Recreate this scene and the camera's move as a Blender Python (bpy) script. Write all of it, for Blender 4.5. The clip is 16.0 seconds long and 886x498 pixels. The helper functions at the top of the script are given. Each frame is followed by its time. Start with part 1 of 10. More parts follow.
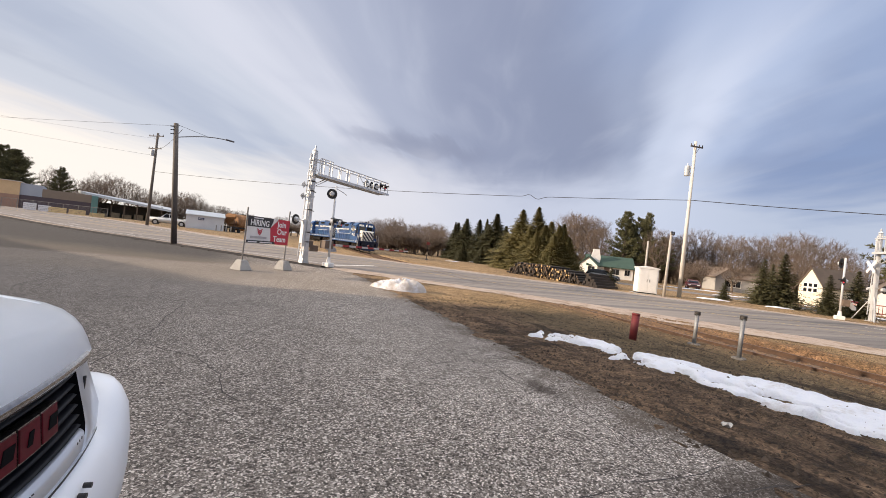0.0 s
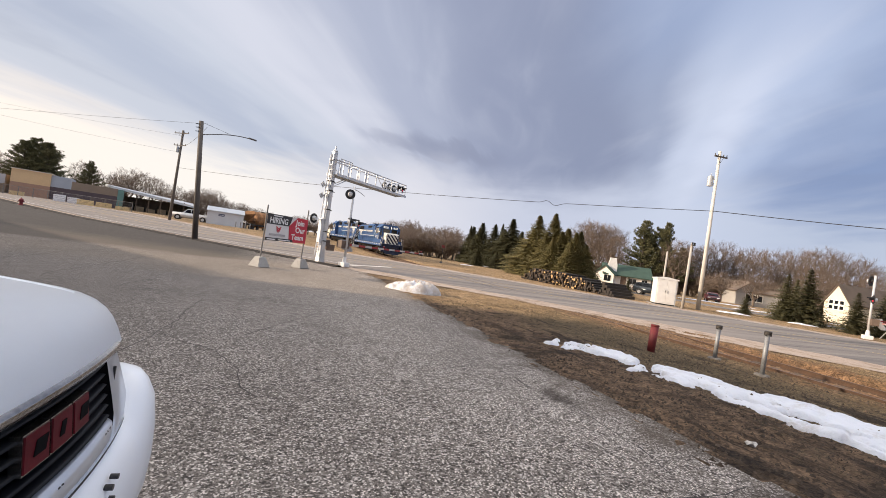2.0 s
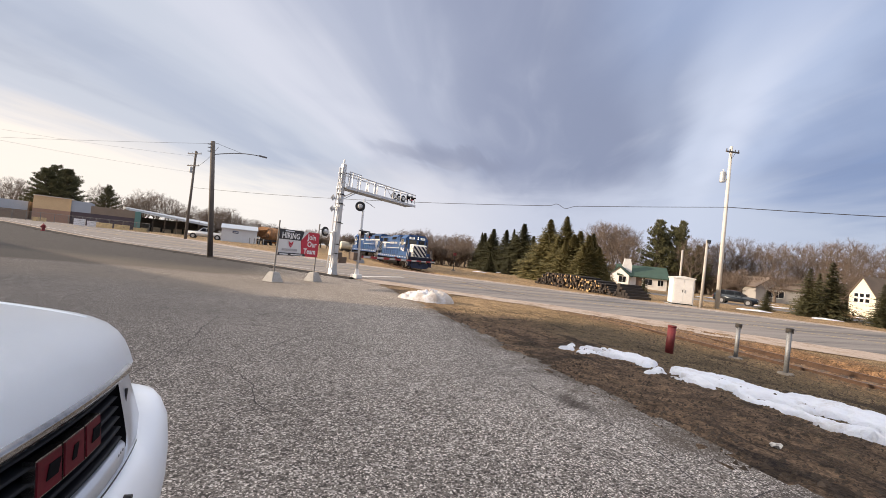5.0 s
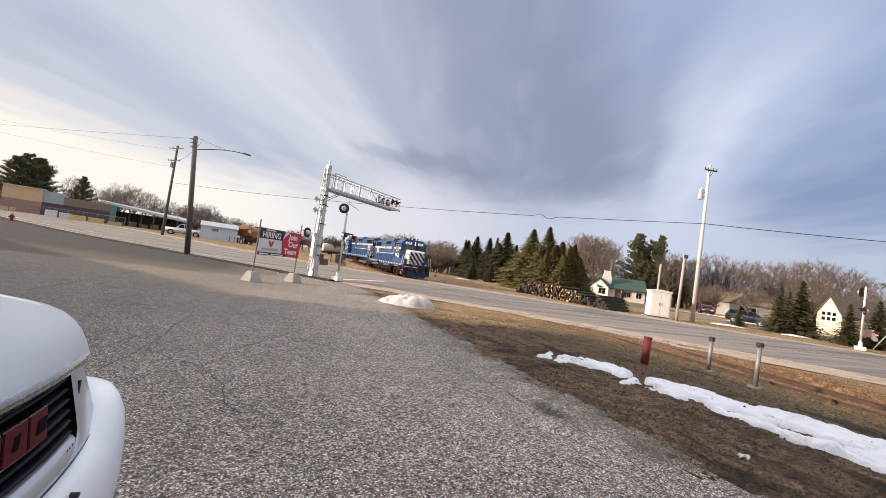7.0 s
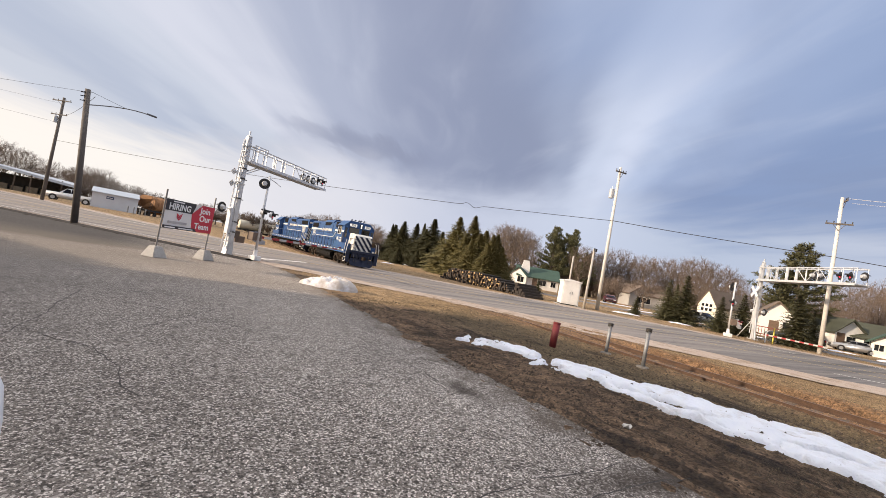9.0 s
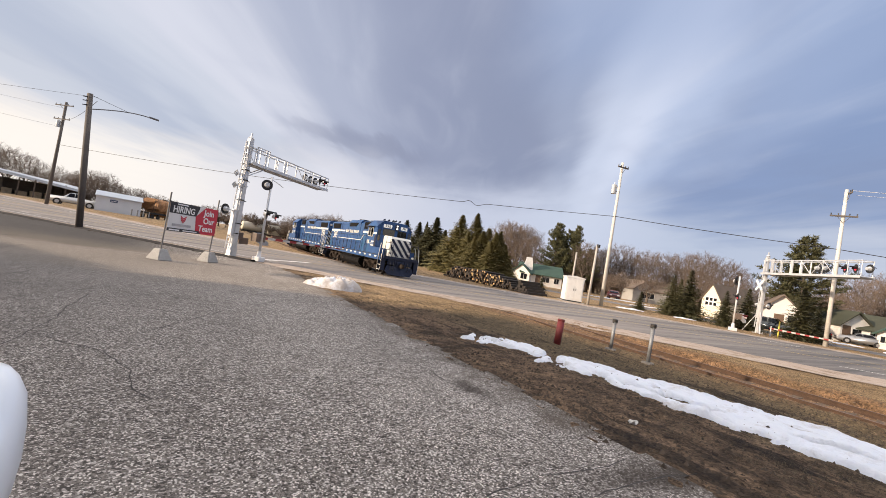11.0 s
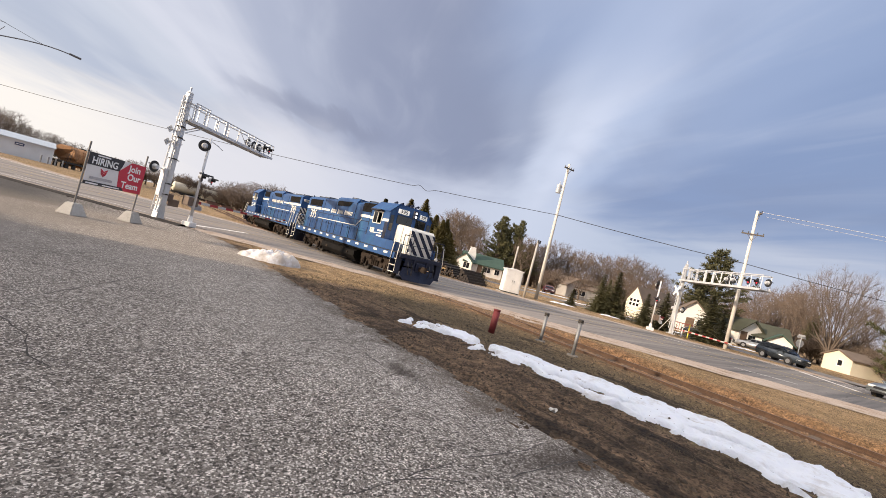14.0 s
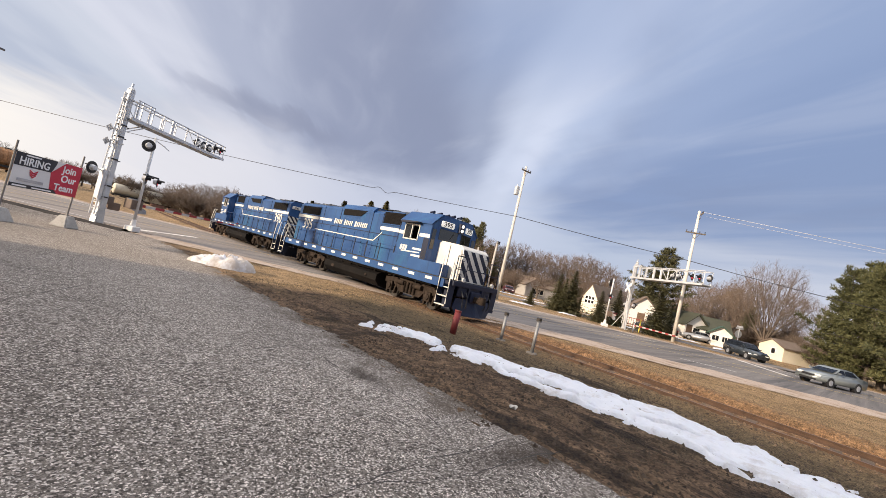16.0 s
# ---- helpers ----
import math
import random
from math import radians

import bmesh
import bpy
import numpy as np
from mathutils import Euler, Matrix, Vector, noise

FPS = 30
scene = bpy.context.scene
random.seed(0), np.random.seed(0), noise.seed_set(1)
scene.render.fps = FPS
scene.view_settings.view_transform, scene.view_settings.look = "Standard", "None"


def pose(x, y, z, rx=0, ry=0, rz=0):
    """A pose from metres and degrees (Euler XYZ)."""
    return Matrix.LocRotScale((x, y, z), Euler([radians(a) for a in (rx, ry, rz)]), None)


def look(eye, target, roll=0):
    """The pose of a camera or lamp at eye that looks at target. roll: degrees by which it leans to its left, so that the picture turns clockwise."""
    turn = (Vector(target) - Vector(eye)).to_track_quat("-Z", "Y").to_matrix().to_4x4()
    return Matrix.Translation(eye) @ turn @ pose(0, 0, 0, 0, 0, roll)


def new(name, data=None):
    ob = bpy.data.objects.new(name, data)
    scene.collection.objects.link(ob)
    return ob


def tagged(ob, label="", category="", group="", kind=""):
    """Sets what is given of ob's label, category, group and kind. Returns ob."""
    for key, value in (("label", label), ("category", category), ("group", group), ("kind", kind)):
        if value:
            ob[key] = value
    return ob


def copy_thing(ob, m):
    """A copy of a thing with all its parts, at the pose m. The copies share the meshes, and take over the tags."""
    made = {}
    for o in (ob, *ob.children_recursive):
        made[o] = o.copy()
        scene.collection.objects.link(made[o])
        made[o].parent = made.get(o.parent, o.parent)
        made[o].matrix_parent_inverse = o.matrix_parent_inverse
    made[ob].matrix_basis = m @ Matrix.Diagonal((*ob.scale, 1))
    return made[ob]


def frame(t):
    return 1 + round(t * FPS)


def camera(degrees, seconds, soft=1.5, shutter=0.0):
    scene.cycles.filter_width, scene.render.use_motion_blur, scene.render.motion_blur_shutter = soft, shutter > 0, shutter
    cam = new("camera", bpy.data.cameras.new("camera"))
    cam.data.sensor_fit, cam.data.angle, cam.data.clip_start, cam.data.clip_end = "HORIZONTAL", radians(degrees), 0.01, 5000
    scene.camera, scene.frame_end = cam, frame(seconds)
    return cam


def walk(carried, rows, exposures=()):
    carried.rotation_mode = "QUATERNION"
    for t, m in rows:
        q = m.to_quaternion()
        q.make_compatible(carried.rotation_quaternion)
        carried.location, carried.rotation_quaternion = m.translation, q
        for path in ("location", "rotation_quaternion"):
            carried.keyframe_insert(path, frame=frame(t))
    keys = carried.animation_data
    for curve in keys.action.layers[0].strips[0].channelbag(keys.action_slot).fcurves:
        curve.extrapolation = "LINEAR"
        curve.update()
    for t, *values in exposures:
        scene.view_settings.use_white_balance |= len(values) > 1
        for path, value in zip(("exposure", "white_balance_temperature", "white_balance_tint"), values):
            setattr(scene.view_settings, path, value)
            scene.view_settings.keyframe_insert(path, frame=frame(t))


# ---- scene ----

# camera: a hand-held wide lens that pans to follow the train
cam = camera(93.2, 16.0, soft=0.7)
PATH = [
    (0.0, (0.021, 0.068, 1.692), (1.914, 4.696, 1.695), 6.32),
    (0.5, (0.026, 0.097, 1.678), (1.947, 4.714, 1.682), 7.26),
    (1.0, (-0.005, 0.140, 1.677), (1.838, 4.788, 1.700), 8.03),
    (1.5, (-0.019, 0.134, 1.677), (1.769, 4.803, 1.706), 8.29),
    (2.0, (-0.026, 0.125, 1.678), (1.702, 4.817, 1.699), 8.21),
    (2.5, (-0.037, 0.117, 1.684), (1.632, 4.830, 1.701), 8.02),
    (3.0, (-0.045, 0.105, 1.686), (1.590, 4.830, 1.695), 7.73),
    (3.5, (-0.052, 0.103, 1.688), (1.563, 4.835, 1.692), 7.55),
    (6.0, (0.061, 0.092, 1.701), (1.645, 4.831, 1.868), 5.15),
    (6.5, (0.068, 0.084, 1.683), (1.683, 4.811, 1.880), 6.38),
    (7.0, (0.047, 0.107, 1.673), (1.806, 4.783, 1.866), 7.91),
    (7.5, (0.047, 0.092, 1.681), (2.093, 4.651, 1.857), 9.44),
    (8.0, (0.027, 0.034, 1.685), (2.352, 4.457, 1.850), 10.35),
    (8.5, (0.039, 0.017, 1.662), (2.587, 4.316, 1.822), 10.50),
    (11.0, (-0.005, -0.002, 1.681), (2.533, 4.304, 1.806), 9.35),
    (11.5, (-0.009, 0.023, 1.685), (2.570, 4.305, 1.817), 9.54),
    (12.0, (-0.016, 0.002, 1.696), (2.668, 4.217, 1.847), 9.68),
    (12.5, (0.029, -0.046, 1.733), (2.927, 4.025, 1.925), 9.63),
    (13.0, (0.036, -0.016, 1.682), (2.954, 4.042, 1.803), 12.57),
    (13.5, (0.019, 0.004, 1.692), (3.018, 4.003, 1.787), 14.25),
    (14.0, (0.013, -0.014, 1.689), (3.107, 3.913, 1.768), 14.21),
    (14.5, (0.004, -0.015, 1.683), (3.158, 3.865, 1.773), 13.83),
    (15.0, (0.006, -0.015, 1.685), (3.220, 3.814, 1.802), 13.55),
    (15.5, (-0.005, -0.029, 1.697), (3.302, 3.718, 1.855), 13.33),
    (16.0, (0.001, -0.047, 1.696), (3.431, 3.585, 1.906), 13.23),
]
walk(cam, [(t, look(eye, target, roll)) for t, eye, target, roll in PATH])

# ---- world, sun, exposure ----
SUN_DIR = Vector((-0.929, 0.217, 0.30)).normalized()   # towards the sun
scene.view_settings.exposure = 0.24

world = bpy.data.worlds.new("sky")
scene.world = world
world.use_nodes = True


def build_sky():
    nt = world.node_tree
    nt.nodes.clear()
    N, L = nt.nodes.new, nt.links.new

    def math_(op, a, b=None, clamp=False):
        n = N("ShaderNodeMath")
        n.operation, n.use_clamp = op, clamp
        for i, v in enumerate((a, b)):
            if v is None:
                continue
            if isinstance(v, (int, float)):
                n.inputs[i].default_value = v
            else:
                L(v, n.inputs[i])
        return n.outputs[0]

    def maprange(v, a, b, c=0.0, d=1.0):
        n = N("ShaderNodeMapRange")
        n.interpolation_type = "SMOOTHSTEP"
        L(v, n.inputs[0])
        for i, x in enumerate((a, b, c, d)):
            n.inputs[i + 1].default_value = x
        return n.outputs[0]

    def mix(f, a, b):
        n = N("ShaderNodeMix")
        n.data_type = "RGBA"
        for s, v in ((0, f), (6, a), (7, b)):
            if isinstance(v, (int, float)):
                n.inputs[s].default_value = v
            elif isinstance(v, tuple):
                n.inputs[s].default_value = (*v, 1)
            else:
                L(v, n.inputs[s])
        return n.outputs[2]

    def ramp_value(v, stops):
        """A smooth height over bearing, in degrees."""
        n = N("ShaderNodeMapRange")
        L(v, n.inputs[0])
        lo, hi = stops[0][0], stops[-1][0]
        n.inputs[1].default_value, n.inputs[2].default_value = lo, hi
        r = N("ShaderNodeValToRGB")
        L(n.outputs[0], r.inputs[0])
        e = r.color_ramp
        e.interpolation = "EASE"
        while len(e.elements) < len(stops):
            e.elements.new(0.5)
        for at, (a, k) in zip(e.elements, stops):
            at.position, at.color = (a - lo) / (hi - lo), (k / 20, k / 20, k / 20, 1)
        return math_("MULTIPLY", r.outputs[0], 20.0)

    def noise_(vec, scale, detail, rough=0.5, distort=0.0):
        n = N("ShaderNodeTexNoise")
        L(vec, n.inputs["Vector"])
        n.inputs["Scale"].default_value, n.inputs["Detail"].default_value = scale, detail
        n.inputs["Roughness"].default_value, n.inputs["Distortion"].default_value = rough, distort
        return n.outputs[0]

    def lin(r, g, b):
        return tuple((c / 255 / 12.92 if c < 11 else ((c / 255 + 0.055) / 1.055) ** 2.4) for c in (r, g, b))

    def ramp(v, lo, hi, stops):
        n = N("ShaderNodeMapRange")
        L(v, n.inputs[0])
        n.inputs[1].default_value, n.inputs[2].default_value = lo, hi
        r = N("ShaderNodeValToRGB")
        L(n.outputs[0], r.inputs[0])
        e = r.color_ramp
        e.interpolation = "EASE"
        while len(e.elements) < len(stops):
            e.elements.new(0.5)
        for at, (a, col) in zip(e.elements, stops):
            at.position, at.color = (a - lo) / (hi - lo), (*lin(*col), 1)
        return r.outputs[0]

    tc = N("ShaderNodeTexCoord").outputs["Generated"]
    sep = N("ShaderNodeSeparateXYZ")
    L(tc, sep.inputs[0])
    x, y, z = sep.outputs
    up = math_("MAXIMUM", z, 0.0)
    # the cloud deck as a flat layer: u runs along the wind, v across it
    den = math_("ADD", up, 0.03)
    wx, wy = math.sin(radians(CLOUD_WIND)), math.cos(radians(CLOUD_WIND))
    u = math_("DIVIDE", math_("ADD", math_("MULTIPLY", x, wx), math_("MULTIPLY", y, wy)), den)
    v = math_("DIVIDE", math_("SUBTRACT", math_("MULTIPLY", x, wy), math_("MULTIPLY", y, wx)), den)

    def layer(su, sv, scale, detail, rough=0.5, distort=0.0, shift=0.0):
        c = N("ShaderNodeCombineXYZ")
        L(math_("MULTIPLY", u, su), c.inputs[0])
        L(math_("MULTIPLY", v, sv), c.inputs[1])
        c.inputs[2].default_value = shift
        return noise_(c.outputs[0], scale, detail, rough, distort)
    drift = math_("SUBTRACT", layer(0.45, 0.8, 0.62, 4, 0.5, 0.5, 3.7), 0.5)
    streets = layer(0.16, 1.0, 1.7, 4, 0.5, 0.7, 1.3)
    wisps = layer(0.25, 1.0, 2.6, 4, 0.5, 0.9, 8.1)
    billow = layer(0.6, 0.9, 0.95, 5, 0.52, 0.5, 5.5)
    az = math_("MULTIPLY", math_("ARCTAN2", x, y), 57.2958)
    el = math_("MULTIPLY", math_("ARCSINE", up), 57.2958)
    reach = math_("MINIMUM", math_("MAXIMUM", math_("ABSOLUTE", v), 0.5), 2.0)
    bent = math_("ADD", v, math_("MULTIPLY", math_("ADD", math_("MULTIPLY", drift, 1.1), math_("MULTIPLY", math_("SUBTRACT", streets, 0.5), 0.7)), reach))
    body = ramp(bent, -8.0, 8.0, ((-8.0, (250, 240, 228)), (-4.9, (250, 241, 231)), (-4.2, (207, 210, 221)), (-3.3, (200, 205, 217)), (-2.3, (182, 190, 208)), (-1.7, (198, 204, 218)), (-1.2, (210, 213, 226)), (-0.66, (172, 179, 200)),
                                  (-0.1, (147, 155, 180)), (0.6, (139, 148, 174)), (8.0, (139, 148, 174))))
    # further east the streets run on another bearing
    ex, ey = math.sin(radians(CLOUD_WIND + 16)), math.cos(radians(CLOUD_WIND + 16))
    ve = math_("DIVIDE", math_("SUBTRACT", math_("MULTIPLY", x, ey), math_("MULTIPLY", y, ex)), den)
    ve = math_("ADD", ve, math_("ADD", math_("MULTIPLY", drift, 0.55), math_("MULTIPLY", math_("SUBTRACT", streets, 0.5), 0.40)))
    east = ramp(ve, -2.0, 6.0, ((-2.0, (139, 148, 174)), (-0.25, (141, 150, 176)), (0.02, (156, 166, 191)), (0.26, (196, 205, 226)), (0.42, (206, 214, 234)), (0.62, (182, 195, 222)), (0.86, (155, 171, 204)), (1.25, (136, 154, 191)), (2.2, (136, 153, 189)), (6.0, (164, 176, 203))))
    east = mix(maprange(el, 19.0, 32.0, 0.0, 0.60), east, lin(149, 167, 203))
    body = mix(maprange(az, 30.0, 44.0), body, east)
    sky = N("ShaderNodeTexSky")
    sky.sky_type = "NISHITA"
    sky.sun_disc = False
    sky.sun_elevation = math.asin(SUN_DIR.z)
    sky.sun_rotation = math.atan2(SUN_DIR.x, SUN_DIR.y)
    clear = N("ShaderNodeMix")
    clear.data_type, clear.blend_type = "RGBA", "MULTIPLY"
    clear.inputs[0].default_value = 1
    L(sky.outputs[0], clear.inputs[6])
    clear.inputs[7].default_value = (0.10, 0.10, 0.105, 1)
    body = mix(maprange(az, 50.0, 85.0, 0.0, 0.10), body, clear.outputs[2])     # thinner cloud lets the sky through
    # lit wisps and darker folds along the wind
    body = mix(math_("MULTIPLY", maprange(wisps, 0.45, 0.80, 0.0, 0.20), maprange(el, 8.0, 20.0)), body, lin(214, 219, 233))
    body = mix(maprange(billow, 0.55, 0.25, 0.0, 0.30), body, lin(128, 138, 166))
    # the torn dark underside of the bank
    fold = math_("ADD", math_("POWER", math_("DIVIDE", math_("SUBTRACT", az, 17.0), 9.0), 2.0), math_("POWER", math_("DIVIDE", math_("SUBTRACT", math_("ADD", el, math_("MULTIPLY", math_("SUBTRACT", wisps, 0.5), 7.0)), 13.2), 1.5), 2.0))
    body = mix(maprange(fold, 0.0, 1.7, 0.42, 0.0), body, lin(132, 137, 160))
    # below the bank the air is pale: cream in the west, lavender in the north, white-grey in the east
    low = ramp(az, -60.0, 120.0, ((-60, (255, 244, 230)), (-28, (252, 242, 232)), (-8, (246, 240, 234)), (10, (222, 221, 228)), (35, (196, 202, 220)), (48, (198, 206, 225)), (64, (184, 194, 214)), (85, (196, 202, 218)), (120, (200, 206, 220))))
    foot = math_("ADD", el, math_("MULTIPLY", math_("SUBTRACT", billow, 0.5), 7.0))
    top = math_("ADD", ramp_value(az, ((-60, 13.0), (-28, 11.5), (-8, 9.0), (8, 10.5), (24, 12.0), (42, 13.5), (50, 14.5), (60, 10.5), (90, 11.5))), math_("MULTIPLY", math_("SUBTRACT", wisps, 0.5), 3.0))
    body = mix(maprange(math_("DIVIDE", foot, top), 0.55, 1.12, 0.95, 0.0), body, low)
    # overhead, out of view, the overcast is set several times brighter to light the ground
    body = mix(maprange(el, 36.0, 68.0), body, (1.90, 1.80, 1.74))
    bg = N("ShaderNodeBackground")
    bg.inputs[1].default_value = 0.92
    L(body, bg.inputs[0])
    out = N("ShaderNodeOutputWorld")
    L(bg.outputs[0], out.inputs[0])


CLOUD_WIND = 28.0
build_sky()

lamp = bpy.data.lights.new("sun", "SUN")
lamp.energy, lamp.angle, lamp.color = 5.4, radians(2.2), (1.0, 0.80, 0.60)
sun = new("sun", lamp)
sun.matrix_world = look(tuple(SUN_DIR * 50), (0, 0, 0))

# ---- materials ----
MATS = {}


def mat(name, color, rough=0.7, metal=0.0, var=0.25, scale=3.0, fine=40.0, bump=0.0, dirt=None, dirt_amount=0.5, emit=0.0, rand=0.0, spec=0.5, coat=0.0):
    """A surface with colour variation at two scales, bump, and dirt in patches of its own."""
    if name in MATS:
        return MATS[name]
    m = bpy.data.materials.new(name)
    m.use_nodes = True
    nt = m.node_tree
    N, L = nt.nodes.new, nt.links.new
    b = nt.nodes["Principled BSDF"]
    b.inputs["Roughness"].default_value, b.inputs["Metallic"].default_value = rough, metal
    b.inputs["Specular IOR Level"].default_value = spec
    b.inputs["Coat Weight"].default_value = coat
    b.inputs["Coat Roughness"].default_value = 0.12
    tc = N("ShaderNodeTexCoord")
    n1, n2 = N("ShaderNodeTexNoise"), N("ShaderNodeTexNoise")
    for n, s, d in ((n1, scale, 4), (n2, fine, 3)):
        L(tc.outputs["Object"], n.inputs["Vector"])
        n.inputs["Scale"].default_value, n.inputs["Detail"].default_value = s, d
    add = N("ShaderNodeMath")
    add.operation = "ADD"
    L(n1.outputs[0], add.inputs[0])
    L(n2.outputs[0], add.inputs[1])
    mr = N("ShaderNodeMapRange")
    L(add.outputs[0], mr.inputs[0])
    for i, v in enumerate((0.7, 1.3, 1 - var, 1 + var)):
        mr.inputs[i + 1].default_value = v
    mul = N("ShaderNodeMix")
    mul.data_type, mul.blend_type = "RGBA", "MULTIPLY"
    mul.inputs[0].default_value = 1
    mul.inputs[6].default_value = (*color, 1)
    L(mr.outputs[0], mul.inputs[7])
    col = mul.outputs[2]
    if rand:
        oi = N("ShaderNodeObjectInfo")
        mr2 = N("ShaderNodeMapRange")
        L(oi.outputs["Random"], mr2.inputs[0])
        mr2.inputs[3].default_value, mr2.inputs[4].default_value = 1 - rand, 1 + rand
        mm = N("ShaderNodeMix")
        mm.data_type, mm.blend_type = "RGBA", "MULTIPLY"
        mm.inputs[0].default_value = 1
        L(col, mm.inputs[6])
        L(mr2.outputs[0], mm.inputs[7])
        col = mm.outputs[2]
    if dirt:
        n3 = N("ShaderNodeTexNoise")
        L(tc.outputs["Object"], n3.inputs["Vector"])
        n3.inputs["Scale"].default_value, n3.inputs["Detail"].default_value = scale * 0.6, 6
        n3.inputs["Roughness"].default_value = 0.7
        mr3 = N("ShaderNodeMapRange")
        L(n3.outputs[0], mr3.inputs[0])
        for i, v in enumerate((0.45, 0.7, 0.0, dirt_amount)):
            mr3.inputs[i + 1].default_value = v
        mx = N("ShaderNodeMix")
        mx.data_type = "RGBA"
        L(mr3.outputs[0], mx.inputs[0])
        L(col, mx.inputs[6])
        mx.inputs[7].default_value = (*dirt, 1)
        col = mx.outputs[2]
    L(col, b.inputs["Base Color"])
    if bump:
        bp = N("ShaderNodeBump")
        bp.inputs["Strength"].default_value, bp.inputs["Distance"].default_value = 1.0, bump
        L(n2.outputs[0], bp.inputs["Height"])
        L(bp.outputs[0], b.inputs["Normal"])
    if emit:
        L(col, b.inputs["Emission Color"])
        b.inputs["Emission Strength"].default_value = emit
    MATS[name] = m
    return m


def nodes_of(name, rough=0.9):
    """An empty named material with its node tools, for the surfaces that need more than mat()."""
    m = bpy.data.materials.new(name)
    m.use_nodes = True
    nt = m.node_tree
    b = nt.nodes["Principled BSDF"]
    b.inputs["Roughness"].default_value = rough
    b.inputs["Specular IOR Level"].default_value = 0.3
    MATS[name] = m
    tc = nt.nodes.new("ShaderNodeTexCoord").outputs["Object"]

    def noise_(scale, detail=4, rough_=0.55, stretch=None, vec=None):
        v = vec or tc
        if stretch:
            mp = nt.nodes.new("ShaderNodeMapping")
            nt.links.new(v, mp.inputs[0])
            mp.inputs["Rotation"].default_value = (0, 0, radians(stretch[3]))
            mp.inputs["Scale"].default_value = stretch[:3]
            v = mp.outputs[0]
        n = nt.nodes.new("ShaderNodeTexNoise")
        nt.links.new(v, n.inputs["Vector"])
        n.inputs["Scale"].default_value, n.inputs["Detail"].default_value, n.inputs["Roughness"].default_value = scale, detail, rough_
        return n.outputs[0]

    def rng(v, a, b_, c=0.0, d=1.0):
        n = nt.nodes.new("ShaderNodeMapRange")
        nt.links.new(v, n.inputs[0])
        for i, x in enumerate((a, b_, c, d)):
            n.inputs[i + 1].default_value = x
        return n.outputs[0]

    def mix(f, a, b_, kind="MIX"):
        n = nt.nodes.new("ShaderNodeMix")
        n.data_type, n.blend_type = "RGBA", kind
        for s, v in ((0, f), (6, a), (7, b_)):
            if isinstance(v, (int, float)):
                n.inputs[s].default_value = v if s == 0 else (v, v, v, 1)
            elif isinstance(v, tuple):
                n.inputs[s].default_value = (*v, 1)
            else:
                nt.links.new(v, n.inputs[s])
        return n.outputs[2]

    def op(kind, a, b_=None):
        n = nt.nodes.new("ShaderNodeMath")
        n.operation = kind
        for i, v in enumerate((a, b_)):
            if isinstance(v, (int, float)):
                n.inputs[i].default_value = v
            elif v is not None:
                nt.links.new(v, n.inputs[i])
        return n.outputs[0]

    def bump(h, dist):
        n = nt.nodes.new("ShaderNodeBump")
        n.inputs["Distance"].default_value = dist
        nt.links.new(h, n.inputs["Height"])
        nt.links.new(n.outputs[0], b.inputs["Normal"])

    return m, nt, b, tc, noise_, rng, mix, op, bump


def chips(nt, tc, scale, rand=1.0):
    v = nt.nodes.new("ShaderNodeTexVoronoi")
    nt.links.new(tc, v.inputs["Vector"])
    v.inputs["Scale"].default_value, v.inputs["Randomness"].default_value = scale, rand
    sep = nt.nodes.new("ShaderNodeSeparateColor")
    nt.links.new(v.outputs["Color"], sep.inputs[0])
    return sep.outputs[0], v.outputs["Distance"]


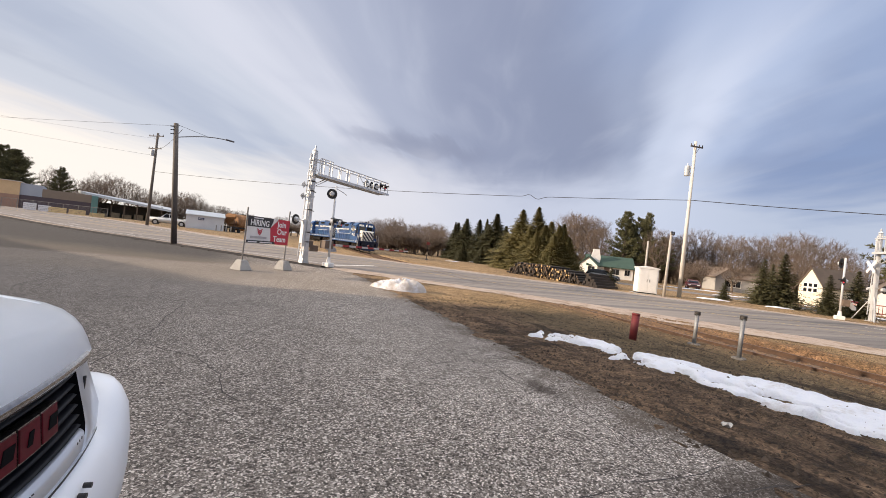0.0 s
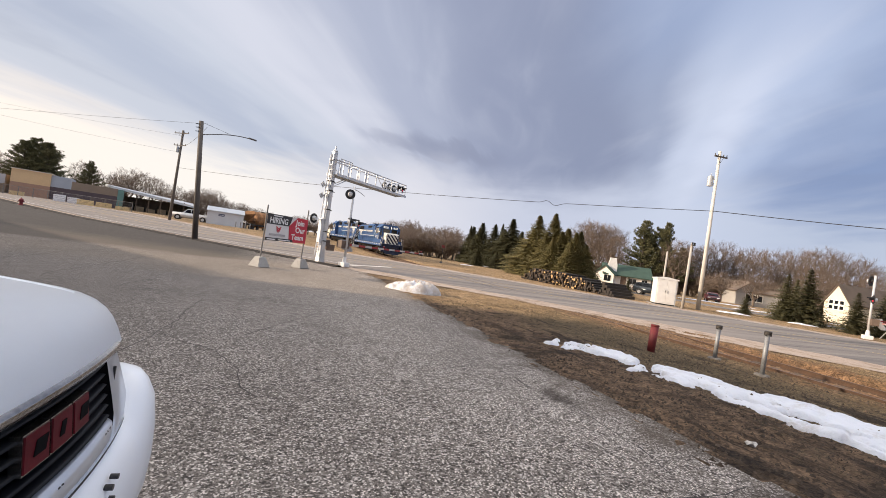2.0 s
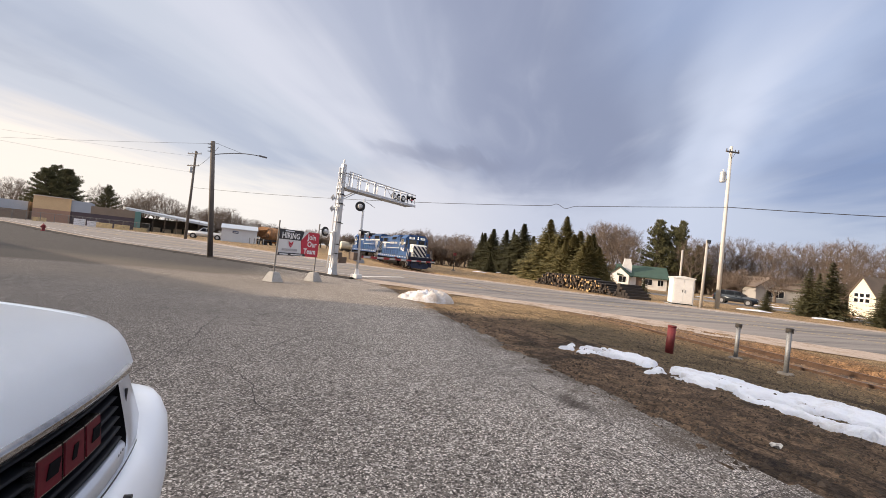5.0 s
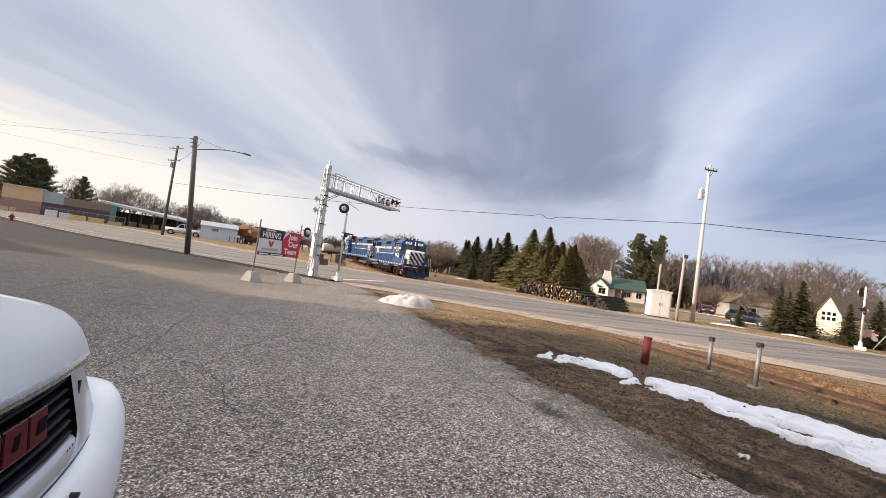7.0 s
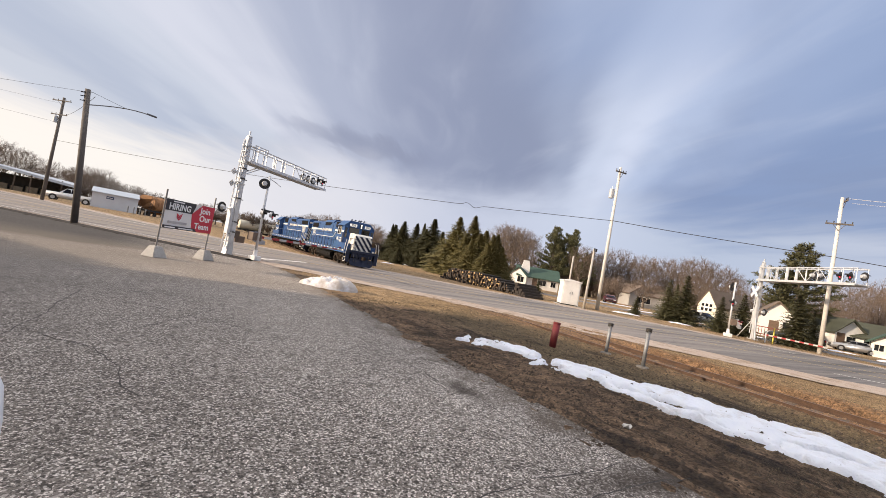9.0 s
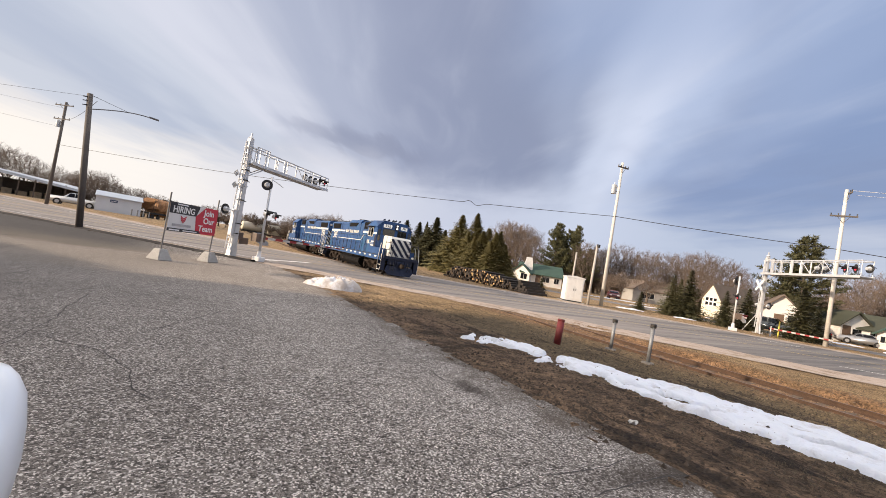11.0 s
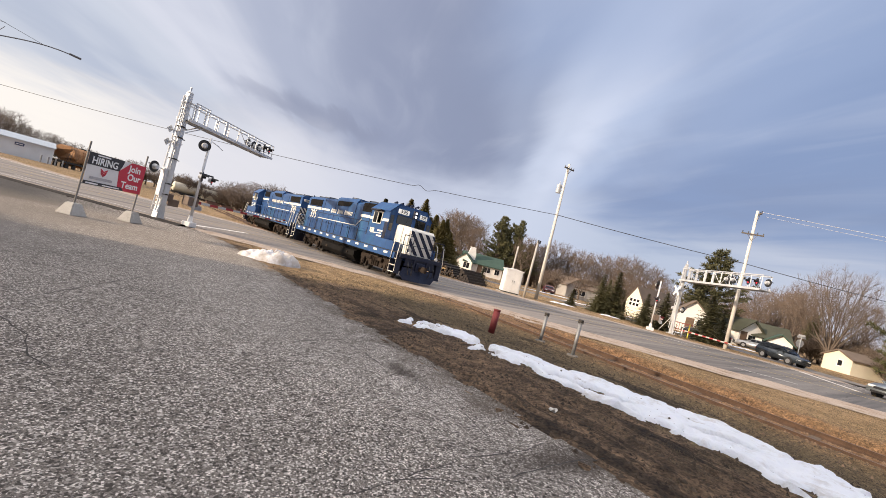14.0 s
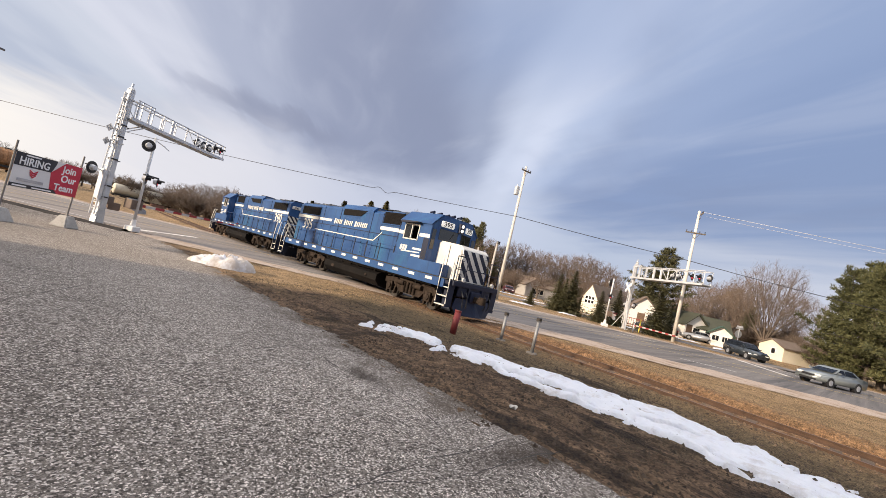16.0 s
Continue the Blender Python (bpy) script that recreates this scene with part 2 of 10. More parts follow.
def asphalt_lot_material():
    m, nt, b, tc, noise_, rng, mix, op, bump = nodes_of("worn_asphalt", 0.85)
    b.inputs["Specular IOR Level"].default_value = 0.08
    r, _ = chips(nt, tc, 145.0)
    r2, _ = chips(nt, tc, 80.0)
    r3, _ = chips(nt, tc, 53.0)
    c = mix(rng(r, 0.10, 0.95), (0.090, 0.081, 0.075), (0.290, 0.267, 0.249))
    c = mix(rng(r2, 0.81, 0.86, 0.0, 0.97), c, (0.78, 0.75, 0.72))
    c = mix(rng(r3, 0.88, 0.92, 0.0, 0.80), c, (0.48, 0.455, 0.435))
    c = mix(rng(r3, 0.16, 0.27, 0.86, 0.0), c, (0.044, 0.040, 0.037))
    c = mix(1.0, c, rng(noise_(0.35, 5), 0.30, 0.72, 1.14, 0.80), "MULTIPLY")
    c = mix(1.0, c, rng(noise_(3.2, 6, 0.7), 0.32, 0.70, 1.12, 0.84), "MULTIPLY")
    c = mix(1.0, c, (1.04, 1.0, 0.955), "MULTIPLY")
    c = mix(rng(noise_(1.1, 6, 0.7), 0.58, 0.76, 0.0, 0.25), c, (0.27, 0.235, 0.21))
    lane = nt.nodes.new("ShaderNodeSeparateXYZ")        # the asphalt gets darker towards the lot's west side, with an uneven edge
    nt.links.new(tc, lane.inputs[0])
    c = mix(rng(op("ADD", lane.outputs[0], op("MULTIPLY", noise_(0.7, 5, 0.6), 3.0)), -1.2, 3.2, 0.46, 0.0), c, (0.095, 0.087, 0.081))
    lot_xy = nt.nodes.new("ShaderNodeSeparateXYZ")        # mud trodden over the edge; sandy tan and painted sunlight on the apron
    nt.links.new(tc, lot_xy.inputs[0])
    rim = op("ADD", lot_xy.outputs[0], op("MULTIPLY", noise_(0.9, 7, 0.72), 3.4))
    c = mix(rng(rim, 5.55, 6.35, 0.0, 0.85), c, mix(noise_(9, 5, 0.7), (0.035, 0.028, 0.022), (0.16, 0.128, 0.10)))
    off = op("ADD", op("MULTIPLY", lot_xy.outputs[0], 0.30), op("MULTIPLY", lot_xy.outputs[1], 0.95))
    off = op("ADD", off, op("MULTIPLY", noise_(0.5, 5, 0.65), 4.0))
    # a darker tone towards the kerb in the west
    western = op("MULTIPLY", rng(op("ADD", lot_xy.outputs[1], op("MULTIPLY", noise_(0.35, 5, 0.6), 2.4)), 23.4, 24.6), rng(op("ADD", lot_xy.outputs[0], op("MULTIPLY", noise_(0.5, 4), 2.0)), 1.6, -2.4))
    c = mix(op("MULTIPLY", western, 0.86), c, mix(noise_(30, 3), (0.030, 0.028, 0.028), (0.082, 0.078, 0.076)))
    # tan band: sunlight painted into the apron's colour, over a little sand
    band = op("MULTIPLY", rng(off, 14.3, 17.2), rng(off, 23.5, 27.5, 1.0, 0.1))
    c = mix(op("MULTIPLY", band, 0.30), c, (0.27, 0.222, 0.170))
    for cx, cy, rx, ry in ((4.2, 2.30, 1.2, 0.34), (3.62, 4.75, 0.26, 0.5)):   # wet, muddy low spots
        ex = op("DIVIDE", op("SUBTRACT", lot_xy.outputs[0], cx), rx)
        ey = op("DIVIDE", op("SUBTRACT", lot_xy.outputs[1], cy), ry)
        e = op("ADD", op("ADD", op("MULTIPLY", ex, ex), op("MULTIPLY", ey, ey)), op("MULTIPLY", noise_(2.6, 6, 0.7), 2.4))
        c = mix(rng(e, 1.2, 2.2, 0.8, 0.0), c, (0.048, 0.038, 0.031))
    nt.links.new(c, b.inputs["Base Color"])
    bump(op("ADD", op("MULTIPLY", r2, 0.5), op("MULTIPLY", noise_(30, 3), 0.6)), 0.0035)
    return m


def road_material():
    m, nt, b, tc, noise_, rng, mix, op, bump = nodes_of("road_asphalt", 0.8)
    b.inputs["Specular IOR Level"].default_value = 0.15
    r, _ = chips(nt, tc, 40.0)
    c = mix(r, (0.152, 0.142, 0.136), (0.222, 0.208, 0.199))
    ang = ROAD_ANGLE
    streak = noise_(1.0, 4, 0.6, (0.035, 1.1, 1, -ang))
    c = mix(rng(streak, 0.42, 0.62), c, (0.098, 0.095, 0.098))
    c = mix(rng(noise_(1.0, 4, 0.6, (0.05, 3.2, 1, -ang)), 0.52, 0.68, 0.0, 0.5), c, (0.22, 0.208, 0.200))
    salt = noise_(1.0, 5, 0.6, (0.02, 0.5, 1, -ang))
    c = mix(rng(salt, 0.48, 0.70, 0.0, 0.75), c, (0.30, 0.268, 0.244))
    at = nt.nodes.new("ShaderNodeSeparateXYZ")
    nt.links.new(tc, at.inputs[0])
    along = op("SUBTRACT", op("MULTIPLY", at.outputs[0], 0.664), op("MULTIPLY", at.outputs[1], 0.748))
    dust = op("MULTIPLY", rng(along, 15.0, -1.0), rng(noise_(1.0, 5, 0.65, (0.03, 0.9, 1, -ang)), 0.36, 0.62, 0.05, 0.66))
    c = mix(dust, c, mix(noise_(2.2, 5, 0.7), (0.31, 0.262, 0.222), (0.40, 0.352, 0.312)))
    c = mix(rng(noise_(1.0, 5, 0.7, (0.06, 2.4, 1, -ang)), 0.55, 0.66, 0.0, 0.75), c, (0.080, 0.077, 0.078))
    c = mix(rng(noise_(1.0, 6, 0.72, (0.5, 6.0, 1, -ang)), 0.60, 0.66, 0.0, 0.6), c, (0.050, 0.048, 0.049))
    nt.links.new(c, b.inputs["Base Color"])
    bump(noise_(60, 3), 0.003)
    return m


def shoulder_material():
    m, nt, b, tc, noise_, rng, mix, op, bump = nodes_of("sandy_shoulder", 0.95)
    c = mix(noise_(0.6, 5), (0.37, 0.285, 0.225), (0.48, 0.405, 0.345))
    c = mix(rng(noise_(1.4, 7, 0.75), 0.50, 0.62, 0.0, 0.75), c, (0.21, 0.150, 0.090))
    c = mix(rng(noise_(4.5, 6, 0.75), 0.55, 0.66, 0.0, 0.6), c, (0.13, 0.092, 0.058))
    c = mix(rng(noise_(25, 4), 0.5, 0.8, 0.0, 0.6), c, (0.24, 0.17, 0.12))
    nt.links.new(c, b.inputs["Base Color"])
    bump(noise_(18, 5), 0.02)
    return m


def ground_material():
    """Dead grass and mud: wet mud by the lot, moss-grey turf, rusty stone along the rails, straw-coloured verge."""
    m, nt, b, tc, noise_, rng, mix, op, bump = nodes_of("dead_grass", 0.95)
    s = nt.nodes.new("ShaderNodeSeparateXYZ")
    nt.links.new(tc, s.inputs[0])
    x, y = s.outputs[0], s.outputs[1]
    wob = op("MULTIPLY", op("SUBTRACT", noise_(0.45, 6, 0.65), 0.5), 4.5)
    xw = op("ADD", x, wob)
    grass = mix(rng(noise_(8, 7, 0.78), 0.3, 0.7), (0.115, 0.078, 0.040), (0.45, 0.325, 0.185))
    grass = mix(rng(noise_(0.25, 5), 0.42, 0.62, 0.0, 0.7), grass, (0.36, 0.262, 0.156))
    mud = mix(rng(noise_(3.5, 7, 0.78), 0.3, 0.7), (0.048, 0.032, 0.021), (0.300, 0.208, 0.134))
    turf = mix(rng(noise_(12, 7, 0.8), 0.3, 0.7), (0.078, 0.059, 0.034), (0.265, 0.204, 0.124))
    rust = mix(rng(noise_(5, 6, 0.7), 0.30, 0.68), (0.078, 0.046, 0.025), (0.36, 0.226, 0.126))
    c = mix(rng(xw, 6.6, 8.2), mud, turf)
    wet = op("MULTIPLY", rng(noise_(0.7, 6, 0.62, (0.8, 1.5, 1, 62)), 0.52, 0.64), rng(xw, 9.4, 8.2))
    c = mix(op("MULTIPLY", wet, 0.8), c, (0.022, 0.0165, 0.012))
    melt = op("MULTIPLY", op("MULTIPLY", rng(x, 5.5, 6.4), rng(x, 8.2, 7.2)), rng(y, 6.2, 3.6))
    c = mix(op("MULTIPLY", op("MULTIPLY", melt, rng(noise_(1.1, 6, 0.68), 0.46, 0.60)), 0.80), c, (0.022, 0.016, 0.012))
    c = mix(rng(noise_(40, 4, 0.7), 0.66, 0.80, 0.0, 0.7), c, (0.30, 0.255, 0.20))
    rut = noise_(0.55, 7, 0.66, (3.4, 0.55, 1, 17))      # dragged ruts along the strip
    c = mix(op("MULTIPLY", rng(rut, 0.55, 0.62, 0.0, 0.75), rng(x, 11.2, 10.4)), c, (0.026, 0.019, 0.014))
    straw = op("ADD", y, op("MULTIPLY", wob, 0.8))
    c = mix(op("MULTIPLY", rng(straw, 12.2, 14.0), rng(op("ADD", x, wob), 4.0, 6.5)), c, grass)
    c = mix(op("MULTIPLY", op("MULTIPLY", rng(x, 10.9, 11.5), rng(x, 12.4, 11.9)), 0.55), c, (0.030, 0.021, 0.014))   # shade in the track's ditch, painted as a dark strip below the bank
    c = mix(rng(op("ADD", x, op("MULTIPLY", wob, 0.55)), 10.6, 11.9), c, rust)
    c = mix(rng(op("ADD", x, op("MULTIPLY", wob, 0.5)), 15.0, 16.4), c, grass)
    far = op("ADD", op("MULTIPLY", x, 0.748), op("MULTIPLY", y, 0.664))
    c = mix(rng(far, 36.0, 39.0), c, grass)
    c = mix(rng(y, 60, 90, 0.0, 0.6), c, (0.20, 0.155, 0.095))
    grit, _ = chips(nt, tc, 34.0)                          # crumbs of soil, straw and leaf
    c = mix(1.0, c, rng(grit, 0.0, 1.0, 0.52, 1.56), "MULTIPLY")
    c = mix(1.0, c, rng(noise_(1.6, 7, 0.75), 0.30, 0.70, 0.64, 1.38), "MULTIPLY")
    c = mix(1.0, c, (1.06, 1.0, 0.93), "MULTIPLY")
    nt.links.new(c, b.inputs["Base Color"])
    bump(op("ADD", op("ADD", noise_(7, 6, 0.7), op("MULTIPLY", noise_(45, 4, 0.7), 0.35)), op("MULTIPLY", grit, 0.20)), 0.15)
    return m


def snow_material(name, dirt):
    m, nt, b, tc, noise_, rng, mix, op, bump = nodes_of(name, 0.55)
    c = mix(noise_(4, 6), (0.74, 0.77, 0.84), (0.90, 0.91, 0.95))
    c = mix(rng(noise_(1.7, 7, 0.72), 0.60 - dirt, 0.84 - dirt, 0.0, 0.8), c, (0.40, 0.34, 0.28))
    c = mix(rng(noise_(28, 5, 0.7), 0.62, 0.80, 0.0, 0.5), c, (0.30, 0.26, 0.23))
    nt.links.new(c, b.inputs["Base Color"])
    b.inputs["Subsurface Weight"].default_value = 0.15
    b.inputs["Subsurface Radius"].default_value = (0.05, 0.06, 0.08)
    bump(op("ADD", noise_(16, 5, 0.6), op("MULTIPLY", noise_(60, 4, 0.6), 0.3)), 0.03)
    return m


ROAD_ANGLE = math.degrees(math.atan2(-0.748, 0.664))
asphalt_lot_material(), road_material(), shoulder_material(), ground_material(), snow_material("old_snow", 0.075), snow_material("dirty_snow", 0.27)
WHITE_METAL = mat("galvanised", (0.62, 0.63, 0.64), 0.45, 0.35, 0.15, 2, 30)
WHITE_PAINT = mat("white_paint", (0.78, 0.78, 0.77), 0.5, 0, 0.08, 1.5, 25, dirt=(0.45, 0.42, 0.38), dirt_amount=0.3)
BLACK = mat("black_paint", (0.018, 0.018, 0.02), 0.45, 0, 0.3, 4, 30)
DARK_STEEL = mat("dark_steel", (0.06, 0.055, 0.05), 0.6, 0.6, 0.35, 4, 40)
CONCRETE = mat("concrete", (0.40, 0.39, 0.37), 0.9, 0, 0.2, 2, 30, 0.004, dirt=(0.2, 0.18, 0.16))
RUST = mat("rusty_steel", (0.085, 0.050, 0.032), 0.8, 0.3, 0.4, 5, 60, 0.003)
RAIL_TOP = mat("worn_rail", (0.13, 0.088, 0.068), 0.5, 0.7, 0.3, 3, 40)
TIMBER = mat("weathered_timber", (0.095, 0.07, 0.05), 0.9, 0, 0.35, 2, 30, 0.006, rand=0.3)
PALE_POLE = mat("bleached_pole_wood", (0.60, 0.575, 0.53), 0.85, 0, 0.2, 1.2, 30, 0.004)
POLE_WOOD = mat("pale_pole_wood", (0.43, 0.40, 0.36), 0.85, 0, 0.2, 1.2, 30, 0.004)
DARK_POLE = mat("dark_pole_wood", (0.115, 0.100, 0.088), 0.85, 0, 0.25, 1.2, 30, 0.004)
GLASS_DARK = mat("dark_glass", (0.012, 0.014, 0.017), 0.08, 0, 0.1, 2, 20, spec=0.8)
RED_LENS = mat("lit_red_lens", (0.80, 0.03, 0.06), 0.3, 0, 0.05, emit=0.45)
DARK_LENS = mat("unlit_red_lens", (0.10, 0.010, 0.014), 0.2, 0, 0.1)

# ---- shape helpers ----
def part(name, bm, material, parent=None, label="", smooth=False):
    me = bpy.data.meshes.new(name)
    bmesh.ops.recalc_face_normals(bm, faces=bm.faces)
    bm.to_mesh(me)
    bm.free()
    for mm in material if isinstance(material, (list, tuple)) else [material]:
        me.materials.append(mm)
    if smooth:
        me.polygons.foreach_set("use_smooth", [True] * len(me.polygons))
    ob = new(name, me)
    ob.parent = parent
    if label:
        ob["label"] = label
    return ob


def thing(name, label, category, m=None, group="", kind=""):
    ob = new(name)
    ob.empty_display_size = 0.3
    if m is not None:
        ob.matrix_basis = m
    return tagged(ob, label, category, group, kind)


def B():
    return bmesh.new()


def box(bm, c, s, bevel=0.0, m=None, mi=0):
    """A box of size s about c, turned by m."""
    t = Matrix.Translation(c) @ (m or Matrix()) @ Matrix.Diagonal((*s, 1))
    r = bmesh.ops.create_cube(bm, size=1.0, matrix=t)
    fs = {f for v in r["verts"] for f in v.link_faces}
    for f in fs:
        f.material_index = mi
    if bevel:
        es = list({e for v in r["verts"] for e in v.link_edges})
        g = bmesh.ops.bevel(bm, geom=es, offset=bevel, segments=2, affect="EDGES", profile=0.6)
        for f in g["faces"]:
            f.material_index = mi
    return bm


def cyl(bm, a, b, r0, r1=None, seg=12, mi=0, caps=True):
    a, b = Vector(a), Vector(b)
    d = b - a
    t = Matrix.Translation((a + b) / 2) @ d.to_track_quat("Z", "Y").to_matrix().to_4x4()
    r = bmesh.ops.create_cone(bm, cap_ends=caps, segments=seg, radius1=r0, radius2=r0 if r1 is None else r1, depth=d.length, matrix=t)
    for f in {f for v in r["verts"] for f in v.link_faces}:
        f.material_index = mi
    return bm


def ball(bm, c, r, s=(1, 1, 1), sub=2, mi=0):
    g = bmesh.ops.create_icosphere(bm, subdivisions=sub, radius=r, matrix=Matrix.Translation(c) @ Matrix.Diagonal((*s, 1)))
    for f in {f for v in g["verts"] for f in v.link_faces}:
        f.material_index = mi
    return bm


def prism(bm, pts, axis, a, b, mi=0):
    """A polygon in the plane across axis (0 x, 1 y, 2 z), drawn from a to b along it."""
    def at(p, w):
        q = list(p)
        q.insert(axis, w)
        return bm.verts.new(q)
    lo, hi = [at(p, a) for p in pts], [at(p, b) for p in pts]
    n = len(pts)
    fs = [bm.faces.new(lo), bm.faces.new(hi)]
    for i in range(n):
        fs.append(bm.faces.new((lo[i], lo[(i + 1) % n], hi[(i + 1) % n], hi[i])))
    for f in fs:
        f.material_index = mi
    return bm


def tube(bm, pts, r, seg=6, mi=0):
    """A bent rod through pts."""
    rings = []
    pts = [Vector(p) for p in pts]
    for i, p in enumerate(pts):
        d = (pts[min(i + 1, len(pts) - 1)] - pts[max(i - 1, 0)]).normalized()
        q = d.to_track_quat("Z", "Y").to_matrix()
        rings.append([bm.verts.new(p + q @ Vector((r * math.cos(k * math.tau / seg), r * math.sin(k * math.tau / seg), 0))) for k in range(seg)])
    for u, v in zip(rings, rings[1:]):
        for k in range(seg):
            bm.faces.new((u[k], u[(k + 1) % seg], v[(k + 1) % seg], v[k])).material_index = mi
    bm.faces.new(rings[0]).material_index = mi
    bm.faces.new(rings[-1]).material_index = mi
    return bm


def writing(name, body, size, material, parent, m, depth=0.004, label="", stretch=1.0, bold=0.012):
    """Flat letters in the built-in font, as a mesh; m places their centre, reading along its x."""
    cu = bpy.data.curves.new(name, "FONT")
    cu.body, cu.size, cu.extrude, cu.align_x, cu.align_y = body, size, depth, "CENTER", "CENTER"
    cu.resolution_u = 3
    cu.offset = size * bold
    tmp = bpy.data.objects.new(name, cu)
    scene.collection.objects.link(tmp)
    dg = bpy.context.evaluated_depsgraph_get()
    me = bpy.data.meshes.new_from_object(tmp.evaluated_get(dg))
    bpy.data.objects.remove(tmp)
    me.transform(m @ Matrix.Diagonal((stretch, 1, 1, 1)))
    me.materials.clear()
    me.materials.append(material)
    ob = new(name, me)
    ob.parent = parent
    if label:
        ob["label"] = label
    return ob


# ---- the lie of the land ----
ROAD_U, ROAD_N = Vector((0.664, -0.748)), Vector((0.748, 0.664))   # along the road, across it
ROAD_NEAR, ROAD_FAR = 20.0, 38.2
TRACK_X, GAUGE, RAIL_Z = 13.35, 1.435, -0.194
LOT_EDGE = 4.45


def smooth(a, b, v):
    t = min(1.0, max(0.0, (v - a) / (b - a)))
    return t * t * (3 - 2 * t)


def rise(x, y):
    return 0.75 * smooth(48, 90, y) * min(1.0, max(0.0, (26 - x) / 16))


def land(x, y):
    """Height of the even ground: it falls gently from the lot to the road."""
    return -0.216 * min(1.0, math.hypot(x, y) / 23.8) + rise(x, y)


def across(x, y):
    return x * ROAD_N.x + y * ROAD_N.y


def track_x(y):
    """The line of the track: straight, then a slow bend beyond the road."""
    return TRACK_X - (max(0.0, y - 45.0) ** 2) / 480.0


def on_lot(x, y, pad=0.0):
    return x < LOT_EDGE + 0.25 * noise.noise((y * 0.9, 3.1, 0)) - pad and across(x, y) < ROAD_NEAR - 0.25 - pad


def d_rail(x, y):
    return abs(x - track_x(y))


def ground_z(x, y):
    z = land(x, y)
    k = across(x, y)
    if on_lot(x, y, 0.35) or (ROAD_NEAR + 0.3 - (1.3 if x * 0.664 - y * 0.748 > 2 and d_rail(x, y) > 2.4 else 0) < k < ROAD_FAR - 0.3 and math.hypot(x, y) < 420):
        return z - 0.10
    d = abs(x - track_x(y))
    if y < 70:
        even = smooth(ROAD_NEAR - 3.6, ROAD_NEAR - 1.5, k) * (1 - smooth(ROAD_FAR + 0.6, ROAD_FAR + 2.6, k))     # filled up to the rail heads by the road
        bed = smooth(2.0, 1.35, d) if d < 2.0 else 0.0           # the line lies in a shallow cut
        z = z * (1 - bed) + min(z, RAIL_Z - (0.15 if d < 1.15 else 0.15 + 0.13 * math.exp(-((d - 1.55) / 0.25) ** 2)) * (1 - even) - 0.022 * even + rise(x, y)) * bed + 0.05 * (1 - even) * math.exp(-((d - 2.25) / 0.35) ** 2)
    rough = 0.028 if math.hypot(x, y) < 60 else 0.0
    z += rough * noise.noise((x * 1.7, y * 1.7, 0)) + 0.6 * rough * noise.noise((x * 5.1, y * 5.1, 4))
    if 4 < x < 12.5 and -6 < y < 16:                         # trodden, frost-heaved mud
        mud = 1 - 0.6 * smooth(6.2, 7.6, x)
        z += mud * (0.022 * noise.noise((x * 7, y * 4.5, 14)) + 0.014 * noise.noise((x * 15, y * 11, 18)) - 0.05 * max(0.0, noise.noise((x * 1.1, y * 1.6, 23)) - 0.25))
    if 14.9 < x < 40 and k < ROAD_NEAR:                      # the verge between rails and road
        z += 0.05 * noise.noise((x * 0.8, y * 0.8, 9))
    return z


def tiers(*spans):
    """Grid lines: each span at its own step; a step of 0 widens outwards."""
    v = []
    for lo, hi, step in spans:
        if step:
            v += list(np.arange(lo, hi - step * 0.3, step))
        else:
            d, s, out = 0.0, 0.5, []
            while d < abs(hi - lo):
                out.append(d)
                d += s
                s *= 1.3
            v += [hi - k for k in reversed(out[1:])] if lo < 0 and abs(lo) > abs(hi) else [lo + k for k in out]
    return sorted(v)


def grid_mesh(name, xs, ys, height, material, inside=None):
    idx, co, faces = {}, [], []
    for j, y in enumerate(ys):
        for i, x in enumerate(xs):
            idx[i, j] = len(co)
            co.append((x, y, height(x, y)))
    for j in range(len(ys) - 1):
        for i in range(len(xs) - 1):
            if inside and not inside((xs[i] + xs[i + 1]) / 2, (ys[j] + ys[j + 1]) / 2):
                continue
            faces.append((idx[i, j], idx[i + 1, j], idx[i + 1, j + 1], idx[i, j + 1]))
    me = bpy.data.meshes.new(name)
    me.from_pydata(co, [], faces)
    me.polygons.foreach_set("use_smooth", [True] * len(faces))
    me.materials.append(material)
    return new(name, me)


def strip(name, k0, k1, s0, s1, lift, material, step=2.0, wobble=0.0, thick=0.0, parent=None):
    """A band along the road from k0 to k1 across it and s0 to s1 along it."""
    bm = B()
    n = max(2, int((s1 - s0) / step))
    cols = []
    for i in range(n + 1):
        s = s0 + (s1 - s0) * i / n
        row = []
        for j, k in enumerate((k0, (k0 + k1) / 2, k1)):
            kk = k + (wobble * noise.noise((s * 0.6, k * 3.0, 1.5)) if j != 1 else 0)
            p = ROAD_N * kk + ROAD_U * s
            z = land(p.x, p.y) + lift
            if name == "road_shoulder" and kk < ROAD_NEAR + 0.3 and d_rail(p.x, p.y) < 2.4:
                z = ground_z(p.x, p.y) + 0.012
            row.append(bm.verts.new((p.x, p.y, z)))
        if thick:
            for j, k in ((0, k0), (2, k1)):
                v = row[j].co
                row.insert(0 if j == 0 else len(row), bm.verts.new((v.x, v.y, v.z - thick)))
        cols.append(row)
    for u, v in zip(cols, cols[1:]):
        for j in range(len(u) - 1):
            bm.faces.new((u[j], u[j + 1], v[j + 1], v[j]))
    return part(name, bm, material, parent)


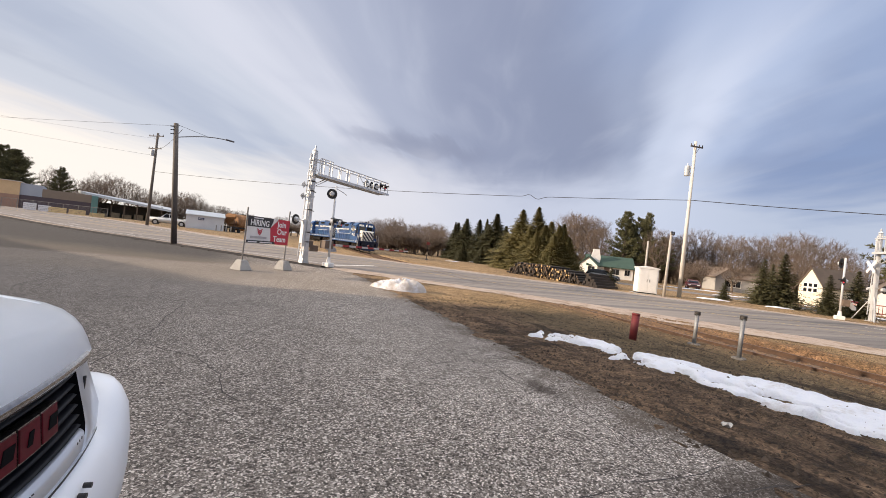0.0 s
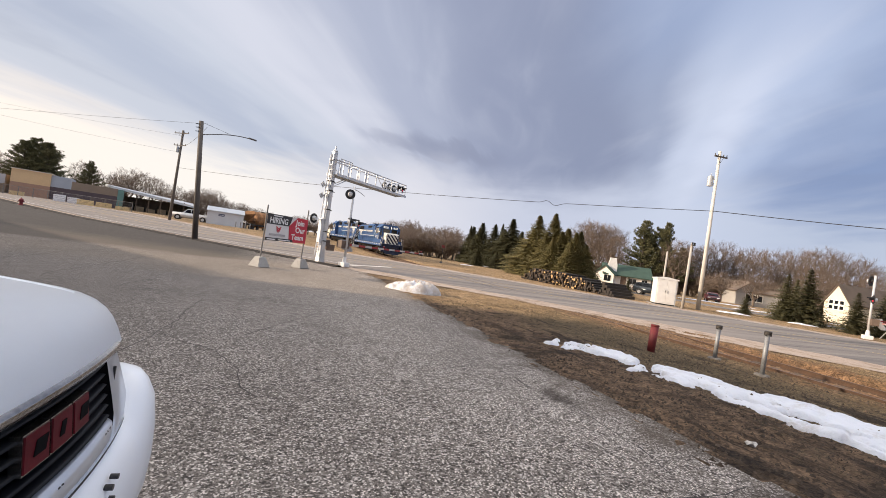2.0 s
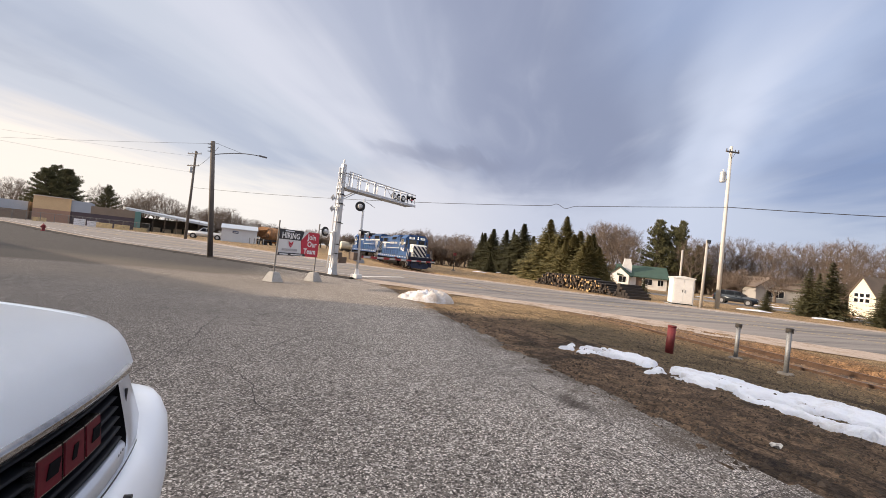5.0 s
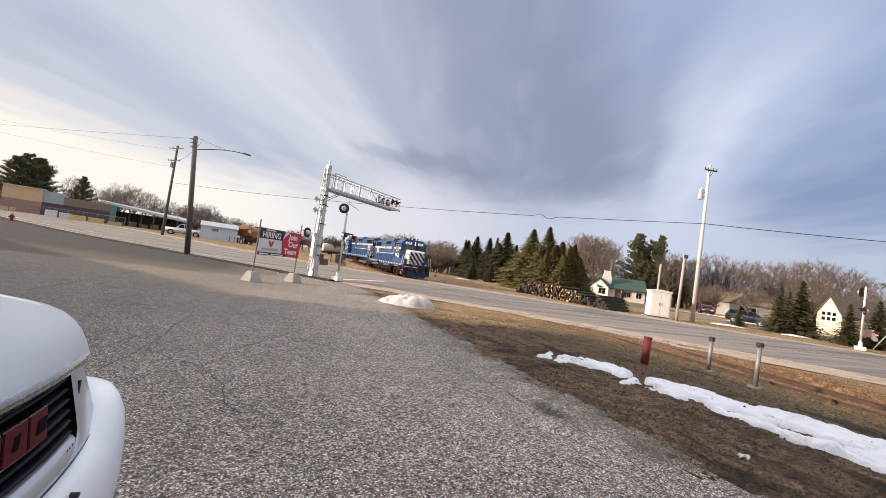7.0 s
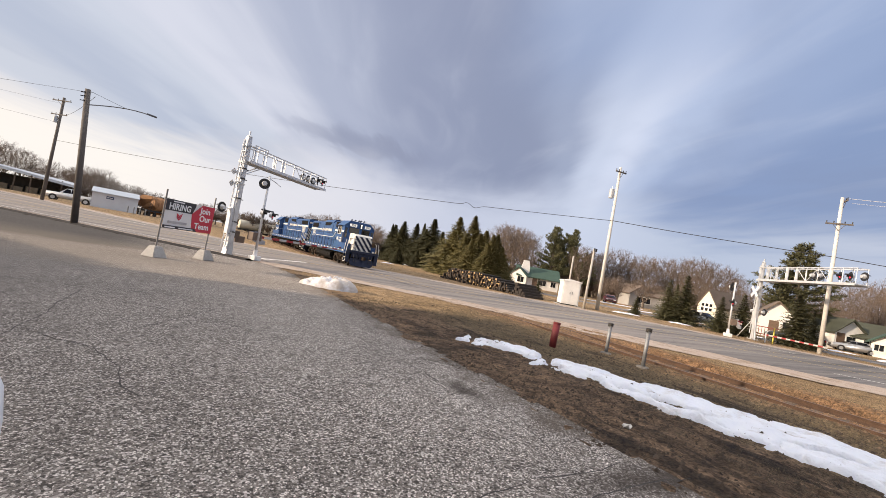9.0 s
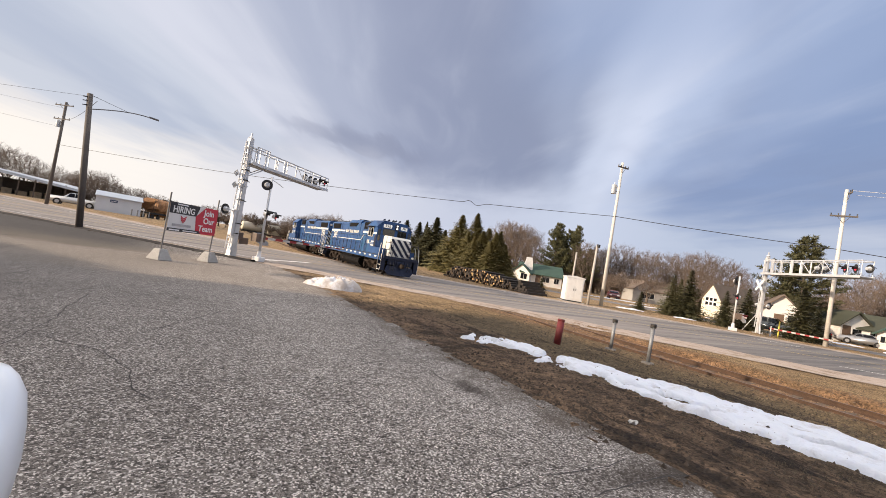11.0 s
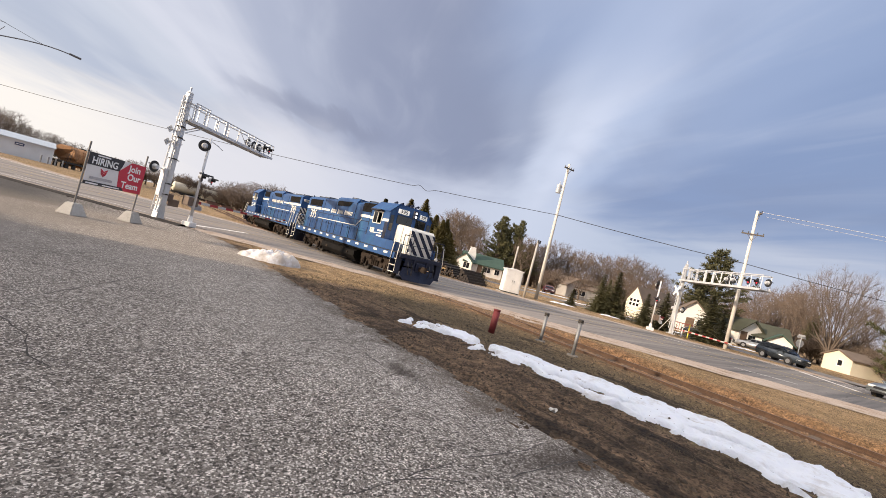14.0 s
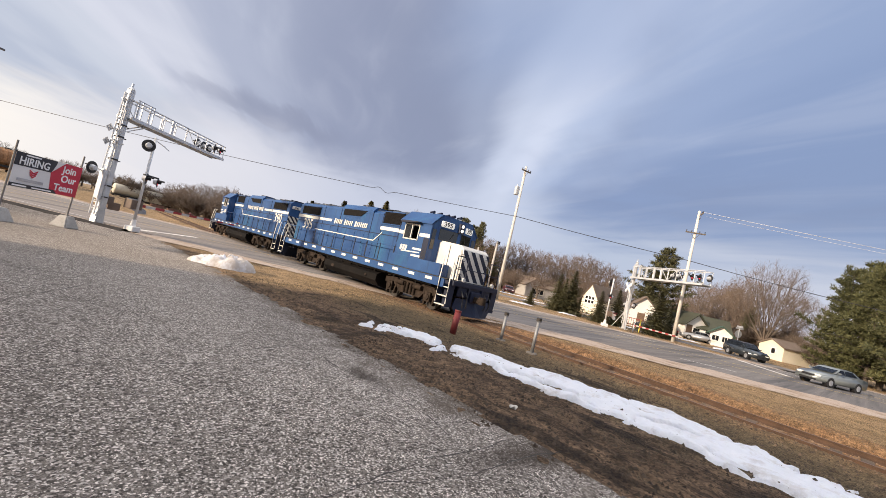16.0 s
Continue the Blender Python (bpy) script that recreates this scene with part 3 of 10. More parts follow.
def build_structure():
    g = grid_mesh("ground", tiers((-2600, -8, 0), (-8, 4, 0.5), (4, 16, 0.11), (16, 42, 0.4), (42, 2600, 0)), tiers((-2600, -6, 0), (-6, 16, 0.11), (16, 46, 0.4), (46, 2600, 0)), ground_z, MATS["dead_grass"])
    tagged(g, "dead winter grass and wet brown mud, rusty stone along the rails", "ground", kind="structure")
    # the lot
    xs = [x for x in np.arange(-60, 2.0, 2.0)] + list(np.arange(2.0, 4.9, 0.12))
    ys = list(np.arange(-40, -2, 2.0)) + list(np.arange(-2, 22, 0.12)) + list(np.arange(22, 80, 0.5))
    lot = grid_mesh("pavement", xs, ys, lambda x, y: land(x, y) + 0.012 + 0.01 * noise.noise((x * 0.5, y * 0.5, 7)), MATS["worn_asphalt"],
                    lambda x, y: x < LOT_EDGE + 0.22 * noise.noise((y * 0.9, 3.1, 0)) + 0.10 * noise.noise((y * 3.7, 3.1, 0)) and across(x, y) < ROAD_NEAR - 0.42)
    tagged(lot, "cracked grey asphalt lot with pale chippings and a sandy band with painted sunlight", "pavement", kind="structure")
    # the road with its lines
    road = strip("road", ROAD_NEAR + 1.3, ROAD_FAR - 0.6, -420, 420, 0.014, MATS["road_asphalt"], 2.0)
    tagged(road, "wide worn highway, salt-stained grey asphalt", "road", kind="structure")
    for name, k0, k1, s0, s1, lift in (("road_shoulder", ROAD_NEAR - 1.3, ROAD_NEAR + 1.6, 0.5, 420, 0.017), ("road_shoulder", ROAD_NEAR - 0.5, ROAD_NEAR + 1.6, -17.3, 1.0, 0.0185), ("road_shoulder", ROAD_FAR - 1.3, ROAD_FAR + 0.7, -420, 420, 0.022)):
        sh = strip(name, k0, k1, s0, s1, lift, MATS["sandy_shoulder"], 0.6, 0.55)
        tagged(sh, "sandy pale pinkish road shoulder", "shoulder", kind="structure")
    paint = mat("worn_road_paint", (0.72, 0.70, 0.66), 0.7, 0, 0.15, 1, 20, dirt=(0.3, 0.28, 0.27), dirt_amount=0.7)
    amber = mat("worn_yellow_paint", (0.52, 0.36, 0.08), 0.7, 0, 0.2, 1, 20, dirt=(0.25, 0.22, 0.2), dirt_amount=0.8)
    for k, w, mm, s0, s1 in ((ROAD_NEAR + 2.4, 0.12, paint, -400, -18.5), (ROAD_FAR - 1.5, 0.14, paint, -400, 8), (ROAD_FAR - 1.5, 0.14, paint, 20, 300),
                             (27.6, 0.12, amber, -400, 300), (30.9, 0.12, amber, -400, 300)):
        ln = strip("lane_line", k - w / 2, k + w / 2, s0, s1, 0.020, mm, 3.0)
        tagged(ln, "worn painted line on the road", "road marking", kind="structure")
    for k in (24.2, 34.3):
        for s in np.arange(-180, 140, 12.0):
            if -26 < s < 12:
                continue
            tagged(strip("lane_dash", k - 0.06, k + 0.06, s, s + 3.0, 0.020, paint, 1.5), "worn white lane dash", "road marking", "lane dashes", "structure")
    # stop lines before the crossing
    for k0, k1, s in ((ROAD_NEAR + 1.6, 27.3, -19.4), (31.2, ROAD_FAR - 1.0, 22.5)):
        tagged(strip("stop_line", k0, k1, s, s + 0.5, 0.021, paint, 0.25), "worn white stop line before the rails", "road marking", kind="structure")
    # kerb between lot and road, towards the west
    bm = B()
    n = 60
    prev = None
    for i in range(n + 1):
        s = -130 + (130 - 17.5) * i / n
        ring = []
        for k, h in ((ROAD_NEAR - 0.85, -0.1), (ROAD_NEAR - 0.80, 0.03), (ROAD_NEAR - 0.46, 0.11), (ROAD_NEAR - 0.24, 0.11), (ROAD_NEAR - 0.18, 0.02), (ROAD_NEAR + 0.5, 0.018), (ROAD_NEAR + 0.5, -0.1)):
            p = ROAD_N * k + ROAD_U * s
            ring.append(bm.verts.new((p.x, p.y, land(p.x, p.y) + h)))
        if prev:
            for j in range(6):
                bm.faces.new((prev[j], prev[j + 1], ring[j + 1], ring[j]))
        prev = ring
    kerb = part("kerb", bm, mat("dirty_kerb", (0.040, 0.036, 0.034), 0.9, 0, 0.5, 0.8, 20, 0.006, spec=0.15))
    tagged(kerb, "low dirty asphalt kerb along the highway", "kerb", kind="structure")
    tagged(strip("gutter", ROAD_NEAR + 0.5, ROAD_NEAR + 1.15, -420, 6, 0.012, MATS["sandy_shoulder"], 2.0, 0.2), "sandy gutter beside the kerb", "gutter", kind="structure")


def rail_section(bm, side, y0, y1, step):
    prof = ((-0.075, -0.16), (0.075, -0.16), (0.075, -0.145), (0.012, -0.11), (0.012, -0.04), (0.036, -0.03), (0.036, -0.004), (0.028, 0.0), (-0.028, 0.0), (-0.036, -0.004), (-0.036, -0.03), (-0.012, -0.04), (-0.012, -0.11), (-0.075, -0.145))
    prev = None
    n = int((y1 - y0) / step)
    for i in range(n + 1):
        y = y0 + (y1 - y0) * i / n
        x = track_x(y) + side * GAUGE / 2
        ring = [bm.verts.new((x + px, y, RAIL_Z + rise(x, y) + pz)) for px, pz in prof]
        if prev:
            for k in range(len(prof)):
                f = bm.faces.new((prev[k], prev[(k + 1) % len(prof)], ring[(k + 1) % len(prof)], ring[k]))
                f.material_index = 1 if k in (6, 7, 8) else 0
        prev = ring


def build_track():
    tr = thing("railway_track", "single railway line of rusty rails on old ties crossing the highway", "railway track", kind="structure")
    for side in (-1, 1):
        bm = B()
        rail_section(bm, side, -60, 260, 2.0)
        part("rail", bm, [RUST, RAIL_TOP], tr, "rusty steel rail with a dull worn head")
    bm = B()
    box(bm, (0, 0, 0), (2.55, 0.22, 0.16), 0.012)
    me = bpy.data.meshes.new("tie")
    bm.to_mesh(me)
    bm.free()
    me.materials.append(TIMBER)
    y, rnd = -22.0, random.Random(5)
    while y < 110:
        x = track_x(y)
        k = across(x, y)
        if not ROAD_NEAR + 0.2 < k < ROAD_FAR + 0.5:
            t = new("tie", me)
            t.parent = tr
            t.matrix_basis = pose(x + rnd.uniform(-0.04, 0.04), y, RAIL_Z - 0.225 + rise(x, y) + rnd.uniform(-0.01, 0.01), 0, 0, rnd.uniform(-1.5, 1.5))
        y += 0.53
    # planks and asphalt between the rails at the crossing
    for x0, x1 in ((-2.3, -0.80), (-0.62, 0.62), (0.80, 2.3)):
        bm = B()
        ys = [16.4 + i * 1.0 for i in range(27)]
        prev = None
        for y in ys:
            c = track_x(y)
            row = []
            for dx in (x0, x1):
                yy = y
                row += [bm.verts.new((c + dx, yy - dx * 0.9, RAIL_Z - 0.06)), bm.verts.new((c + dx, yy - dx * 0.9, RAIL_Z - 0.004))]
            if prev:
                for a, b_ in ((0, 1), (1, 3), (3, 2), (2, 0)):
                    bm.faces.new((prev[a], prev[b_], row[b_], row[a]))
            else:
                bm.faces.new((row[0], row[1], row[3], row[2]))
            prev = row
        bm.faces.new((prev[0], prev[1], prev[3], prev[2]))
        part("crossing_panel", bm, MATS["road_asphalt"], tr, "asphalt crossing panel between the rails")
    # stone along the ties
    rnd = random.Random(8)
    co, fa = [], []
    for i in range(15000):
        y = rnd.uniform(-12, 60) if i % 3 else rnd.uniform(-2, 18)
        dx = rnd.gauss(0, 1.15)
        x = track_x(y) + dx
        if abs(abs(dx) - GAUGE / 2) < 0.05 or ROAD_NEAR + 0.1 < across(x, y) < ROAD_FAR + 0.2 or on_lot(x, y, -0.3):
            continue
        r = rnd.uniform(0.012, 0.04)
        z = max(ground_z(x, y), RAIL_Z - 0.235 + rise(x, y) + 0.03 * rnd.random() if abs(dx) < 1.35 else -9) + r * 0.3
        n0 = len(co)
        a = rnd.uniform(0, 6.28)
        for k in range(4):
            q = r * rnd.uniform(0.7, 1.2)
            co.append((x + q * math.cos(a + k * 1.57), y + q * math.sin(a + k * 1.57), z - r * 0.3))
        co.append((x + rnd.uniform(-.3, .3) * r, y + rnd.uniform(-.3, .3) * r, z + r * rnd.uniform(0.4, 0.9)))
        fa += [(n0 + k, n0 + (k + 1) % 4, n0 + 4) for k in range(4)]
    me = bpy.data.meshes.new("ballast")
    me.from_pydata(co, [], fa)
    me.materials.append(mat("ballast_stone", (0.17, 0.115, 0.075), 0.9, 0, 0.5, 3, 12))
    tagged(new("ballast", me), "loose rust-stained track ballast", "gravel", kind="stuff")


def build_unseen_building():
    """Unseen plain building west of the lot, added to shade the near asphalt."""
    st = thing("store_building", "plain tan block building, unseen, added west of the asphalt lot", "building", pose(-13.0, 18.6, land(-13, 18) - 0.05), kind="structure")
    block = mat("tan_block", (0.46, 0.41, 0.34), 0.85, 0, 0.12, 0.8, 14, 0.004)
    bm = B()
    box(bm, (-11, -25, 3.75), (22, 48, 7.5), 0.02)
    part("wall", bm, block, st)
    bm = B()
    box(bm, (-11, -25, 7.58), (22.3, 48.3, 0.20), 0.02)
    part("parapet", bm, mat("parapet_trim", (0.30, 0.28, 0.26), 0.6), st)
    # a lower wing, also unseen and added for its shade, square to the highway
    plan = [(-1.1, -0.3), (-21.0, 22.1), (-36.0, 8.9), (-22.0, -1.0)]
    bm = B()
    prism(bm, plan, 2, 0.0, 4.0)
    part("wing_wall", bm, block, st)
    bm = B()
    prism(bm, [(x * 1.004 + 0.05, y * 1.004) for x, y in plan], 2, 4.0, 4.16)
    part("wing_parapet", bm, mat("parapet_trim", (0.30, 0.28, 0.26), 0.6), st)


build_structure()
build_track()
build_unseen_building()

# ---- the crossing's signals ----
RED_WHITE = (mat("gate_red", (0.30, 0.030, 0.032), 0.6, 0, 0.2), mat("gate_white", (0.50, 0.48, 0.46), 0.6, 0, 0.15, dirt=(0.3, 0.27, 0.24)))


def signal_head(parent, at, face, lit, name="signal_lamp", disc=0.30):
    """A round crossing lamp: black disc, housing, hood and red lens, facing along face."""
    q = Matrix.Translation(at) @ Vector(face).to_track_quat("Z", "Y").to_matrix().to_4x4()
    bm = B()
    cyl(bm, (0, 0, -0.012), (0, 0, 0.012), disc, seg=28)
    bmesh.ops.transform(bm, matrix=q, verts=bm.verts)
    head = part(name, bm, BLACK, parent, "round black crossing lamp with a red lens")
    bm = B()
    cyl(bm, (0, 0, -0.20), (0, 0, -0.012), 0.11, 0.16, seg=18)
    bmesh.ops.transform(bm, matrix=q, verts=bm.verts)
    part("housing", bm, WHITE_METAL, head, "grey lamp housing")
    bm = B()
    cyl(bm, (0, 0, 0.012), (0, 0, 0.03), 0.15, 0.12, seg=20)
    bmesh.ops.transform(bm, matrix=q, verts=bm.verts)
    part("lens", bm, RED_LENS if lit else DARK_LENS, head, "glowing red lens" if lit else "dark red lens")
    bm = B()
    for k in range(14):
        a0, a1 = radians(-20 + k * 220 / 14), radians(-20 + (k + 1) * 220 / 14)
        vs = [bm.verts.new((r * math.cos(a), r * math.sin(a), z)) for r, a, z in ((0.16, a0, 0), (0.16, a1, 0), (0.15, a1, 0.30 if 2 < k < 11 else 0.16), (0.15, a0, 0.30 if 2 < k < 11 else 0.16))]
        bm.faces.new(vs)
    bmesh.ops.solidify(bm, geom=bm.faces, thickness=0.008)
    bmesh.ops.transform(bm, matrix=q, verts=bm.verts)
    part("hood", bm, BLACK, head, "black sheet hood")
    return head


def cantilever(name, m, height, length, low, high, lamps, thick, label):
    """A white steel mast whose braced arm carries lamps over the road; the arm lies along local x."""
    g = thing(name, label, "crossing signal", m, "cantilever signals")
    bm = B()
    h0, h1 = 0.21 * thick, 0.165 * thick
    lo = [bm.verts.new((sx * h0, sy * h0, 0.0)) for sx, sy in ((-1, -1), (1, -1), (1, 1), (-1, 1))]
    hi = [bm.verts.new((sx * h1, sy * h1, height)) for sx, sy in ((-1, -1), (1, -1), (1, 1), (-1, 1))]
    bm.faces.new(lo), bm.faces.new(hi)
    for i in range(4):
        bm.faces.new((lo[i], lo[(i + 1) % 4], hi[(i + 1) % 4], hi[i]))
    bmesh.ops.bevel(bm, geom=bm.edges[:], offset=0.03, segments=2, affect="EDGES")
    part("mast", bm, WHITE_METAL, g, "square pale galvanised mast")
    for z in (0.9, 2.6, 4.3, height - 1.6, height - 0.5):      # bolted flanges and cable clips
        bm = B()
        w_ = h0 + (h1 - h0) * z / height + 0.025
        box(bm, (0, 0, z), (2 * w_, 2 * w_, 0.07), 0.008)
        part("flange", bm, WHITE_METAL, g)
    bm = B()
    prism(bm, [(-0.31 * thick, 0.06), (0.31 * thick, 0.06), (0.21 * thick, 0.75), (-0.21 * thick, 0.75)], 1, -0.18 * thick, 0.18 * thick)
    part("pedestal", bm, WHITE_METAL, g, "flared steel foot of the mast")
    bm = B()
    box(bm, (0, 0, 0.03), (0.62, 0.62, 0.06), 0.01)
    for sx in (-1, 1):
        for sy in (-1, 1):
            cyl(bm, (0.24 * sx, 0.24 * sy, 0.05), (0.24 * sx, 0.24 * sy, 0.16), 0.025, seg=8)
            prism(bm, [(0.14, 0.06), (0.27, 0.06), (0.14, 0.45)], 1, -0.012, 0.012)
    part("base_plate", bm, CONCRETE, g)
    bm = B()
    cyl(bm, (0, 0, height), (0, 0, height + 0.10), 0.17, 0.10, 16)
    cyl(bm, (0.0, 0, height + 0.10), (0.0, 0, height + 0.32), 0.055, 0.055, 10)
    part("mast_cap", bm, WHITE_METAL, g)
    # second, slimmer upright with the ladder
    lx = -0.33 * thick
    bm = B()
    for y in (-0.13, 0.13):
        cyl(bm, (lx - 0.10, y, 0.5), (lx + 0.10, y, height - 0.2), 0.034, seg=8)
    z = 0.8
    while z < height - 0.4:
        x = lx - 0.10 + 0.20 * (z - 0.5) / (height - 0.7)
        cyl(bm, (x, -0.13, z), (x, 0.13, z), 0.022, seg=6)
        z += 0.32
    for z in (1.2, 2.8, 4.4, height - 0.6):
        box(bm, (lx / 2, 0, z), (0.5, 0.08, 0.06))
    part("ladder", bm, WHITE_METAL, g, "galvanised ladder up the mast")
    bm = B()
    box(bm, (-0.36 * thick, 0, 2.05), (0.26 * thick, 0.30 * thick, 1.5), 0.02)
    part("cable_cabinet", bm, WHITE_METAL, g)
    # the arm: two upper and two lower chords with verticals and diagonals
    w = 0.36
    for y in (-w, w):
        for z in (low, high):
            bm = B()
            cyl(bm, (0.05, y, z), (length, y, z - 0.02 * (z == high)), 0.045, 0.04, 10)
            part("chord", bm, WHITE_METAL, g)
    n = max(6, int(length / 0.95))
    for y in (-w, w):
        for i in range(n + 1):
            x = 0.15 + (length - 0.2) * i / n
            bm = B()
            cyl(bm, (x, y, low), (x, y, high), 0.024, seg=6)
            part("upright", bm, WHITE_METAL, g)
            if n * 0.38 < i < n * 0.75 and y < 0 or i in (0, n - 2) and y > 0:
                x2 = 0.15 + (length - 0.2) * (i + 1) / n
                bm = B()
                cyl(bm, (x, y, low if i % 2 else high), (x2, y, high if i % 2 else low), 0.022, seg=6)
                part("diagonal", bm, WHITE_METAL, g)
    bm = B()
    box(bm, (length / 2, 0, low - 0.05), (length, 2 * w + 0.16, 0.05), 0.01)
    part("walkway", bm, mat("grey_grating", (0.30, 0.31, 0.32), 0.6, 0.5, 0.2), g, "grey steel walkway along the arm")
    for i in range(n + 1):
        x = 0.15 + (length - 0.2) * i / n
        for z in (low, high):
            bm = B()
            cyl(bm, (x, -w, z), (x, w, z), 0.018, seg=6)
            part("cross_bar", bm, WHITE_METAL, g)
    for y in (-w, w):
        bm = B()
        prism(bm, [(0.1, low - 0.75), (0.16, low - 0.75), (1.5, low - 0.05), (1.36, low - 0.05)], 1, y * 0.5 - 0.02, y * 0.5 + 0.02)
        part("knee_brace", bm, WHITE_METAL, g)
    for y in (-w, w):                                    # railed landing at the root, splice post, edge beam
        bm = B()
        for x in (0.30, 0.55, 1.05, 1.30):
            box(bm, (x, y, (low + high) / 2 + 0.08), (0.05, 0.05, high - low + 0.16))
        box(bm, (0.78, y, high + 0.13), (1.1, 0.05, 0.05))
        part("landing_rail", bm, WHITE_METAL, g, "pale railing round the landing")
        bm = B()
        box(bm, (length * 0.36, y, (low + high) / 2), (0.16, 0.08, high - low), 0.01)
        part("splice_post", bm, WHITE_METAL, g)
        bm = B()
        box(bm, (length / 2, y * 1.24, low - 0.03), (length, 0.04, 0.17), 0.006)
        part("edge_beam", bm, WHITE_METAL, g)
    for x, y, face, lit in lamps:
        signal_head(g, (x, y, (low + high) / 2 + 0.02), face, lit)
    return g


def build_crossing():
    a = math.degrees(math.atan2(ROAD_N.y, ROAD_N.x))
    # near mast, on the kerb by the lot; west-bound traffic faces -u
    bx, by = 1.98, 27.6
    n1 = cantilever("cantilever_signal", pose(bx, by, land(bx, by), 0, 0, a), 7.15, 7.85, 5.72, 6.60,
                    [(6.1, 0.42, (0, 1, 0), False), (6.72, -0.42, (0.40, -0.92, 0), False), (6.72, 0.42, (0, 1, 0), False), (7.32, -0.42, (0.40, -0.92, 0), True), (7.32, 0.42, (0, 1, 0), False)], 0.86,
                    "tall pale steel cantilever signal with a lattice arm on the kerb")
    for x, z, face in ((-0.85, 2.75, (0, 1, 0)),):
        signal_head(n1, (x, 0.15, z), face, False)
        bm = B()
        cyl(bm, (0, 0.1, z), (x, 0.12, z), 0.03, seg=8)
        part("lamp_bracket", bm, WHITE_METAL, n1)
    for z in (4.25, 4.95):
        bm = B()
        box(bm, (0, 0, 0), (0.30, 0.02, 0.30), 0.004, pose(-0.42, 0.22, z, 0, 45, 0))
        box(bm, (-0.30, 0.20, z), (0.24, 0.03, 0.03))
        part("edge_sign", bm, WHITE_METAL, n1, "small pale sign seen from behind")
    for z in (1.4, 2.0, 3.4, 4.6, 5.2):
        bm = B()
        cyl(bm, (0, 0, z), (0, 0, z + 0.07), 0.215, seg=14)
        box(bm, (0.25, -0.05, z), (0.25, 0.05, 0.05))
        part("clamp", bm, DARK_STEEL, n1)
    bm = B()
    box(bm, (0.40, 0.05, 1.35), (0.36, 0.34, 0.36), 0.02)
    box(bm, (0.75, 0.10, 1.05), (0.75, 0.30, 0.40), 0.02)
    part("junction_box", bm, mat("brown_box", (0.15, 0.11, 0.085), 0.6, 0.2, 0.25), n1, "brown steel junction box")
    # far mast
    bx, by = 43.1, 17.26
    far = cantilever("cantilever_signal", pose(bx, by, land(bx, by), 0, 0, a + 194), 6.85, 9.4, 5.28, 6.36,
                     [(5.3, 0.1, (0, 1, 0), False), (6.0, 0.1, (0, 1, 0), False), (7.7, 0, (-0.35, -1, 0), True), (8.5, 0, (-0.35, -1, 0), True), (9.4, 0.1, (0, 1, 0), False)], 0.66,
                     "pale steel cantilever signal with a long lattice arm beyond the highway")
    bm = B()
    box(bm, (0, -0.40, 4.2), (0.23, 0.02, 1.2), 0, pose(0, 0, 0, 0, 45, 0))
    box(bm, (0, -0.42, 4.2), (0.23, 0.02, 1.2), 0, pose(0, 0, 0, 0, -45, 0))
    part("crossbuck", bm, WHITE_PAINT, far, "white crossed boards")
    for x in (-0.7, 0.7):
        signal_head(far, (x, 0.15, 2.5), (0, 1, 0), False)
    for x0 in (-1.3, 1.0):
        bm = B()
        cyl(bm, (x0, -0.5, 0), (0, 0, 2.1), 0.035, seg=8)
        part("guy_rod", bm, WHITE_METAL, far)
    # gate with its striped arm and lamp pole, near side
    def gate(m, height, arm_len, arm_z, mirror, label, lit):
        g = thing("gate_mast", label, "crossing gate", m, "crossing gates")
        bm = B()
        cyl(bm, (0, 0, 0.25), (0, 0, height), 0.075, 0.065, 12)
        part("mast", bm, WHITE_METAL, g, "", True)
        bm = B()
        box(bm, (0, 0, 0.14), (0.52, 0.52, 0.28), 0.04)
        cyl(bm, (0, 0, 0.28), (0, 0, 0.62), 0.14, 0.10, 12)
        part("foundation", bm, WHITE_PAINT, g, "white-painted concrete foot")
        bm = B()
        box(bm, (-0.05, 0.22 * mirror, arm_z), (0.75, 0.42, 0.48), 0.03)
        part("gate_motor", bm, mat("brown_box", (0.15, 0.11, 0.085)), g, "dark brown gate motor housing")
        bm = B()
        prism(bm, [(1.15, arm_z - 0.42), (0.70, arm_z - 0.45), (-0.15, arm_z - 0.20), (-0.15, arm_z + 0.26), (0.45, arm_z + 0.30), (0.75, arm_z - 0.10), (1.1, arm_z - 0.22)], 1, 0.45 * mirror - 0.03, 0.45 * mirror + 0.03)
        part("counterweight", bm, mat("grey_plate", (0.35, 0.36, 0.38), 0.5, 0.5, 0.2), g, "grey steel counterweight arm")
        k = 14
        arm = B()
        for i in range(k):
            x0, x1 = 0.3 + (arm_len - 0.3) * i / k, 0.3 + (arm_len - 0.3) * (i + 1) / k
            h = 0.075 - 0.025 * i / k
            box(arm, ((x0 + x1) / 2, 0.45 * mirror, arm_z - 0.02 * i / k), (x1 - x0, 0.035, 2 * h), 0, mi=i % 2)
        part("gate_arm", arm, RED_WHITE, g, "lowered red and white striped arm")
        for x in (arm_len * 0.45, arm_len * 0.97):
            bm = B()
            cyl(bm, (x, 0.45 * mirror - 0.06, arm_z + 0.14), (x, 0.45 * mirror + 0.06, arm_z + 0.14), 0.065, seg=12)
            part("arm_lamp", bm, RED_LENS if lit else DARK_LENS, g)
        return g

    bx, by = 3.42, 27.0
    g1 = gate(pose(bx, by, land(bx, by), 0, 0, a), 5.1, 10.2, 1.40, 1, "galvanised gate mast with its red and white arm lowered", False)
    bm = B()
    cyl(bm, (-0.15, 0.02, 3.05), (0.85, 0.02, 3.05), 0.045, seg=8)
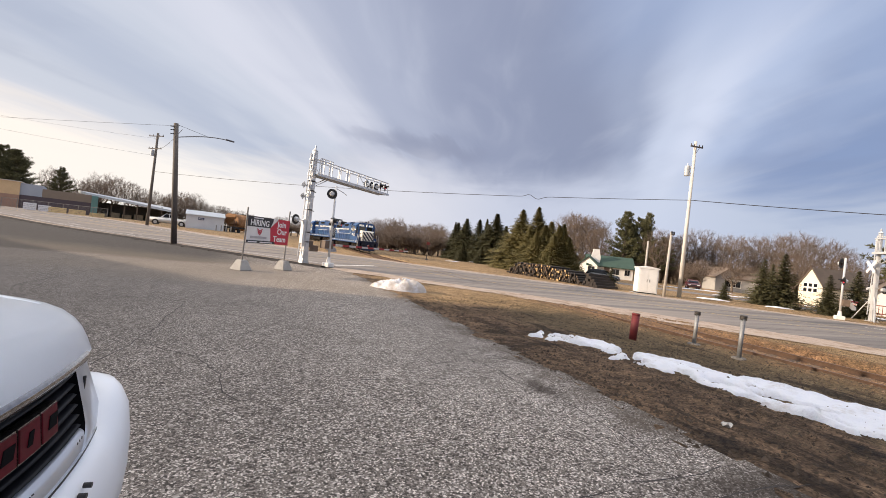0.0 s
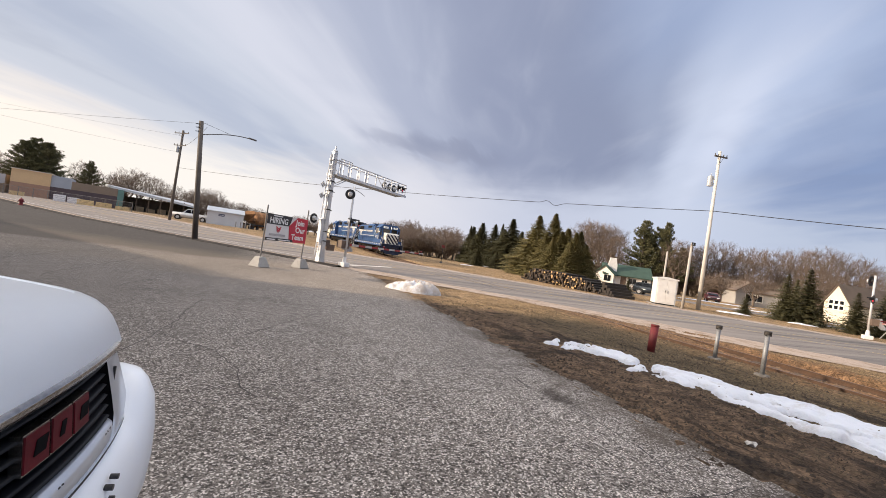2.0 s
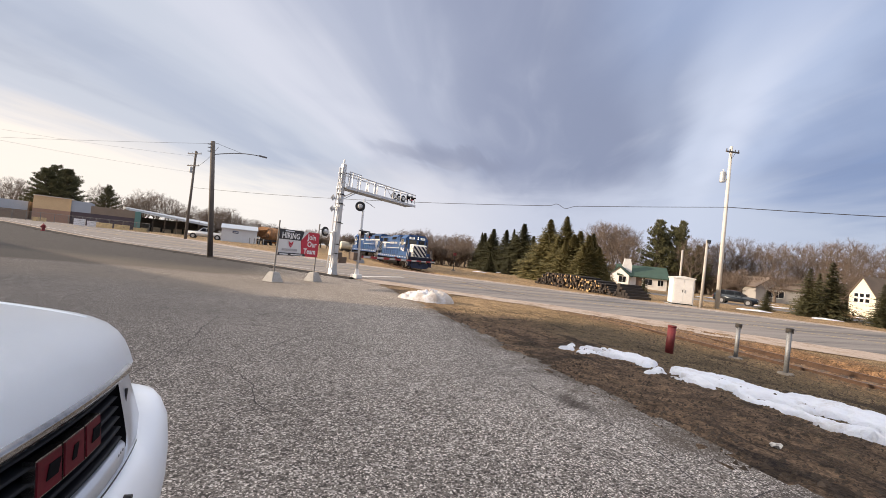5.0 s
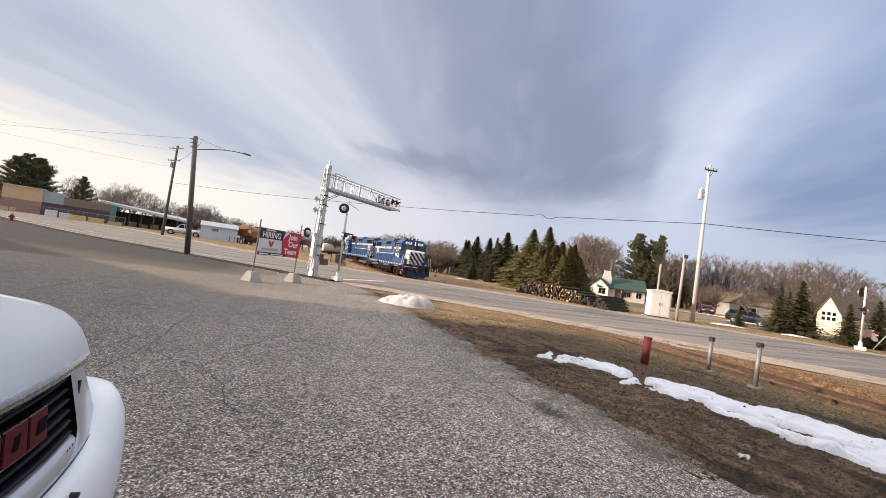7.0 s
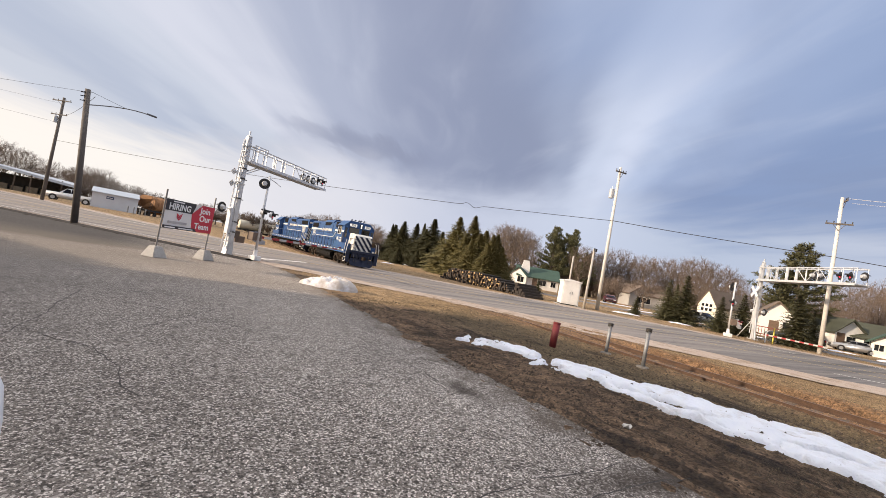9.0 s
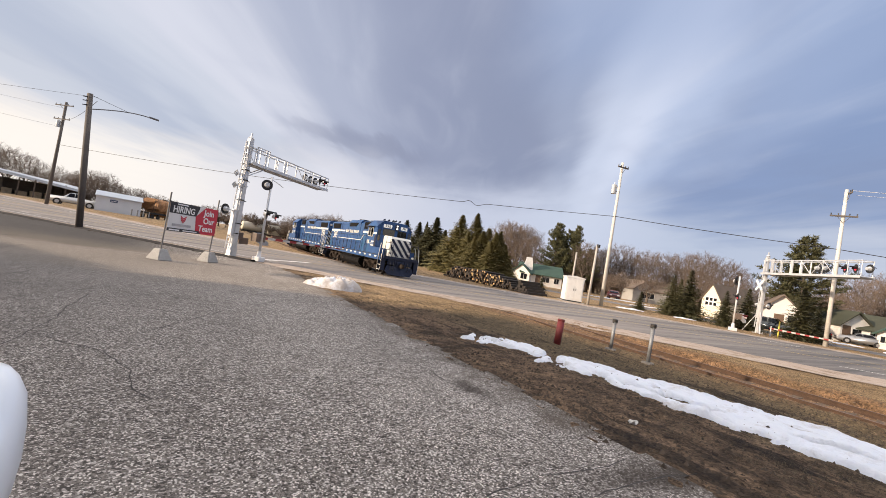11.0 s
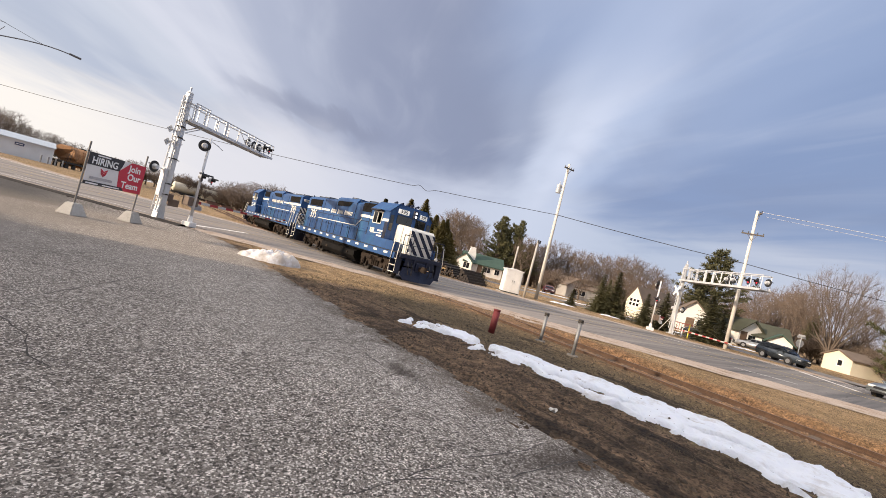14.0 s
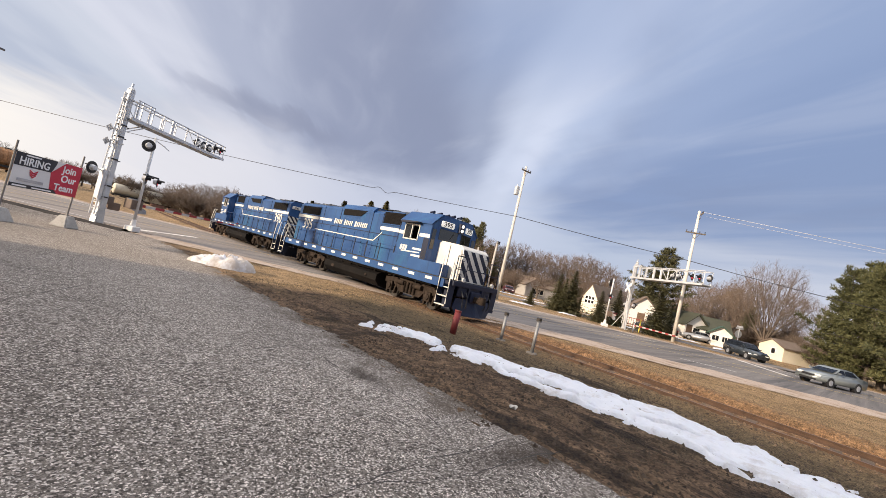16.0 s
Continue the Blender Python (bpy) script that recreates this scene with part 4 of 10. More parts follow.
    part("lamp_bar", bm, BLACK, g1)
    signal_head(g1, (-0.05, -0.12, 2.86), (0.52, -0.85, 0), False, disc=0.29)
    signal_head(g1, (0.72, -0.12, 2.82), (0.52, -0.85, 0), True, disc=0.27)
    signal_head(g1, (-0.38, -0.05, 4.55), (0.75, 0.66, 0), False, disc=0.31)
    bm = B()
    cyl(bm, (-0.4, 0, 4.6), (0, 0, 4.75), 0.03, seg=8)
    cyl(bm, (0, 0, 4.95), (1.1, 0.3, 4.85), 0.025, seg=8)
    cyl(bm, (0.5, 0.1, 4.9), (1.2, 0.1, 4.70), 0.02, seg=8)
    part("top_bracket", bm, WHITE_METAL, g1)
    bx, by = 38.54, 17.2
    g2 = gate(pose(bx, by, land(bx, by), 0, 0, a + 180), 4.5, 1.2, 1.25, 1, "slim galvanised lamp mast beyond the highway", False)
    signal_head(g2, (-0.3, -0.1, 4.1), (0.6, 0.7, 0), False, disc=0.36)
    signal_head(g2, (0.45, -0.1, 2.8), (0, -1, 0), True)
    # the far gate's long arm, at its own stand
    s = thing("gate_arm_stand", "lowered red and white gate arm on a short yellow-tipped stand", "crossing gate", pose(42.5, 16.2, land(42.4, 15.6), 0, 0, -71.5), "crossing gates")
    bm = B()
    for i in range(14):
        box(bm, (i * 0.285 + 0.14, 0, 0.66 - 0.006 * i), (0.285, 0.04, 0.12), 0, mi=i % 2)
    part("gate_arm", bm, RED_WHITE, s, "striped red and white arm")
    bm = B()
    cyl(bm, (0.1, 0, 0), (0.1, 0, 0.85), 0.05, seg=10)
    part("stand", bm, WHITE_METAL, s)
    for x, y, r in ((42.9, 15.7, 6), (46.5, 15.0, 16)):
        mk = thing("marker_post", "slim leaning yellow marker post", "marker post", pose(x, y, land(x, y), 0, r, 20), "marker posts")
        bm = B()
        cyl(bm, (0, 0, 0), (0, 0, 1.35), 0.05, seg=8)
        part("post", bm, mat("marker_yellow", (0.75, 0.60, 0.08), 0.5, 0, 0.15), mk)


# ---- poles and wires ----
def utility_pole(m, height, r0, r1, wood, label, arms=(), can=None, group="utility poles"):
    p = thing("utility_pole", label, "utility pole", m, group)
    bm = B()
    cyl(bm, (0, 0, -0.1), (0, 0, height), r0, r1, 14)
    part("pole", bm, wood, p, "", True)
    for z, half, turn in arms:
        q = pose(0, 0, z, 0, 0, turn)
        bm = B()
        box(bm, (0, -r1 - 0.05, 0), (half * 2, 0.10, 0.12), 0.01)
        for s in (-1, 1):
            cyl(bm, (s * half * 0.5, -r1 - 0.05, 0), (0, -r1 - 0.02, -0.55), 0.018, seg=6)
        bmesh.ops.transform(bm, matrix=q, verts=bm.verts)
        part("crossarm", bm, DARK_POLE, p)
        for s in (-0.92, -0.4, 0.4, 0.92):
            bm = B()
            cyl(bm, (s * half, -r1 - 0.05, 0.06), (s * half, -r1 - 0.05, 0.22), 0.03, 0.045, 8)
            bmesh.ops.transform(bm, matrix=q, verts=bm.verts)
            part("insulator", bm, BLACK, p)
    if can:
        bm = B()
        z, turn = can
        cyl(bm, (-0.42, 0, z - 0.42), (-0.42, 0, z + 0.42), 0.23, 0.23, 16)
        cyl(bm, (-0.42, 0, z + 0.42), (-0.42, 0, z + 0.50), 0.23, 0.10, 16)
        cyl(bm, (-0.42, 0, z + 0.50), (-0.42, 0, z + 0.68), 0.035, 0.03, 8)
        box(bm, (-0.14, 0, z + 0.2), (0.2, 0.08, 0.08))
        box(bm, (-0.14, 0, z - 0.2), (0.2, 0.08, 0.08))
        bmesh.ops.transform(bm, matrix=pose(0, 0, 0, 0, 0, turn), verts=bm.verts)
        part("transformer", bm, mat("transformer_grey", (0.46, 0.48, 0.50), 0.45, 0.2, 0.1), p, "grey round transformer")
    return p


def cable(name, a, b, sag, r=0.018, label="thin dark overhead cable", kink=None, n=24, pale=False):
    a, b = Vector(a), Vector(b)
    pts = []
    for i in range(n + 1):
        t = i / n
        p = a.lerp(b, t)
        p.z -= sag * 4 * t * (1 - t)
        if kink:
            p.z += 0.22 * math.exp(-((t - kink) / 0.006) ** 2) - 0.25 * math.exp(-((t - kink - 0.012) / 0.008) ** 2)
        pts.append(p)
    w = new(name)
    w.location = a
    tagged(w, label, "cable", "overhead cables")
    bm = B()
    tube(bm, [p - a for p in pts], r, 5)
    part("wire", bm, mat("cable_bare", (0.80, 0.80, 0.80), 0.35, 0.3) if pale else mat("cable_black", (0.03, 0.03, 0.035), 0.6), w)


def build_poles():
    z = land(33.4, 26.2)
    utility_pole(pose(33.44, 26.16, z, 0, 0, 0), 13.75, 0.18, 0.12, PALE_POLE, "tall pale wooden utility pole beyond the highway", [(13.25, 0.62, -10)], (11.15, -52))
    utility_pole(pose(44.05, 12.95, land(44, 13), 0, 0, 0), 12.75, 0.165, 0.115, PALE_POLE, "tall pale wooden utility pole by the far crossing signal", [(12.45, 0.55, 35), (10.55, 0.85, -62)])
    utility_pole(pose(30.55, 25.3, land(30.5, 25), 0, 1.2, 0), 5.45, 0.12, 0.09, POLE_WOOD, "short pale wooden pole beside the signal cabinet", [(5.25, 0.18, 0)])
    utility_pole(pose(37.2, 33.4, land(37, 33), 0, 0, 0), 5.2, 0.11, 0.09, POLE_WOOD, "short wooden service pole by the houses")
    utility_pole(pose(-17.6, 75.9, land(-17.6, 75.9), 0, 0.5, 0), 14.1, 0.22, 0.15, DARK_POLE, "dark wooden utility pole with crossarms beside the lumber yard", [(13.6, 1.5, -40), (11.7, 1.3, -40)], (11.0, 0))
    # street lamp: dark wooden pole with a long bracket
    s = thing("street_lamp", "dark wooden street lamp pole with a long curved metal bracket", "street lamp", pose(-6.74, 37.0, land(-6.74, 37.0), 0, -4.4, 0))
    bm = B()
    cyl(bm, (0, 0, -0.1), (0, 0, 9.1), 0.21, 0.16, 16)
    part("pole", bm, DARK_POLE, s, "", True)
    bm = B()
    arm = [(0.15 + 3.2 * t, 0.35 * t, 8.10 + 0.42 * math.sin(t * 1.9) - 0.16 * t) for t in [i / 10 for i in range(11)]]
    tube(bm, arm, 0.035, 8)
    part("bracket", bm, mat("lamp_grey", (0.16, 0.16, 0.17), 0.5, 0.5, 0.2), s, "grey bracket arm")
    bm = B()
    ex, ey, ez = arm[-1]
    box(bm, (ex + 0.25, ey, ez - 0.03), (0.62, 0.22, 0.11), 0.04, pose(0, 0, 0, 0, 10, 4))
    part("lamp_head", bm, mat("lamp_grey", (0.16, 0.16, 0.17)), s, "flat grey lamp head")
    bm = B()
    for z in (8.85, 8.6, 8.3):
        cyl(bm, (-0.1, -0.25, z), (-0.1, -0.10, z), 0.04, seg=8)
        box(bm, (-0.25, -0.05, z), (0.2, 0.05, 0.05))
    cyl(bm, (0.16, 0, 9.0), (2.2, 0.15, 8.35), 0.012, seg=5)
    part("fittings", bm, BLACK, s)
    # cables
    cable("overhead_cable", (-17.6, 75.9, 8.6), (33.44, 26.0, 8.35), 0.78, 0.026, "thin dark overhead cable with a splice hump", kink=0.802, n=260)
    cable("overhead_cable", (33.44, 26.0, 8.35), (44.0, 13.0, 7.65), 0.08, 0.030)
    cable("overhead_cable", (44.0, 13.0, 7.65), (72.0, -32.0, 8.0), 1.3, 0.030)
    cable("overhead_cable", (44.3, 12.7, 12.5), (90.0, -52.0, 12.2), 0.5, 0.020, "bright bare overhead cable", pale=True)
    cable("overhead_cable", (44.3, 12.4, 12.1), (90.0, -54.0, 11.6), 0.5, 0.012, "bright bare overhead cable", pale=True)
    cable("overhead_cable", (-7.0, 37.0, 8.75), (-90, 92.0, 11.0), 0.9, 0.010)
    cable("overhead_cable", (-7.0, 37.0, 8.5), (-17.6, 75.9, 12.0), 0.5, 0.016)
    cable("overhead_cable", (-17.6, 75.9, 11.0), (-62.0, 98.0, 15.2), 0.4, 0.012)
    cable("overhead_cable", (-17.6, 75.9, 13.6), (-66.0, 102.0, 17.6), 0.5, 0.010)


build_crossing()
build_poles()

# ---- small things round the lot ----
def build_sign():
    """A vinyl banner on two steel posts that stand in concrete feet."""
    a, b = Vector((-1.08, 20.25, 0)), Vector((0.68, 22.1, 0))
    d = (b - a)
    yaw = math.degrees(math.atan2(d.y, d.x))
    L = d.length
    s = thing("banner_sign", "grey, white and red hiring banner tied between two steel posts", "sign", pose(a.x, a.y, land(a.x, a.y), 0, 0, yaw))
    foot_mat = mat("concrete", (0.40, 0.39, 0.37))
    steel = mat("fence_post_steel", (0.22, 0.21, 0.20), 0.5, 0.6, 0.3)
    for x, top, lean in ((0.0, 2.78, 0.10), (L, 2.90, 0.22)):
        bm = B()
        lo, hi = 0.34, 0.17
        v0 = [bm.verts.new((x + sx * lo, sy * lo, 0)) for sx, sy in ((-1, -1), (1, -1), (1, 1), (-1, 1))]
        v1 = [bm.verts.new((x + sx * hi, sy * hi, 0.46)) for sx, sy in ((-1, -1), (1, -1), (1, 1), (-1, 1))]
        bm.faces.new(v0), bm.faces.new(v1)
        for i in range(4):
            bm.faces.new((v0[i], v0[(i + 1) % 4], v1[(i + 1) % 4], v1[i]))
        bmesh.ops.bevel(bm, geom=bm.edges[:], offset=0.03, segments=2, affect="EDGES")
        part("foot", bm, foot_mat, s, "tapered concrete foot")
        bm = B()
        cyl(bm, (x, 0, 0.40), (x + lean * 0.3, 0, top), 0.032, seg=10)
        part("post", bm, steel, s)
    z0, z1, w = 1.22, 2.42, L + 0.12
    x0 = 0.04

    def sheet(name, pts, material, y=-0.045, label="", thick=0.006):
        bm = B()
        prism(bm, pts, 1, y - thick, y)
        return part(name, bm, material, s, label)

    red = mat("banner_red", (0.50, 0.035, 0.06), 0.45, 0, 0.08)
    grey = mat("banner_charcoal", (0.035, 0.035, 0.04), 0.45, 0, 0.1)
    white = mat("banner_white", (0.72, 0.71, 0.70), 0.45, 0, 0.06)
    x1 = x0 + w - 0.1
    sheet("banner", [(x0, z0), (x1, z0), (x1, z1), (x0, z1)], white, -0.04, "white vinyl sheet", 0.01)
    sheet("dark_band", [(x0, z1), (x0 + 1.50, z1), (x0 + 1.50, z1 - 0.10), (x0 + 1.36, z1 - 0.46), (x0, z1 - 0.46)], grey, -0.052)
    sheet("red_panel", [(x1, z0), (x1, z1), (x0 + 1.84, z1), (x0 + 1.34, z1 - 0.46), (x0 + 1.42, z0 + 0.20), (x0 + 1.42, z0)], red, -0.056)
    sheet("foot_band", [(x0, z0), (x0 + 1.75, z0), (x0 + 1.62, z0 + 0.13), (x0, z0 + 0.13)], grey, -0.060)
    ink = mat("white_ink", (0.80, 0.80, 0.80), 0.5, 0, 0.03)
    up = pose(0, 0, 0, 90, 0, 0)

    def text(body, size, x, z, m=ink, st=1.0):
        writing("lettering", body, size, m, s, Matrix.Translation((x, -0.066, z)) @ up, 0.003, "white letters", st, 0.022)

    text("HIRING", 0.37, x0 + 0.70, z1 - 0.29, st=0.90)
    text("Join", 0.375, x0 + 2.06, z1 - 0.25)
    text("Our", 0.375, x0 + 2.10, z1 - 0.60)
    text("Team", 0.365, x0 + 1.98, z1 - 0.95)
    for cx, wd, zz, hh, mm in ((x0 + 0.60, 0.55, z1 - 0.07, 0.05, ink), (x0 + 0.35, 0.5, z0 + 0.06, 0.05, ink), (x0 + 1.15, 0.75, z0 + 0.06, 0.04, ink),
                               (x0 + 0.68, 0.95, z0 + 0.27, 0.10, mat("pale_grey_ink", (0.45, 0.44, 0.45), 0.5))):
        bm = B()
        box(bm, (cx, -0.067, zz), (wd, 0.006, hh))
        part("text_bar", bm, mm, s)
    for k in range(3):                                    # the mark: stacked chevrons
        c, zz = x0 + 0.72, z0 + 0.58 - k * 0.075
        sheet("chevron", [(c - 0.15 + 0.02 * k, zz + 0.10), (c, zz), (c + 0.15 - 0.02 * k, zz + 0.10), (c + 0.15 - 0.02 * k, zz + 0.05), (c, zz - 0.05), (c - 0.15 + 0.02 * k, zz + 0.05)], red, -0.062)
    for x, z in ((x0, z1), (x0, z0), (x1, z1), (x1, z0)):
        bm = B()
        cyl(bm, (x, -0.05, z), (x + (-0.05 if x == x0 else 0.08), 0.0, z), 0.012, seg=6)
        part("tie_cord", bm, BLACK, s)


def build_bollards():
    red = mat("bollard_red", (0.20, 0.028, 0.030), 0.6, 0, 0.3, 4, 40, dirt=(0.10, 0.05, 0.04))
    grey = mat("post_grey", (0.26, 0.27, 0.28), 0.55, 0.4, 0.25, 4, 40, dirt=(0.15, 0.12, 0.1))
    x, y = 9.0, 8.28
    p = thing("pipe_bollard", "squat dark red steel pipe bollard in the turf", "bollard", pose(x, y, ground_z(x, y) - 0.05, 0, 3, 0))
    bm = B()
    cyl(bm, (0, 0, 0), (0, 0, 0.74), 0.095, seg=20)
    cyl(bm, (0, 0, 0.70), (0, 0, 0.745), 0.102, seg=20)
    part("pipe", bm, red, p, "", True)
    bm = B()
    cyl(bm, (0, 0, 0.738), (0, 0, 0.75), 0.085, seg=20)
    part("open_top", bm, RUST, p, "rusty open pipe mouth")
    for i, (x, y, h) in enumerate(((10.75, 7.85, 0.88), (10.5, 6.52, 1.02))):
        p = thing("vent_pipe", "slim grey steel vent pipe with a flat cap", "pipe", pose(x, y, ground_z(x, y) - 0.04, 0, 1, 0), "vent pipes")
        bm = B()
        cyl(bm, (0, 0, 0), (0, 0, h), 0.048, seg=14)
        part("pipe", bm, grey, p, "", True)
        bm = B()
        cyl(bm, (0, 0, h - 0.03), (0, 0, h + 0.03), 0.075, seg=14)
        cyl(bm, (0, 0, h + 0.03), (0, 0, h + 0.05), 0.085, 0.06, 14)
        for k in range(4):
            box(bm, (0.07 * math.cos(k * 1.57), 0.07 * math.sin(k * 1.57), h - 0.04), (0.02, 0.02, 0.05))
        part("cap", bm, DARK_STEEL, p, "dark flanged cap")
        bm = B()
        cyl(bm, (0, 0, 0.02), (0, 0, 0.07), 0.17, 0.14, 12)
        part("pad", bm, mat("dirty_footing", (0.20, 0.18, 0.155), 0.9, 0, 0.3, 5, 40), p)


def build_cabinet():
    """The crossing's white signal cabinet on its base."""
    x, y = 30.55, 27.25
    c = thing("signal_cabinet", "white steel signal cabinet with double doors and a low pitched lid", "cabinet", pose(x, y, land(x, y), 0, 0, -32.5))
    w, d, h = 1.60, 1.40, 2.12
    wall = mat("cabinet_white", (0.80, 0.79, 0.76), 0.45, 0, 0.06, 2, 20, dirt=(0.55, 0.5, 0.45), dirt_amount=0.25)
    bm = B()
    box(bm, (0, 0, 0.06), (w - 0.1, d - 0.1, 0.16), 0.01)
    part("plinth", bm, DARK_STEEL, c)
    bm = B()
    box(bm, (0, 0, 0.12 + h / 2), (w, d, h), 0.02)
    part("body", bm, wall, c)
    bm = B()
    z = 0.12 + h
    prism(bm, [(-w / 2 - 0.06, z - 0.06), (w / 2 + 0.06, z - 0.06), (w / 2 + 0.06, z + 0.03), (0, z + 0.15), (-w / 2 - 0.06, z + 0.03)], 1, -d / 2 - 0.06, d / 2 + 0.06)
    part("roof", bm, wall, c, "white shallow roof")
    for sx in (-1, 1):
        bm = B()
        box(bm, (sx * 0.36, -d / 2 - 0.012, 0.12 + h / 2), (0.69, 0.03, h - 0.2), 0.01)
        dr = part("door", bm, wall, c, "white flush door")
        bm = B()
        box(bm, (sx * 0.10, -d / 2 - 0.04, 1.15), (0.03, 0.03, 0.22), 0.005)
        part("handle", bm, DARK_STEEL, dr)
    bm = B()
    for z in (0.9, 1.3, 1.7):
        for sy in (-0.25, 0.25):
            box(bm, (w / 2 + 0.005, sy, z), (0.02, 0.3, 0.08))
    part("vent", bm, wall, c)
    bm = B()
    box(bm, (0, 0, 0.0), (w + 0.5, d + 0.5, 0.06))
    part("pad", bm, CONCRETE, c)


build_sign()
build_bollards()
build_cabinet()
MOVERS = []

# ---- the locomotives ----
def slant(bm):
    """Leans a front plate back from the middle to the sides."""
    for v in bm.verts:
        if v.co.x > 6.705:
            v.co.x += max(0.0, 0.28 * (1.15 - abs(v.co.y)))


def loco_paint():
    """Sun-faded blue: chalky and teal patches, rain streaks down the sides, soot and road dust."""
    m, nt, b, tc, noise_, rng, mix, op, bump = nodes_of("loco_blue", 0.42)
    c = mix(rng(noise_(0.7, 5, 0.6), 0.35, 0.65), (0.015, 0.058, 0.178), (0.026, 0.086, 0.232))
    c = mix(rng(noise_(1.0, 5, 0.65, (0.55, 1, 0.22, 0)), 0.56, 0.70, 0.0, 0.55), c, (0.030, 0.150, 0.260))
    streak = noise_(1.0, 5, 0.7, (5.0, 5.0, 0.30, 0))
    c = mix(rng(streak, 0.54, 0.74, 0.0, 0.60), c, (0.012, 0.030, 0.080))
    c = mix(rng(noise_(1.0, 5, 0.7, (9.0, 9.0, 0.5, 0)), 0.60, 0.76, 0.0, 0.40), c, (0.085, 0.150, 0.260))
    c = mix(rng(noise_(13, 5, 0.7), 0.60, 0.75, 0.0, 0.5), c, (0.030, 0.036, 0.050))
    nt.links.new(c, b.inputs["Base Color"])
    b.inputs["Specular IOR Level"].default_value = 0.45
    bump(op("ADD", noise_(1.6, 3), op("MULTIPLY", noise_(16, 3), 0.15)), 0.010)
    return m


LOCO_BLUE = loco_paint()
LOCO_ROOF = mat("loco_roof_grime", (0.040, 0.062, 0.105), 0.75, 0, 0.4, 1.2, 14, dirt=(0.022, 0.020, 0.020), dirt_amount=0.9)
LOCO_NAVY = mat("loco_navy", (0.0045, 0.010, 0.034), 0.55, 0, 0.25, 1.5, 16, dirt=(0.035, 0.035, 0.045), dirt_amount=0.35)
LOCO_WHITE = mat("loco_white", (0.74, 0.72, 0.66), 0.5, 0, 0.08, 1.5, 18, dirt=(0.5, 0.44, 0.36), dirt_amount=0.45)
LOCO_GRILLE = mat("loco_grille", (0.008, 0.007, 0.007), 0.8, 0.0, 0.5, 6, 60, spec=0.15)
LOCO_UNDER = mat("loco_underframe", (0.0039, 0.0035, 0.0034), 0.75, 0, 0.45, 1.5, 30, dirt=(0.014, 0.011, 0.009), dirt_amount=0.5, spec=0.15)
TRUCK_BROWN = mat("truck_brown", (0.026, 0.019, 0.015), 0.85, 0, 0.5, 4, 30, 0.006, dirt=(0.085, 0.062, 0.045), dirt_amount=0.5, spec=0.2)
AXLES = []


def clip_poly(pts, x0, x1, z0, z1):
    for axis, lim, sign in ((0, x0, 1), (0, x1, -1), (1, z0, 1), (1, z1, -1)):
        out = []
        for i, p in enumerate(pts):
            q = pts[(i + 1) % len(pts)]
            dp, dq = sign * (p[axis] - lim), sign * (q[axis] - lim)
            if dp >= 0:
                out.append(p)
            if dp * dq < 0:
                t = dp / (dp - dq)
                out.append((p[0] + (q[0] - p[0]) * t, p[1] + (q[1] - p[1]) * t))
        pts = out
        if len(pts) < 3:
            return []
    return pts


def zebra(parent, face_x, front, w, z0, z1, material, period=0.40, lean=1.0):
    """Diagonal stripes laid on an end face, each a thin plate of its own."""
    k = -w - 3
    while k < w + 3:
        poly = clip_poly([(k, z0), (k + period * 0.5, z0), (k + period * 0.5 + lean * (z1 - z0), z1), (k + lean * (z1 - z0), z1)], -w, w, z0, z1)
        if len(poly) >= 3:
            bm = B()
            prism(bm, poly, 0, face_x, face_x + front * 0.008)
            part("stripe", bm, material, parent, "dark navy diagonal stripe")
        k += period


def wheelset(parent, x):
    bm = B()
    for s in (-1, 1):
        cyl(bm, (0, s * 0.70, 0), (0, s * 0.83, 0), 0.50, seg=28)
        cyl(bm, (0, s * 0.66, 0), (0, s * 0.70, 0), 0.54, seg=28)
    cyl(bm, (0, -0.9, 0), (0, 0.9, 0), 0.09, seg=12)
    w = part("wheelset", bm, DARK_STEEL, parent, "steel wheels on an axle")
    w.location = (x, 0, 0.50)
    AXLES.append((parent, w, x))
    return w


